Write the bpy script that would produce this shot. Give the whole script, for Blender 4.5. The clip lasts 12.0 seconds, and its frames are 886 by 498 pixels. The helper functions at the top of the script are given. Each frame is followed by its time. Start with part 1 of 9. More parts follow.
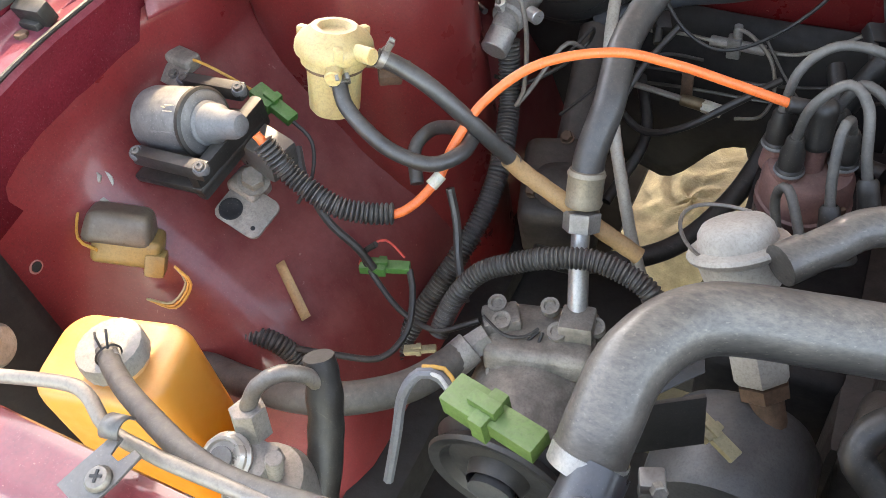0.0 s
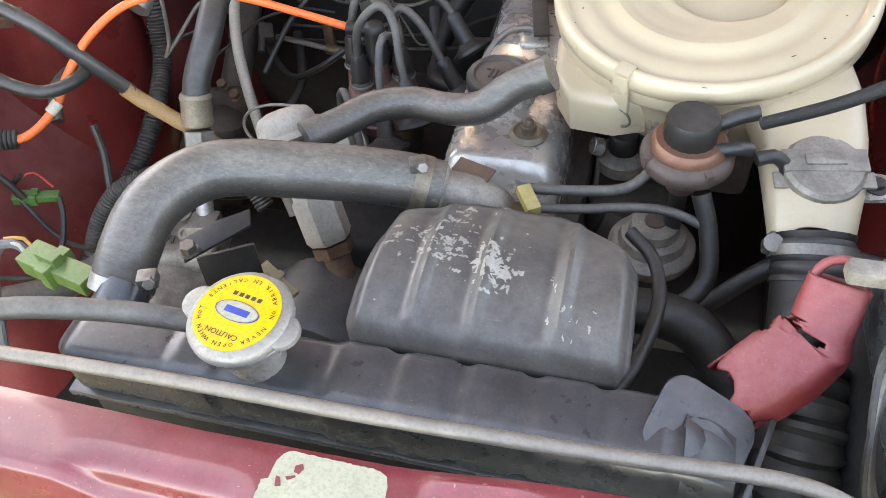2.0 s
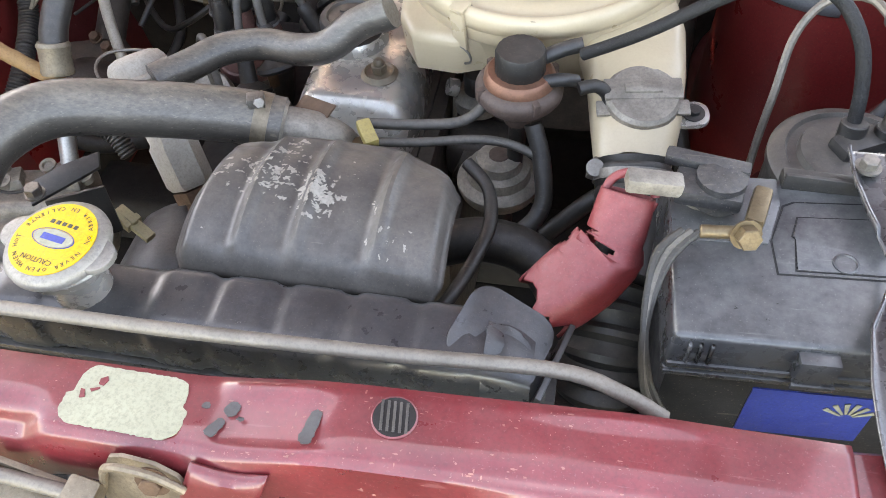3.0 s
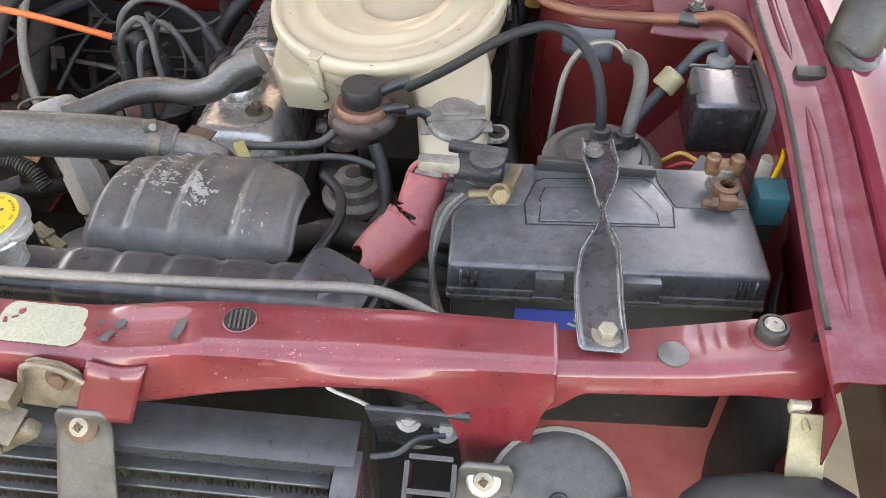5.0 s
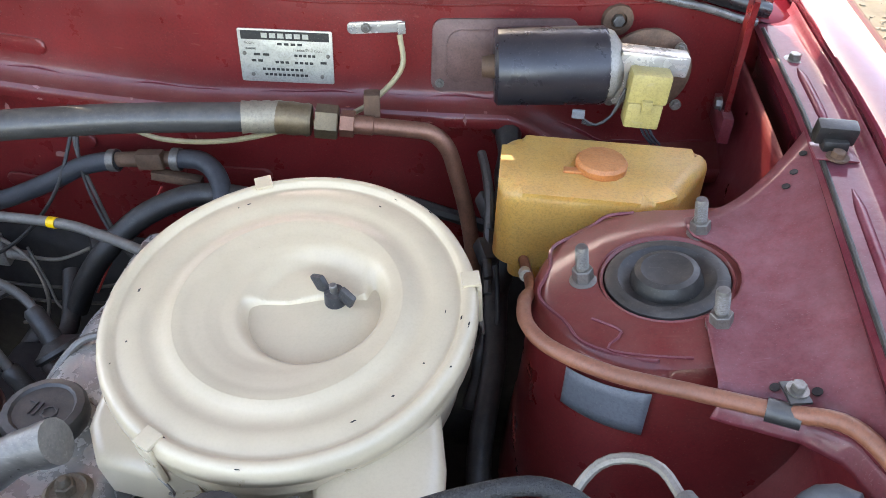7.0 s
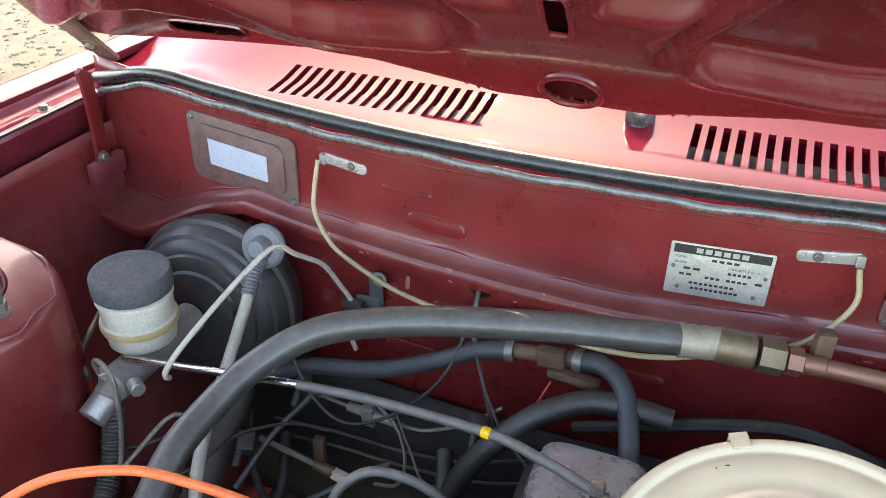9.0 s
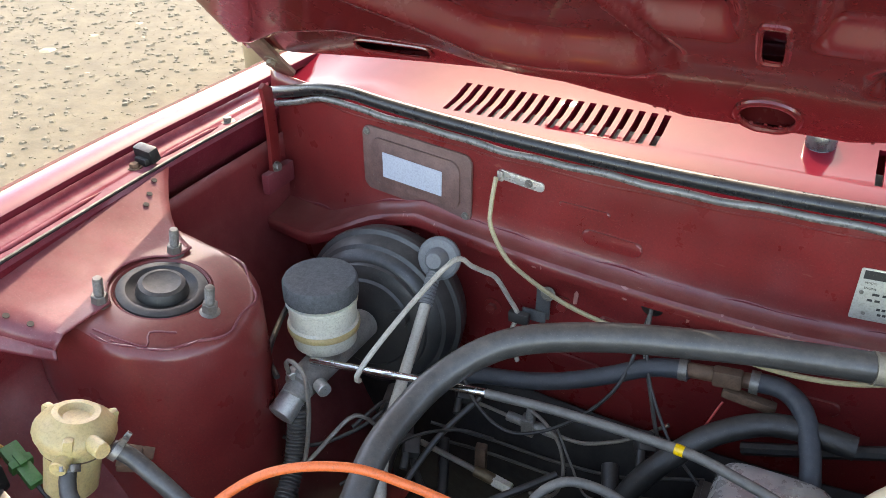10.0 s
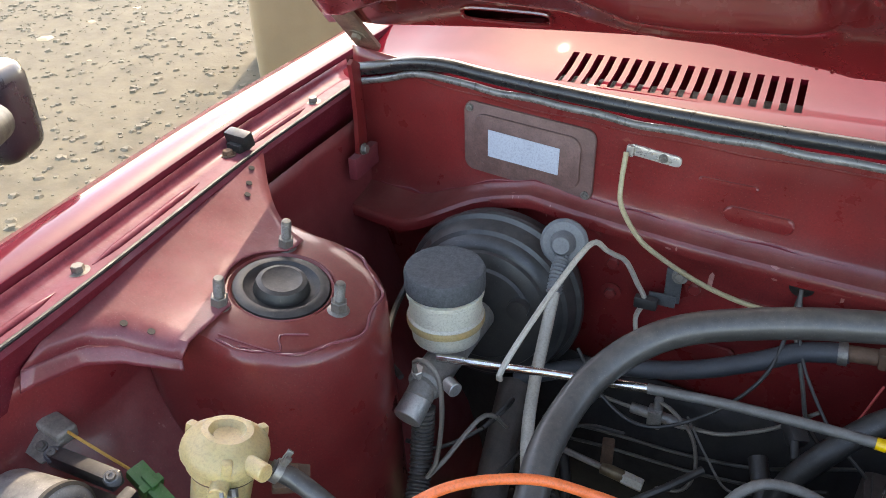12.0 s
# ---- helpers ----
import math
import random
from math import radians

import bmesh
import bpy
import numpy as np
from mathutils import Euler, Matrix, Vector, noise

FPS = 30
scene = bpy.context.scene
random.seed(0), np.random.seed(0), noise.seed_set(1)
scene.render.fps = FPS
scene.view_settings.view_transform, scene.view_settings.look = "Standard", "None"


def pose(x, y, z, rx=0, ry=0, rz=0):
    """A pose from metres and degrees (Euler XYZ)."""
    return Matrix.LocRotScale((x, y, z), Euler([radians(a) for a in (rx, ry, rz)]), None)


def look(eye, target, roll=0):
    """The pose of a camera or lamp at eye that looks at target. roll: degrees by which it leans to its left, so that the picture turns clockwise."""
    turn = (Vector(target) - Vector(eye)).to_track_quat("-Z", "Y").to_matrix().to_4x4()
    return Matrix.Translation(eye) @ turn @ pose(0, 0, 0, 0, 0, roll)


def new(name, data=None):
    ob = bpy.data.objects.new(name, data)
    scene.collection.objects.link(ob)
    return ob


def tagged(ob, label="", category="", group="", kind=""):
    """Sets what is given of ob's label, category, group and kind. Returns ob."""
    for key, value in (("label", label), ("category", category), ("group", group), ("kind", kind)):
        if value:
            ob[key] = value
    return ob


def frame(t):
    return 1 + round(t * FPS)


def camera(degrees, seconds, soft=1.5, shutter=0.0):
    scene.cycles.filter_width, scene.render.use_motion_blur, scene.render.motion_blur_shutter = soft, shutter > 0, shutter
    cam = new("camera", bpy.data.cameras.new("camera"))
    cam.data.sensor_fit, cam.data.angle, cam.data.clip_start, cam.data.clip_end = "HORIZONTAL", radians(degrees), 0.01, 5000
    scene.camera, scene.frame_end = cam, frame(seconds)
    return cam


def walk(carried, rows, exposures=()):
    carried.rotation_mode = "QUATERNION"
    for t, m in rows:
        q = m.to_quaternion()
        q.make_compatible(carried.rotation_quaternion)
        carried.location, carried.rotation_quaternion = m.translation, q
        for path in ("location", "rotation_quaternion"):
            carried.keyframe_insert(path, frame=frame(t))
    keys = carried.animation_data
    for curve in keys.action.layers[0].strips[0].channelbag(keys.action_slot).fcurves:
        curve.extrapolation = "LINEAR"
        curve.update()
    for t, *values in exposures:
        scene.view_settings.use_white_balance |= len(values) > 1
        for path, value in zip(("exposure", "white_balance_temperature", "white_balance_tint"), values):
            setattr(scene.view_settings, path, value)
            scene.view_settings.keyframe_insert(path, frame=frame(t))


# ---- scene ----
cam = camera(56.8, 12.0, 0.75)
PATH = [
    (0, (-0.068, -0.647, 1.156), (-0.843, 0.468, -0.313), -12.0),
    (0.5, (0.002, -0.686, 1.173), (-0.642, 0.547, -0.265), -9.9),
    (1, (0.036, -0.716, 1.186), (-0.519, 0.574, -0.238), -8.1),
    (1.5, (0.113, -0.725, 1.176), (-0.392, 0.58, -0.253), -7.2),
    (2, (0.212, -0.741, 1.165), (-0.223, 0.528, -0.318), -6.0),
    (2.5, (0.271, -0.748, 1.155), (-0.069, 0.506, -0.365), -3.9),
    (3, (0.299, -0.761, 1.157), (0.01, 0.485, -0.38), -3.2),
    (3.5, (0.313, -0.792, 1.162), (0.076, 0.474, -0.369), -2.3),
    (3.7, (0.323, -0.809, 1.166), (0.109, 0.473, -0.354), -1.8),
    (5.3, (0.424, -0.941, 1.225), (0.29, 0.513, -0.142), 0.8),
    (5.5, (0.435, -0.863, 1.211), (0.305, 0.603, -0.143), 1.2),
    (6, (0.44, -0.67, 1.177), (0.3, 0.835, -0.133), 1.9),
    (6.5, (0.458, -0.532, 1.168), (0.332, 0.995, -0.118), 2.5),
    (7, (0.398, -0.488, 1.18), (0.266, 1.079, -0.056), 2.5),
    (7.5, (0.288, -0.478, 1.207), (0.167, 1.136, 0.032), 2.5),
    (7.7, (0.245, -0.473, 1.222), (0.102, 1.159, 0.074), 2.3),
    (9.3, (0.128, -0.44, 1.246), (-0.554, 1.129, 0.21), 0.6),
    (9.5, (0.109, -0.455, 1.252), (-0.611, 1.098, 0.217), 0.3),
    (10, (0.05, -0.506, 1.261), (-0.714, 1.03, 0.232), -0.2),
    (10.5, (-0.004, -0.528, 1.26), (-0.76, 1.012, 0.231), -0.6),
    (11, (-0.029, -0.507, 1.259), (-0.745, 1.051, 0.23), -0.7),
    (11.5, (-0.061, -0.47, 1.239), (-0.729, 1.104, 0.201), -0.4),
    (12, (-0.114, -0.512, 1.231), (-0.838, 1.013, 0.16), -1.6),
]
walk(cam, [(t, look(eye, target, roll)) for t, eye, target, roll in PATH],
     [(0, 4.0, 10000, 12), (0.5, 4.1, 10000, 12), (2, 3.97, 10300, 13), (3.7, 3.9, 10600, 15), (5.3, 3.8, 10600, 15), (6.5, 3.85, 8900, 14), (7.7, 3.58, 8100, 13), (9.3, 3.72, 8600, 10), (10, 3.4, 8500, 11), (12, 3.2, 8300, 11)])

# ---------------------------------------------------------------- light
SUN_TO = Vector((-0.28, 0.72, 0.66)).normalized()
world = bpy.data.worlds.new("sky")
scene.world = world
world.use_nodes = True
wn = world.node_tree
sky = wn.nodes.new("ShaderNodeTexSky")
sky.sky_type, sky.sun_disc = "NISHITA", False
sky.sun_elevation = math.asin(SUN_TO.z)
sky.sun_rotation = math.atan2(SUN_TO.x, SUN_TO.y)
sky.dust_density, sky.air_density, sky.ozone_density = 1.0, 0.7, 0.6
bg = wn.nodes["Background"]
bg.inputs["Strength"].default_value = 0.15
wn.links.new(sky.outputs[0], bg.inputs["Color"])
sun = new("sun", bpy.data.lights.new("sun", "SUN"))
sun.data.energy, sun.data.angle, sun.data.color = 0.7, radians(0.5), (1.0, 0.95, 0.88)
sun.matrix_world = SUN_TO.to_track_quat("Z", "Y").to_matrix().to_4x4()
scene.view_settings.exposure = 2.75


# ---------------------------------------------------------------- materials
def lin(r, g, b):
    return tuple(((c / 255 + 0.055) / 1.055) ** 2.4 if c > 10 else c / 255 / 12.92 for c in (r, g, b)) + (1,)


def mat(name, col, rough=0.5, metal=0.0, var=0.2, scale=25.0, bump=0.15, bscale=350.0, dust=0.0, dcol=(0.36, 0.30, 0.24, 1),
        coat=0.0, wear=0.0, wcol=(0.3, 0.3, 0.3, 1), wscale=60.0, trans=0.0, sss=0.0, spec=0.5, aniso=(1, 1, 1), rand=0.0, crough=0.12, grit=0.5, wave=0.0):
    """A surface: colour varied at two scales, dust on upward faces, chipped wear, specks, scratches, fine relief."""
    m = bpy.data.materials.new(name)
    m.use_nodes = True
    nt = m.node_tree
    n, l = nt.nodes, nt.links
    b = n["Principled BSDF"]
    co = n.new("ShaderNodeTexCoord")
    mp = n.new("ShaderNodeMapping")
    mp.inputs["Scale"].default_value = aniso
    l.new(co.outputs["Object"], mp.inputs["Vector"])

    def noi(sc, det=5.0, ro=0.6):
        t = n.new("ShaderNodeTexNoise")
        t.inputs["Scale"].default_value, t.inputs["Detail"].default_value, t.inputs["Roughness"].default_value = sc, det, ro
        l.new(mp.outputs[0], t.inputs["Vector"])
        return t.outputs["Fac"]

    def ramp(src, lo, hi, a=0.0, z=1.0):
        r = n.new("ShaderNodeMapRange")
        r.inputs["From Min"].default_value, r.inputs["From Max"].default_value = lo, hi
        r.inputs["To Min"].default_value, r.inputs["To Max"].default_value = a, z
        l.new(src, r.inputs["Value"])
        return r.outputs[0]

    def mix(fac, a, c):
        x = n.new("ShaderNodeMix")
        x.data_type = "RGBA"
        l.new(fac, x.inputs[0])
        for v, s in ((a, x.inputs[6]), (c, x.inputs[7])):
            if isinstance(v, tuple):
                s.default_value = v
            else:
                l.new(v, s)
        return x.outputs[2]

    def mul(a, c):
        x = n.new("ShaderNodeMath")
        x.operation = "MULTIPLY"
        for v, s in ((a, x.inputs[0]), (c, x.inputs[1])):
            if isinstance(v, float):
                s.default_value = v
            else:
                l.new(v, s)
        return x.outputs[0]

    dark = tuple(c * (1 - var) for c in col[:3]) + (1,)
    lite = tuple(min(1, c * (1 + var)) for c in col[:3]) + (1,)
    colr = mix(ramp(noi(scale), 0.3, 0.7), dark, lite)
    big = ramp(noi(scale * 0.22, 3), 0.35, 0.65)
    if rand:
        oi = n.new("ShaderNodeObjectInfo")
        colr = mix(mul(oi.outputs["Random"], rand), colr, dark)
    if wear:
        colr = mix(ramp(noi(wscale, 6, 0.7), 0.72 - wear * 0.25, 0.76 - wear * 0.25), colr, wcol)
    if grit:
        deep = tuple(c * 0.45 for c in col[:3]) + (1,)
        pale = tuple(0.55 * c + 0.45 * d for c, d in zip(col[:3], dcol[:3])) + (1,)
        colr = mix(mul(ramp(noi(430, 3, 0.7), 0.45, 0.70), grit), colr, deep)
        colr = mix(mul(ramp(noi(620, 2), 0.64, 0.70), grit), colr, pale)
        turn = n.new("ShaderNodeMapping")
        turn.inputs["Rotation"].default_value = (0.5, 0.3, 0.9)
        turn.inputs["Scale"].default_value = (14, 240, 70)
        l.new(co.outputs["Object"], turn.inputs["Vector"])
        scr = n.new("ShaderNodeTexNoise")
        scr.inputs["Scale"].default_value, scr.inputs["Detail"].default_value = 2.2, 3.0
        l.new(turn.outputs[0], scr.inputs["Vector"])
        colr = mix(mul(mul(ramp(scr.outputs["Fac"], 0.66, 0.70), ramp(noi(26, 2), 0.48, 0.62)), grit), colr, pale)
    rv = ramp(noi(scale * 2.3), 0.3, 0.7, max(0.02, rough - 0.1), min(1, rough + 0.12))
    if dust:
        geo = n.new("ShaderNodeNewGeometry")
        sep = n.new("ShaderNodeSeparateXYZ")
        l.new(geo.outputs["Normal"], sep.inputs[0])
        up = ramp(sep.outputs["Z"], -0.1, 0.9, 0.06, 1.0)
        fac = mul(mul(up, ramp(noi(scale * 3.1, 7, 0.7), 0.3, 0.75, 0.25, 1.0)), mul(ramp(noi(scale * 0.5, 3), 0.3, 0.7, 0.45, 1.0), dust))
        colr = mix(fac, colr, dcol)
        x = n.new("ShaderNodeMath")
        x.operation, x.use_clamp = "ADD", True
        l.new(rv, x.inputs[0])
        l.new(mul(fac, 0.6), x.inputs[1])
        rv = x.outputs[0]
    else:
        colr = mix(mul(big, 0.18), colr, dark)
    l.new(colr, b.inputs["Base Color"])
    l.new(rv, b.inputs["Roughness"])
    b.inputs["Metallic"].default_value = metal
    b.inputs["Coat Weight"].default_value = coat
    b.inputs["Coat Roughness"].default_value = crough
    b.inputs["Specular IOR Level"].default_value = spec
    b.inputs["Transmission Weight"].default_value = trans
    if sss:
        b.inputs["Subsurface Weight"].default_value = sss
        b.inputs["Subsurface Radius"].default_value = (0.02, 0.012, 0.006)
        b.inputs["Subsurface Scale"].default_value = 0.6
    if bump:
        bp = n.new("ShaderNodeBump")
        bp.inputs["Strength"].default_value, bp.inputs["Distance"].default_value = bump, 0.0012
        l.new(noi(bscale, 4), bp.inputs["Height"])
        if wave:
            dent = n.new("ShaderNodeBump")
            dent.inputs["Strength"].default_value, dent.inputs["Distance"].default_value = wave, 0.012
            l.new(noi(11, 2, 0.5), dent.inputs["Height"])
            l.new(dent.outputs[0], bp.inputs["Normal"])
        l.new(bp.outputs[0], b.inputs["Normal"])
    return m


# Dust colour here also carries some of the grey glare on the paint.
PAINT = mat("maroon_paint", lin(109, 27, 28), 0.3, 0.0, 0.24, 9, 0.05, 90, dust=0.52, dcol=lin(142, 104, 90), coat=0.35, crough=0.12, spec=0.3, wave=0.16, wear=0.04, wcol=lin(164, 120, 106), wscale=170)
# Heavy pinkish dust on upward faces, partly standing for the sky's sheen.
PAINT_DUST_SHEEN = mat("dusty_sheen_maroon_paint", lin(112, 31, 34), 0.32, 0.0, 0.22, 9, 0.05, 90, dust=0.85, dcol=lin(160, 106, 98), coat=0.4, crough=0.14, wave=0.16, spec=0.3, wear=0.04, wcol=lin(176, 124, 108), wscale=170)
PAINT_WORN = mat("worn_maroon_paint", lin(112, 42, 48), 0.4, 0.0, 0.25, 14, 0.06, 120, dust=0.55, dcol=lin(154, 120, 118), coat=0.35, crough=0.10, spec=0.2, wave=0.14, wear=0.11, wcol=lin(172, 138, 126), wscale=150)
PAINT_FENDER = mat("glossy_maroon_paint", lin(100, 30, 41), 0.3, 0.0, 0.12, 12, 0.012, 150, dust=0.25, dcol=lin(118, 82, 92), coat=0.75, crough=0.03, spec=0.0, grit=0.12, wave=0.03)
PAINT_GUTTER = mat("dull_maroon_paint", lin(102, 30, 40), 0.45, 0.0, 0.2, 12, 0.03, 150, dust=0.7, dcol=lin(146, 106, 112), coat=0.36, crough=0.05, spec=0.0, wave=0.05)
PAINT_FRONT = mat("faded_red_paint", lin(112, 30, 36), 0.3, 0.0, 0.25, 18, 0.06, 130, dust=0.22, dcol=lin(160, 112, 108), coat=0.6, crough=0.07, wave=0.14, wear=0.09, wcol=lin(190, 146, 136), wscale=200)
HOODIN = mat("hood_inner_paint", lin(96, 26, 26), 0.24, 0.0, 0.14, 12, 0.01, 60, dust=0.06, dcol=lin(120, 74, 66), coat=0.9, crough=0.06, spec=0.45, grit=0.15, wave=0.06, wear=0.012, wcol=lin(150, 104, 96), wscale=160)
RUBBER = mat("black_rubber", lin(30, 29, 28), 0.42, 0.0, 0.35, 40, 0.15, 400, dust=0.38, dcol=lin(120, 110, 98))
HOSE = mat("grey_dusty_hose", lin(70, 67, 63), 0.48, 0.0, 0.25, 60, 0.12, 420, dust=0.55, dcol=lin(144, 132, 118), wear=0.02, wcol=lin(160, 150, 134), wscale=90)
HOSE_DARK = mat("dark_hose", lin(48, 46, 44), 0.4, 0.0, 0.35, 45, 0.12, 420, dust=0.5, dcol=lin(126, 115, 102), coat=0.25, crough=0.2, wear=0.02, wcol=lin(150, 142, 130), wscale=120)
HEATER = mat("blue_black_hose", lin(46, 49, 54), 0.5, 0.0, 0.2, 40, 0.1, 420, dust=0.3, dcol=lin(120, 112, 102))
PLASTIC = mat("black_plastic", lin(38, 38, 38), 0.38, 0.0, 0.25, 35, 0.1, 380, dust=0.55, dcol=lin(110, 101, 91), coat=0.15, crough=0.25)
CONDUIT = mat("grey_black_conduit", lin(46, 45, 45), 0.42, 0.0, 0.25, 50, 0.1, 400, dust=0.5, dcol=lin(142, 132, 118))
SHIELD = mat("scuffed_black_cover", lin(74, 71, 68), 0.34, 0.0, 0.3, 40, 0.1, 300, dust=0.45, dcol=lin(138, 126, 112), coat=0.2, crough=0.25, wear=0.05, wcol=lin(170, 160, 148), wscale=110)
RADIATOR = mat("radiator_black", lin(50, 52, 56), 0.28, 0.1, 0.35, 30, 0.12, 300, dust=0.32, dcol=lin(130, 122, 110), coat=0.35, crough=0.22, wear=0.06, wcol=lin(140, 138, 134), wscale=140)
# The pale dust also stands for bright reflections on the battery's top.
BATTERY = mat("battery_case", lin(54, 55, 57), 0.26, 0.0, 0.25, 40, 0.06, 500, dust=0.48, dcol=lin(142, 140, 136), coat=0.4, crough=0.22, wear=0.03, wcol=lin(150, 146, 136), wscale=220)
BATTERY_LOW = mat("battery_case_black", lin(34, 35, 38), 0.4, 0.0, 0.2, 26, 0.1, 400, dust=0.2)
ALU = mat("cast_aluminium", lin(150, 144, 136), 0.45, 0.45, 0.22, 45, 0.3, 260, dust=0.5, dcol=lin(108, 96, 84))
ALU_BRIGHT = mat("oily_aluminium", lin(186, 180, 170), 0.24, 0.5, 0.2, 30, 0.08, 220, grit=0.2, dust=0.15, dcol=lin(112, 98, 84))
STEEL = mat("dull_steel", lin(124, 118, 110), 0.36, 0.6, 0.25, 70, 0.12, 300, dust=0.35, dcol=lin(112, 102, 90))
STEEL_PIPE = mat("dusty_grey_pipe", lin(128, 120, 110), 0.42, 0.4, 0.2, 50, 0.1, 300, dust=0.4, dcol=lin(140, 126, 110))
GREYSTEEL = mat("grey_coated_steel", lin(88, 88, 88), 0.4, 0.4, 0.2, 40, 0.12, 300, dust=0.35, dcol=lin(122, 112, 100))
BRAID = mat("black_braided_rubber", lin(20, 20, 21), 0.6, 0.0, 0.35, 500, 0.9, 700, dust=0.06, dcol=lin(110, 104, 98))
RUST = mat("rusty_steel", lin(98, 72, 55), 0.65, 0.3, 0.4, 60, 0.35, 200, dust=0.35, dcol=lin(124, 106, 88))
BRASS = mat("tarnished_brass", lin(112, 94, 70), 0.42, 0.6, 0.3, 60, 0.2, 300, dust=0.35, dcol=lin(140, 126, 104))
COPPER = mat("dull_copper_pipe", lin(142, 98, 78), 0.42, 0.6, 0.25, 40, 0.1, 300, dust=0.35, dcol=lin(140, 112, 94))
WHITEMETAL = mat("oxidised_white_alloy", lin(172, 163, 150), 0.6, 0.1, 0.16, 40, 0.3, 220, dust=0.35, dcol=lin(156, 142, 124))
ENGINE = mat("greasy_engine_metal", lin(80, 72, 66), 0.5, 0.3, 0.35, 40, 0.35, 160, dust=0.35, dcol=lin(92, 78, 64))
# Grime on greasy parts; in holes and under the slots it stands for shade.
DARK = mat("dark_grime_and_shade", lin(34, 30, 28), 0.7, 0.1, 0.4, 30, 0.4, 140, dust=0.25, dcol=lin(70, 58, 48))
IVORY = mat("ivory_paint", lin(192, 173, 143), 0.34, 0.0, 0.09, 16, 0.04, 160, dust=0.35, dcol=lin(180, 156, 128), coat=0.3, wave=0.05, grit=0.1, wear=0.024, wcol=lin(96, 76, 54), wscale=90)
ORANGE = mat("orange_silicone", lin(244, 112, 52), 0.45, 0.0, 0.06, 40, 0.03, 300, dust=0.1)
GREEN = mat("green_plastic", lin(90, 122, 62), 0.45, 0.0, 0.16, 60, 0.08, 300, dust=0.45, dcol=lin(138, 132, 104))
GREEN2 = mat("dark_green_plastic", lin(56, 112, 48), 0.4, 0.0, 0.14, 60, 0.05, 300, dust=0.25)
TAN = mat("tan_plastic", lin(162, 148, 112), 0.5, 0.0, 0.16, 60, 0.1, 300, dust=0.35, dcol=lin(140, 126, 104))
CREAM = mat("cream_translucent_plastic", lin(184, 158, 108), 0.4, 0.0, 0.16, 30, 0.12, 200, dust=0.35, dcol=lin(184, 168, 134), sss=0.4)
TANKCREAM = mat("yellowed_tank_plastic", lin(204, 152, 76), 0.35, 0.0, 0.14, 12, 0.06, 200, dust=0.35, dcol=lin(216, 190, 146), sss=0.4)
WHITEPL = mat("white_plastic", lin(196, 188, 168), 0.45, 0.0, 0.1, 40, 0.06, 300, dust=0.25, dcol=lin(160, 146, 124), sss=0.2)
REDCOVER = mat("red_vinyl", lin(132, 44, 46), 0.42, 0.0, 0.2, 40, 0.15, 300, dust=0.5, dcol=lin(178, 124, 120), wear=0.03, wcol=lin(60, 40, 40), wscale=120)
YELLOW = mat("yellow_print", lin(216, 168, 10), 0.35, 0.0, 0.06, 30, 0.03, 300)
BLACKPRINT = mat("black_print", lin(40, 38, 34), 0.5, 0.0, 0.05, 30, 0)
BLUEPRINT = mat("blue_print", lin(36, 60, 140), 0.4, 0.0, 0.05, 30, 0)
WHITEPAPER = mat("white_sticker", lin(158, 154, 130), 0.6, 0.0, 0.1, 60, 0.08, 300, dust=0.2, dcol=lin(140, 130, 104), wear=0.10, wcol=lin(116, 106, 84), wscale=170)
TAPE = mat("grey_tape", lin(100, 101, 104), 0.5, 0.0, 0.12, 30, 0.08, 300, dust=0.2)
MASK = mat("brown_tape", lin(172, 134, 92), 0.7, 0.0, 0.1, 40, 0.1, 300)
TEAL = mat("teal_plastic", lin(44, 116, 124), 0.42, 0.0, 0.14, 40, 0.05, 300, dust=0.35, dcol=lin(110, 130, 126))
BROWNCABLE = mat("brown_cable", lin(132, 80, 58), 0.45, 0.0, 0.18, 40, 0.08, 300, dust=0.25, dcol=lin(150, 116, 96))
WHITEWIRE = mat("white_wire", lin(180, 176, 168), 0.5, 0.0, 0.1, 50, 0.05, 300)
YWIRE = mat("yellow_wire", lin(206, 150, 70), 0.5, 0.0, 0.1, 50, 0)
REDWIRE = mat("red_wire", lin(190, 60, 50), 0.5, 0.0, 0.1, 50, 0)
SEAL = mat("weatherstrip_rubber", lin(26, 26, 27), 0.3, 0.0, 0.2, 40, 0.08, 200, dust=0.12, spec=0.5)
SEALLIP = mat("pale_seal_lip", lin(104, 99, 93), 0.28, 0.1, 0.4, 60, 0.1, 200, dust=0.2, dcol=lin(90, 80, 72), spec=0.8)
CANGREY = mat("dusty_grey_coil_case", lin(70, 69, 70), 0.42, 0.0, 0.3, 30, 0.12, 300, dust=0.8, dcol=lin(186, 180, 170), wear=0.12, wcol=lin(196, 190, 180), wscale=45)
SMOKY = mat("smoky_grey_plastic", lin(98, 89, 76), 0.32, 0.0, 0.25, 40, 0.08, 300, dust=0.35, dcol=lin(136, 122, 102))
# Paler than the ground: the brightness of lit ground put into the colour.
SAND = mat("pale_bright_ground", lin(176, 154, 118), 0.95, 0.0, 0.35, 30, 1.0, 160, wear=0.16, wcol=lin(104, 82, 58), wscale=60)
TUBEYEL = mat("yellowed_vinyl_tube", lin(152, 137, 102), 0.4, 0.0, 0.12, 50, 0.04, 300, dust=0.15)
MAROONCAP = mat("brown_bakelite", lin(112, 76, 70), 0.5, 0.0, 0.25, 40, 0.12, 260, dust=0.6, dcol=lin(150, 124, 110))
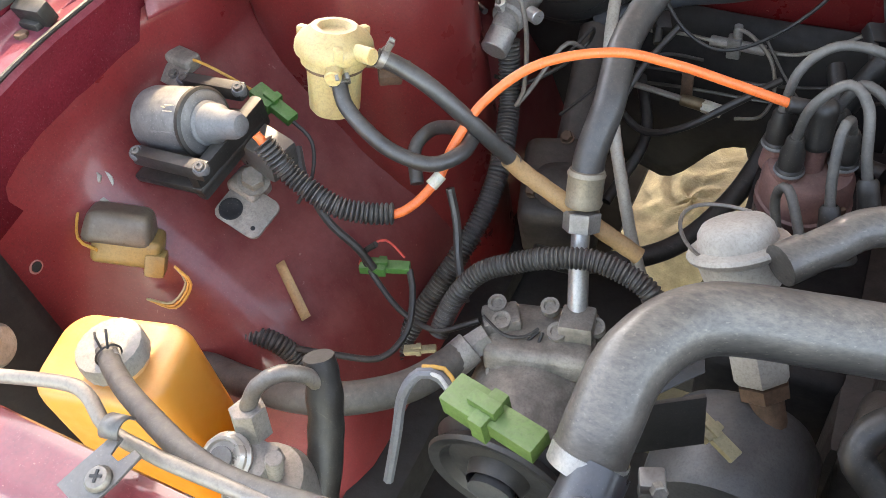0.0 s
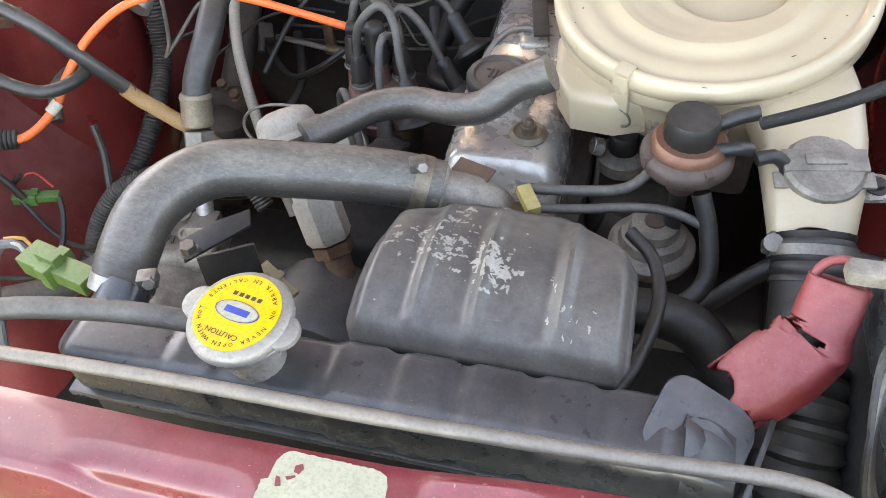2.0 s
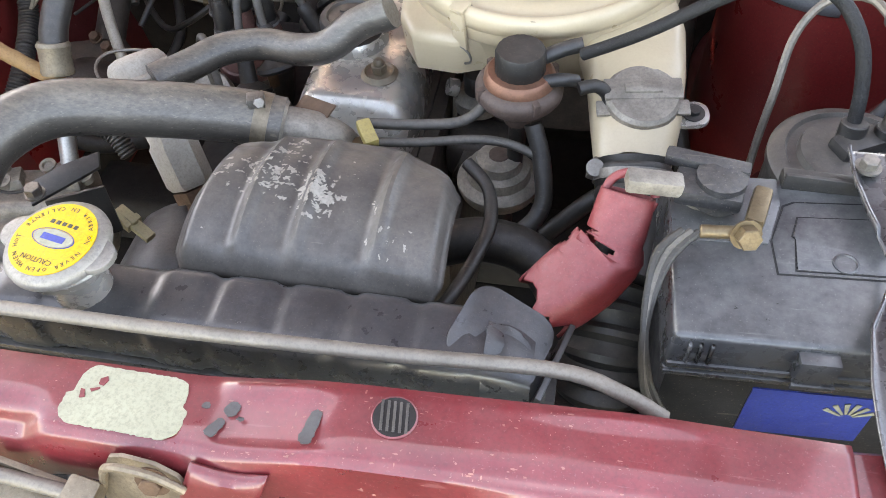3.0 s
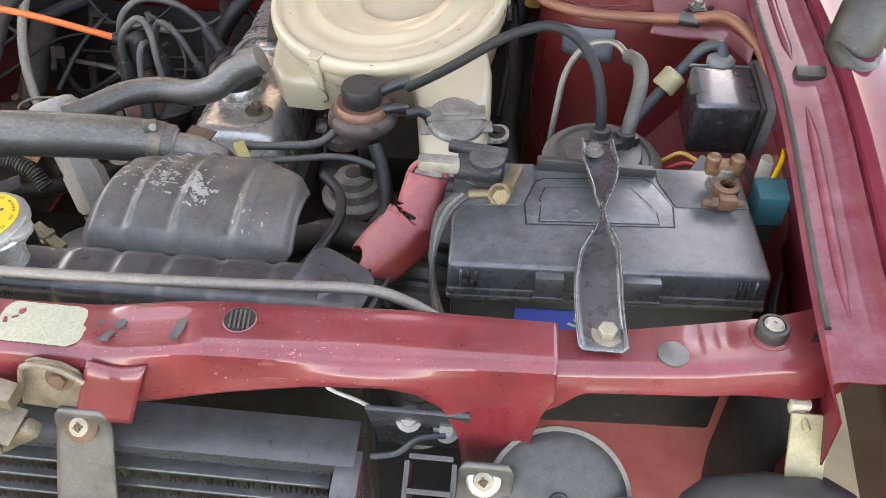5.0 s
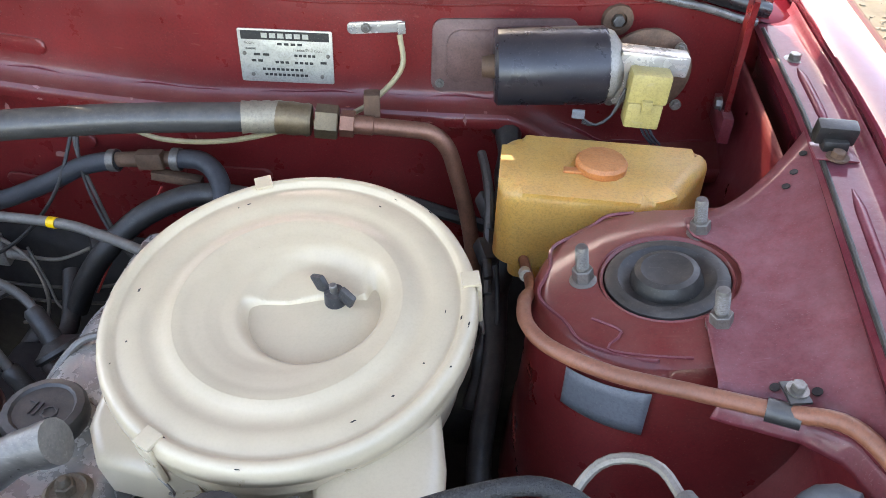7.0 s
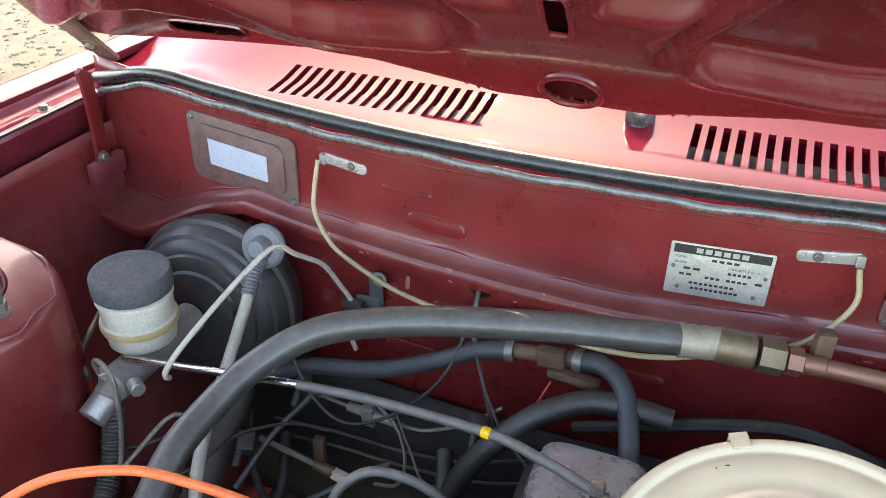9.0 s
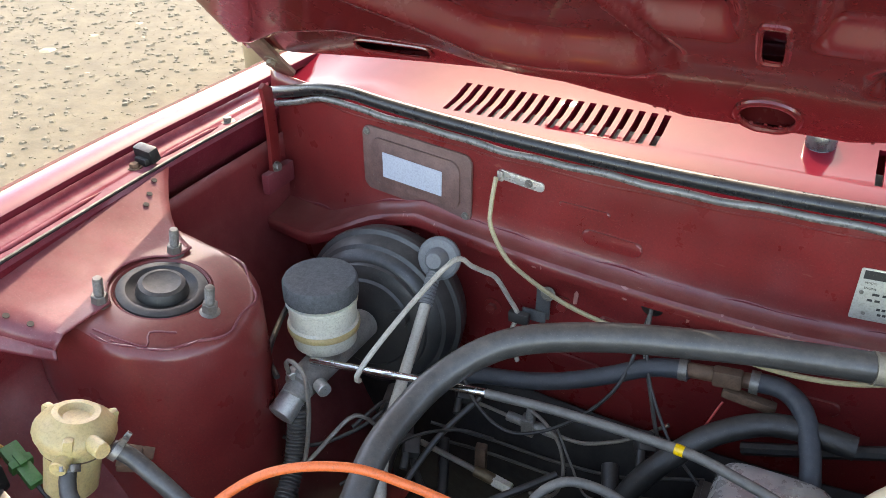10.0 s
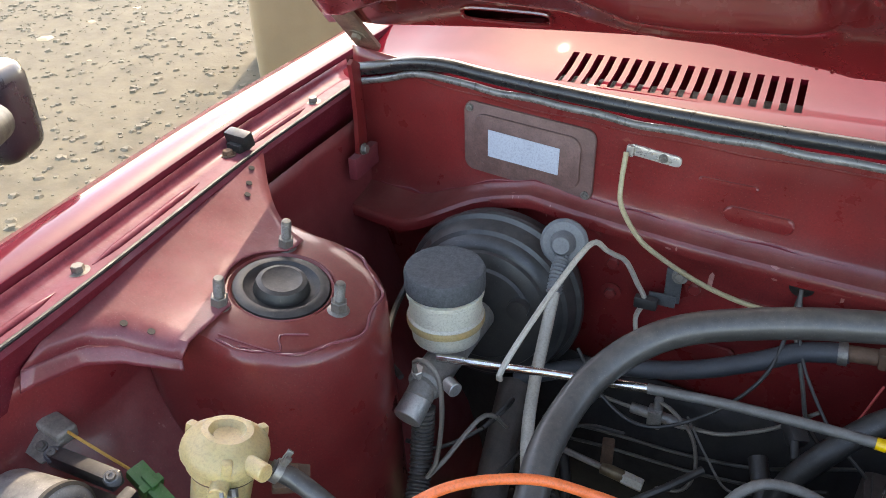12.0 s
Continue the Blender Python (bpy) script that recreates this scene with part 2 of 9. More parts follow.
GROUND = mat("sandy_ground", lin(95, 86, 66), 0.95, 0.0, 0.3, 9, 1.0, 45, wear=0.2, wcol=lin(74, 62, 44), wscale=14)
CONCRETE = mat("beige_concrete", lin(158, 132, 98), 0.9, 0.0, 0.12, 6, 0.4, 60)


CAPGREY = mat("dusty_grey_cap", lin(62, 62, 62), 0.7, 0.0, 0.35, 200, 0.9, 300, dust=0.55, dcol=lin(112, 112, 110))
HATCH = mat("brown_grey_plate", lin(104, 76, 70), 0.5, 0.1, 0.25, 60, 0.15, 260, dust=0.4, dcol=lin(128, 108, 98))
PAPERBLUE = mat("white_paper", lin(166, 168, 176), 0.6, 0.0, 0.05, 30, 0.04, 300)
PLATE = mat("silver_plate", lin(186, 182, 168), 0.4, 0.5, 0.12, 80, 0.06, 300, dust=0.15, wear=0.06, wcol=lin(110, 100, 84), wscale=150)
CHIP = mat("bare_primer", lin(156, 102, 92), 0.7, 0.0, 0.2, 60, 0.05, 200)
CANBLACK = mat("black_motor_paint", lin(38, 36, 40), 0.3, 0.1, 0.15, 20, 0.04, 300, dust=0.12, dcol=lin(120, 110, 108))
TANCREAM = mat("cream_plug_plastic", lin(172, 152, 90), 0.45, 0.0, 0.12, 60, 0.05, 300, dust=0.25)
CAPORANGE = mat("dusty_orange_plastic", lin(188, 112, 58), 0.45, 0.0, 0.12, 50, 0.05, 300, dust=0.35, dcol=lin(196, 156, 116))


BROWNVALVE = mat("dusty_brown_valve", lin(84, 68, 61), 0.5, 0.1, 0.3, 60, 0.2, 260, dust=0.5, dcol=lin(130, 112, 98))
GREYPL = mat("dusty_grey_plastic", lin(98, 98, 98), 0.5, 0.0, 0.16, 50, 0.1, 300, dust=0.4, dcol=lin(140, 132, 122))
LEADGREY = mat("dark_lead", lin(56, 57, 60), 0.5, 0.5, 0.3, 80, 0.3, 260, dust=0.35)
COPPERTERM = mat("corroded_brass", lin(116, 82, 60), 0.45, 0.5, 0.35, 80, 0.3, 260, dust=0.4, dcol=lin(150, 128, 104))
STRAP = mat("black_worn_steel", lin(98, 98, 99), 0.26, 0.6, 0.2, 40, 0.04, 260, wave=0.2, coat=0.4, wear=0.05, wcol=lin(120, 108, 90), wscale=90, dust=0.12, dcol=lin(120, 108, 96))
STICKER = mat("faded_plastic_sticker", lin(124, 126, 128), 0.5, 0.0, 0.1, 60, 0.05, 300, dust=0.2)
RELAYBLK = mat("glossy_black_plastic", lin(36, 37, 39), 0.24, 0.0, 0.2, 40, 0.05, 300, dust=0.3, dcol=lin(150, 150, 152), coat=1.0, crough=0.12)
FINS = mat("condenser_fins", lin(92, 84, 74), 0.5, 0.5, 0.25, 60, 0.1, 200, dust=0.3)
RUST2 = mat("greasy_steel", lin(128, 114, 96), 0.5, 0.6, 0.35, 50, 0.25, 200, dust=0.35)
STEELBAND = mat("bright_steel_band", lin(196, 192, 184), 0.35, 0.7, 0.08, 40, 0.05, 300, dust=0.2)
ALUDARK = mat("grimy_cast_alloy", lin(148, 139, 127), 0.42, 0.3, 0.4, 60, 0.45, 220, dust=0.45, dcol=lin(120, 106, 92), wear=0.08, wcol=lin(70, 60, 50), wscale=50)
BRASSGREY = mat("dull_crimped_metal", lin(150, 138, 118), 0.5, 0.5, 0.2, 60, 0.2, 260, dust=0.4)
GLASS = mat("dark_windscreen_glass", lin(30, 34, 36), 0.05, 0.0, 0.05, 10, 0)
STONE = mat("loose_stones", lin(112, 103, 84), 0.9, 0.0, 0.3, 20, 0.4, 60)
LITTER = mat("pale_litter", lin(158, 140, 112), 0.8, 0.0, 0.3, 20, 0.2, 60)
# Flat black for grooves, holes and screw slots: their shade as colour.
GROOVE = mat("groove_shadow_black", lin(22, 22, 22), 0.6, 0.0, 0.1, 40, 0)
FLAKE = mat("flaked_white_paint", lin(158, 150, 138), 0.6, 0.0, 0.16, 90, 0.3, 300, wear=0.16, wcol=lin(120, 100, 80), wscale=160)
RADHOSE = mat("worn_black_hose", lin(62, 58, 54), 0.34, 0.0, 0.12, 150, 0.1, 380, dust=0.75, dcol=lin(152, 140, 124), coat=0.35, crough=0.22, wear=0.04, wcol=lin(166, 156, 140), wscale=60, aniso=(0.35, 0.7, 1), grit=0.6)
SWITCHYEL = mat("yellowed_switch_plastic", lin(146, 118, 66), 0.42, 0.0, 0.2, 40, 0.1, 300, dust=0.4, dcol=lin(136, 120, 94))
COWLRED = mat("cowl_red_paint", lin(94, 16, 27), 0.3, 0.0, 0.14, 10, 0.006, 60, dust=0.06, dcol=lin(130, 90, 86), coat=0.3, crough=0.02, spec=0.0, grit=0.1, wave=0.04)


def tank_mat():
    """Cloudy white plastic, amber where the fluid stands behind it."""
    m = mat("fluid_tank_plastic", lin(178, 170, 152), 0.4, 0.0, 0.05, 30, 0.05, 200, dust=0.1, sss=0.3)
    nt = m.node_tree
    n, l = nt.nodes, nt.links
    b = n["Principled BSDF"]
    old = b.inputs["Base Color"].links[0].from_socket
    geo, sep, ns = n.new("ShaderNodeNewGeometry"), n.new("ShaderNodeSeparateXYZ"), n.new("ShaderNodeTexNoise")
    l.new(geo.outputs["Position"], sep.inputs[0])
    ns.inputs["Scale"].default_value = 18
    l.new(geo.outputs["Position"], ns.inputs["Vector"])
    add = n.new("ShaderNodeMath")
    add.operation = "MULTIPLY_ADD"
    add.inputs[1].default_value = 0.018
    l.new(ns.outputs["Fac"], add.inputs[0])
    l.new(sep.outputs["Z"], add.inputs[2])
    lev = n.new("ShaderNodeMapRange")
    lev.interpolation_type = "SMOOTHSTEP"
    lev.inputs["From Min"].default_value, lev.inputs["From Max"].default_value = 0.737, 0.702
    l.new(add.outputs[0], lev.inputs["Value"])
    deep = n.new("ShaderNodeMapRange")
    deep.inputs["From Min"].default_value, deep.inputs["From Max"].default_value = 0.70, 0.60
    l.new(sep.outputs["Z"], deep.inputs["Value"])
    am, mx = n.new("ShaderNodeMix"), n.new("ShaderNodeMix")
    am.data_type = mx.data_type = "RGBA"
    am.inputs[6].default_value, am.inputs[7].default_value = lin(214, 146, 66), lin(206, 110, 14)
    l.new(deep.outputs[0], am.inputs[0])
    l.new(lev.outputs[0], mx.inputs[0])
    l.new(old, mx.inputs[6])
    l.new(am.outputs[2], mx.inputs[7])
    l.new(mx.outputs[2], b.inputs["Base Color"])
    return m


FLUIDTANK = tank_mat()
POLISHED = mat("polished_steel", lin(206, 204, 200), 0.18, 1.0, 0.08, 60, 0.02, 300, dust=0.06)
SHEATH = mat("pale_cable_sheath", lin(176, 166, 150), 0.4, 0.1, 0.14, 50, 0.06, 300, dust=0.25, dcol=lin(150, 136, 118))
CAPPALE = mat("dusty_pale_cap_plastic", lin(126, 124, 120), 0.5, 0.0, 0.2, 90, 0.3, 240, dust=0.35, dcol=lin(160, 154, 144))


# ---------------------------------------------------------------- mesh tools
GROUP = Vector((0, 0, 0))


def group_at(x=0.0, y=0.0, z=0.0):
    """Where the assembly that follows sits: all its pieces are moved by this."""
    GROUP[:] = (x, y, z)


def link(name, bm, material, parent=None, sharp=38, solid=0.0):
    me = bpy.data.meshes.new(name)
    bmesh.ops.recalc_face_normals(bm, faces=bm.faces)
    bm.to_mesh(me)
    bm.free()
    for p in me.polygons:
        p.use_smooth = True
    me.set_sharp_from_angle(angle=radians(sharp))
    me.materials.append(material)
    ob = new(name, me)
    if solid:
        md = ob.modifiers.new("thickness", "SOLIDIFY")
        md.thickness, md.offset = solid, 0.0
    if parent is None or parent.type == "EMPTY":
        ob.location = GROUP
    if parent is not None:
        ob.parent = parent
        if parent.parent is None:
            ob.matrix_parent_inverse = Matrix.Translation(-parent.location) if parent.type == "EMPTY" else Matrix()
    return ob


def part(name, bm, material, parent, label="", sharp=38, solid=0.0):
    """Link a bmesh, built in world coordinates, as one mesh under a thing or a part."""
    ob = link(name, bm, material, parent, sharp, solid)
    if label:
        ob["label"] = label
    return ob


def thing(name, loc, label, category, group="", kind=""):
    ob = new(name)
    ob.location = loc
    ob.empty_display_size = 0.02
    return tagged(ob, label, category, group, kind)


def M(x=0, y=0, z=0, rx=0, ry=0, rz=0):
    return pose(x, y, z, rx, ry, rz)


def along(a, b):
    """A pose at a whose z axis points to b."""
    a, b = Vector(a), Vector(b)
    return Matrix.Translation(a) @ (b - a).to_track_quat("Z", "Y").to_matrix().to_4x4()


def joined(*bms):
    out = bmesh.new()
    for b in bms:
        me = bpy.data.meshes.new("tmp")
        b.to_mesh(me)
        b.free()
        out.from_mesh(me)
        bpy.data.meshes.remove(me)
    return out


def box(sx, sy, sz, m=Matrix(), bevel=0.002, seg=2, taper=1.0):
    bm = bmesh.new()
    bmesh.ops.create_cube(bm, size=1)
    for v in bm.verts:
        k = taper if v.co.z > 0 else 1.0
        v.co = Vector((v.co.x * sx * k, v.co.y * sy * k, v.co.z * sz))
    if bevel:
        bmesh.ops.bevel(bm, geom=list(bm.edges), offset=bevel, segments=seg, affect="EDGES", profile=0.6)
    bmesh.ops.transform(bm, matrix=m, verts=bm.verts)
    return bm


def lathe(profile, m=Matrix(), seg=28, wob=None, caps=False):
    """A turned shape: (radius, height) pairs round the z axis. wob(angle): a factor on the radius."""
    bm = bmesh.new()
    rings = []
    for r, z in profile:
        if r < 1e-6:
            rings.append([bm.verts.new((0, 0, z))])
        else:
            ring = []
            for i in range(seg):
                a = 2 * math.pi * i / seg
                k = wob(a) if wob else 1.0
                ring.append(bm.verts.new((r * k * math.cos(a), r * k * math.sin(a), z)))
            rings.append(ring)
    for p, q in zip(rings, rings[1:]):
        for i in range(seg):
            j = (i + 1) % seg
            if len(p) == 1 and len(q) == 1:
                continue
            if len(p) == 1:
                bm.faces.new((p[0], q[i], q[j]))
            elif len(q) == 1:
                bm.faces.new((p[i], p[j], q[0]))
            else:
                bm.faces.new((p[i], p[j], q[j], q[i]))
    for ring in (rings[0], rings[-1]):
        if caps is True and len(ring) > 2:
            bm.faces.new(ring)
    bmesh.ops.transform(bm, matrix=m, verts=bm.verts)
    return bm


def rod(a, b, r, seg=14, bevel=0.0008):
    h = (Vector(b) - Vector(a)).length
    e = min(bevel, r * 0.4)
    return lathe([(0, 0), (r - e, 0), (r, e), (r, h - e), (r - e, h), (0, h)], along(a, b), seg)


def curve_points(pts, step=0.004):
    """A smooth line through the points (Catmull-Rom)."""
    P = [Vector(p) for p in pts]
    P = [2 * P[0] - P[1]] + P + [2 * P[-1] - P[-2]]
    out = []
    for a, b, c, d in zip(P, P[1:], P[2:], P[3:]):
        n = max(2, int((c - b).length / step))
        for i in range(n):
            t = i / n
            out.append(0.5 * (2 * b + (c - a) * t + (2 * a - 5 * b + 4 * c - d) * t * t + (3 * b - a - 3 * c + d) * t ** 3))
    out.append(P[-2])
    return out


def tube(pts, r, sides=12, step=0.006, rib=0.0, pitch=0.004, sag=0.0, rr=None):
    """A round tube along a smooth line. rib: depth of its rings; rr(s): a factor on the radius, s from 0 to 1."""
    if rib:
        step = min(step, pitch / 4)
    C = curve_points(pts, step)
    bm = bmesh.new()
    length, dist = 0.0, [0.0]
    for a, b in zip(C, C[1:]):
        length += (b - a).length
        dist.append(length)
    n = None
    rings = []
    for i, c in enumerate(C):
        t = (C[min(i + 1, len(C) - 1)] - C[max(i - 1, 0)]).normalized()
        if n is None:
            n = t.orthogonal().normalized()
        n = (n - t * n.dot(t)).normalized()
        b = t.cross(n)
        k = r
        if rib:
            k = r * (1 - rib * (0.5 - 0.5 * math.cos(2 * math.pi * dist[i] / pitch)) ** 2)
        if rr:
            k *= rr(dist[i] / length)
        rings.append([bm.verts.new(c + k * (math.cos(2 * math.pi * j / sides) * n + math.sin(2 * math.pi * j / sides) * b)) for j in range(sides)])
    for p, q in zip(rings, rings[1:]):
        for j in range(sides):
            bm.faces.new((p[j], p[(j + 1) % sides], q[(j + 1) % sides], q[j]))
    bm.faces.new(rings[0])
    bm.faces.new(rings[-1])
    return bm


def prism(outline, h, m=Matrix(), bevel=0.0, seg=2):
    """A flat outline, raised by h along z."""
    bm = bmesh.new()
    lo = [bm.verts.new((x, y, 0)) for x, y in outline]
    hi = [bm.verts.new((x, y, h)) for x, y in outline]
    bm.faces.new(lo[::-1])
    top = bm.faces.new(hi)
    for i in range(len(lo)):
        j = (i + 1) % len(lo)
        bm.faces.new((lo[i], lo[j], hi[j], hi[i]))
    if bevel:
        bmesh.ops.bevel(bm, geom=list(top.edges), offset=bevel, segments=seg, affect="EDGES", profile=0.6)
    bmesh.ops.transform(bm, matrix=m, verts=bm.verts)
    return bm


def rounded(w, d, r, n=5):
    """A rectangle's outline with round corners."""
    out = []
    for cx, cy, a0 in ((w / 2 - r, d / 2 - r, 0), (-w / 2 + r, d / 2 - r, 90), (-w / 2 + r, -d / 2 + r, 180), (w / 2 - r, -d / 2 + r, 270)):
        for i in range(n + 1):
            a = radians(a0 + 90 * i / n)
            out.append((cx + r * math.cos(a), cy + r * math.sin(a)))
    return out


def hexa(af, h, m=Matrix(), bevel=0.0006):
    r = af / math.sqrt(3)
    return prism([(r * math.cos(radians(60 * i)), r * math.sin(radians(60 * i))) for i in range(6)], h, m, bevel, 1)


def bolt(p, d, af=0.010, h=0.005, washer=0.0):
    """A hexagon head at p that points along d, with its washer."""
    p, d = Vector(p), Vector(d).normalized()
    m = along(p, p + d)
    bms = [hexa(af, h, m @ M(0, 0, 0.0012))]
    bms.append(lathe([(0, 0), (washer or af * 0.72, 0), (washer or af * 0.72, 0.0014), (0, 0.0014)], m, 16))
    return joined(*bms)


def surface(f, nu, nv):
    """A sheet from f(u, v), with u and v from 0 to 1."""
    bm = bmesh.new()
    g = [[bm.verts.new(f(i / nu, j / nv)) for j in range(nv + 1)] for i in range(nu + 1)]
    for i in range(nu):
        for j in range(nv):
            bm.faces.new((g[i][j], g[i + 1][j], g[i + 1][j + 1], g[i][j + 1]))
    return bm


def smooth(a, b, x):
    t = max(0.0, min(1.0, (x - a) / (b - a)))
    return t * t * (3 - 2 * t)


def interp(x, xs, ys):
    return float(np.interp(x, xs, ys))


def mirrored(bm):
    bmesh.ops.scale(bm, vec=(-1, 1, 1), verts=bm.verts)
    bmesh.ops.reverse_faces(bm, faces=bm.faces)
    return bm


# ---------------------------------------------------------------- ground and surroundings
gb = bmesh.new()
bmesh.ops.create_grid(gb, x_segments=60, y_segments=60, size=150)
for v in gb.verts:
    v.co.z = 0.0
ground = link("ground", gb, GROUND)
tagged(ground, "dry sandy ground with loose gravel", "ground", kind="structure")

# ---------------------------------------------------------------- car body
body = thing("car_body", (0, 0, 0.3), "maroon car front with its engine bay open, dusty worn paint", "car")


def wall_y(x):
    return 0.272 + 0.25 * x * x


def ledge_z(x):
    return interp(x, (-0.68, -0.55, -0.46, -0.38, -0.29, -0.18, 0.07, 0.25, 0.4, 0.5, 0.68), (0.69, 0.70, 0.745, 0.772, 0.768, 0.765, 0.757, 0.762, 0.755, 0.70, 0.69))


def firewall_at(u, v):
    x = -0.66 + 1.32 * u
    y, zl = wall_y(x), ledge_z(x)
    w = 0.022 + 0.04 * smooth(-0.42, -0.54, x) + 0.03 * smooth(0.42, 0.54, x)
    zs = (0.888, 0.86, 0.82, zl + 0.022, zl + 0.008, zl + 0.002, zl, zl - 0.004, zl - 0.014, zl - 0.016, zl - 0.04, 0.55, 0.46, 0.40)
    ys = (0.002, 0.0, 0.0, 0.0, -0.004, -0.5 * w, -w, -w - 0.003, -w - 0.003, -0.001, 0.0, 0.006, 0.02, 0.05)
    k = v * (len(zs) - 1)
    i = min(int(k), len(zs) - 2)
    f = k - i
    return Vector((x, y + ys[i] * (1 - f) + ys[i + 1] * f, zs[i] * (1 - f) + zs[i + 1] * f))


part("firewall", surface(firewall_at, 90, 26), PAINT, body, "maroon firewall panel with a dusty ledge", solid=0.002)

part("seam_sealer", tube([(x, wall_y(x) - 0.0025, ledge_z(x) + 0.010 + 0.0015 * math.sin(41 * x) + 0.001 * math.sin(97 * x)) for x in np.linspace(-0.62, 0.62, 140)], 0.0022, 6, 0.01), PAINT_WORN, body, "uneven bead of old seam sealer")
part("seam_sealer", tube([(x, wall_y(x) - 0.001, 0.868 + 0.0008 * math.sin(53 * x)) for x in np.linspace(-0.60, 0.60, 120)], 0.0014, 6, 0.01), PAINT, body)

# cowl with two rows of slots
def cowl():
    bm = bmesh.new()
    xs = [-0.70, -0.66, -0.6, -0.5, -0.42]
    slots = set()
    for x0, x1, n in ((-0.377, -0.105, 18), (0.110, 0.380, 18)):
        w = (x1 - x0) / n
        for i in range(n):
            a = x0 + i * w
            slots.add((round(a, 4), round(a + w * 0.52, 4)))
            xs += [a, a + w * 0.52]
        xs.append(x1)
    xs += [-0.02, 0.04, 0.45, 0.5, 0.6, 0.66, 0.70]
    xs = sorted(set(round(x, 4) for x in xs))
    def at(x, j):
        y0 = wall_y(x)
        ys = (y0 - 0.006, y0 + 0.004, 0.352 if abs(x) < 0.45 else y0 + 0.06, 0.39 + max(0, abs(x) - 0.45) * 0.4, 0.425 + max(0, abs(x) - 0.45) * 0.4, 0.462 + max(0, abs(x) - 0.45) * 0.4, 0.53 + max(0, abs(x) - 0.45) * 0.3, 0.62)
        zs = (0.884, 0.890, 0.889, 0.892, 0.899, 0.9065, 0.926, 0.958)
        drop = 0.045 * smooth(0.5, 0.70, abs(x))
        return Vector((x, ys[j], zs[j] - drop))
    vs = {}
    for x in xs:
        for j in range(8):
            vs[x, j] = bm.verts.new(at(x, j))
    for a, b in zip(xs, xs[1:]):
        for j in range(7):
            if (a, b) in slots and j in (2, 3):
                continue
            bm.faces.new((vs[a, j], vs[b, j], vs[b, j + 1], vs[a, j + 1]))
    return bm


part("cowl", cowl(), COWLRED, body, "glossy maroon cowl with two rows of air slots")
def slot_walls():
    bm = bmesh.new()
    for x0, x1, n in ((-0.377, -0.105, 18), (0.110, 0.380, 18)):
        w = (x1 - x0) / n
        for i in range(n):
            a = x0 + i * w
            b = a + w * 0.52
            top = [Vector((a, 0.352, 0.889)), Vector((b, 0.352, 0.889)), Vector((b, 0.39, 0.892)), Vector((b, 0.425, 0.899)), Vector((a, 0.425, 0.899)), Vector((a, 0.39, 0.892))]
            hi = [bm.verts.new(p) for p in top]
            lo = [bm.verts.new(p - Vector((0, 0, 0.006))) for p in top]
            for k in range(6):
                j = (k + 1) % 6
                bm.faces.new((hi[k], hi[j], lo[j], lo[k]))
    return bm


sw_ = part("slot_lip", slot_walls(), COWLRED, body, "turned-down lips of the air slots")
sw_["kind"] = "stuff"
# Dark sheet below the air slots: its colour stands for the shade inside.
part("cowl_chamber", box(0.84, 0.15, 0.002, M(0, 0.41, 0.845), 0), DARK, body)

# rubber seal along the cowl's front edge
part("weatherstrip", tube([(x, wall_y(x) - 0.004, 0.897 - 0.045 * smooth(0.5, 0.7, abs(x))) for x in np.linspace(-0.655, 0.655, 27)], 0.0085, 12, 0.01), SEAL, body, "black rubber weatherstrip")
# Grey lip below the seal; its pale colour stands for the highlight line.
part("seal_lip", tube([(x, wall_y(x) - 0.0075, 0.8825 - 0.045 * smooth(0.5, 0.7, abs(x)) + 0.0012 * math.sin(31 * x) + 0.0008 * math.sin(77 * x)) for x in np.linspace(-0.645, 0.645, 80)], 0.0044, 10, 0.01), SEALLIP, body, "grey lip of the weatherstrip, paled as a highlight line")

# fenders, gutters and inner walls, wheelhouses and strut towers, left and right alike
GUTTER = ((0.670, 0.74), (0.666, 0.80), (0.650, 0.832), (0.648, 0.837), (0.650, 0.841), (0.656, 0.8425), (0.672, 0.8425), (0.680, 0.8435), (0.686, 0.846), (0.689, 0.850), (0.690, 0.856))
SKIN = ((0.691, 0.852), (0.693, 0.862), (0.700, 0.866), (0.725, 0.866), (0.752, 0.858), (0.778, 0.838), (0.795, 0.80), (0.805, 0.72), (0.808, 0.60), (0.806, 0.50))


def run(profile, y0, y1, n, dz=lambda y: 0.0, dx=lambda y: 0.0):
    def f(u, v):
        y = y0 + (y1 - y0) * u
        k = v * (len(profile) - 1)
        i = min(int(k), len(profile) - 2)
        t = k - i
        x = profile[i][0] * (1 - t) + profile[i + 1][0] * t
        z = profile[i][1] * (1 - t) + profile[i + 1][1] * t
        return Vector((x + dx(y), y, z + dz(y)))
    return surface(f, n, len(profile) - 1)


def fender_dz(y):
    return -0.035 * smooth(-0.3, -0.62, y)


def fender_dx(y):
    """The fender lines run together towards the front."""
    return -0.024 * smooth(0.22, -0.25, y) - 0.008 * smooth(-0.25, -0.6, y)


CROSS = ((0.646, 0.80), (0.645, 0.745), (0.635, 0.725), (0.60, 0.67), (0.55, 0.603), (0.50, 0.545), (0.462, 0.49), (0.44, 0.42), (0.43, 0.30), (0.43, 0.16))


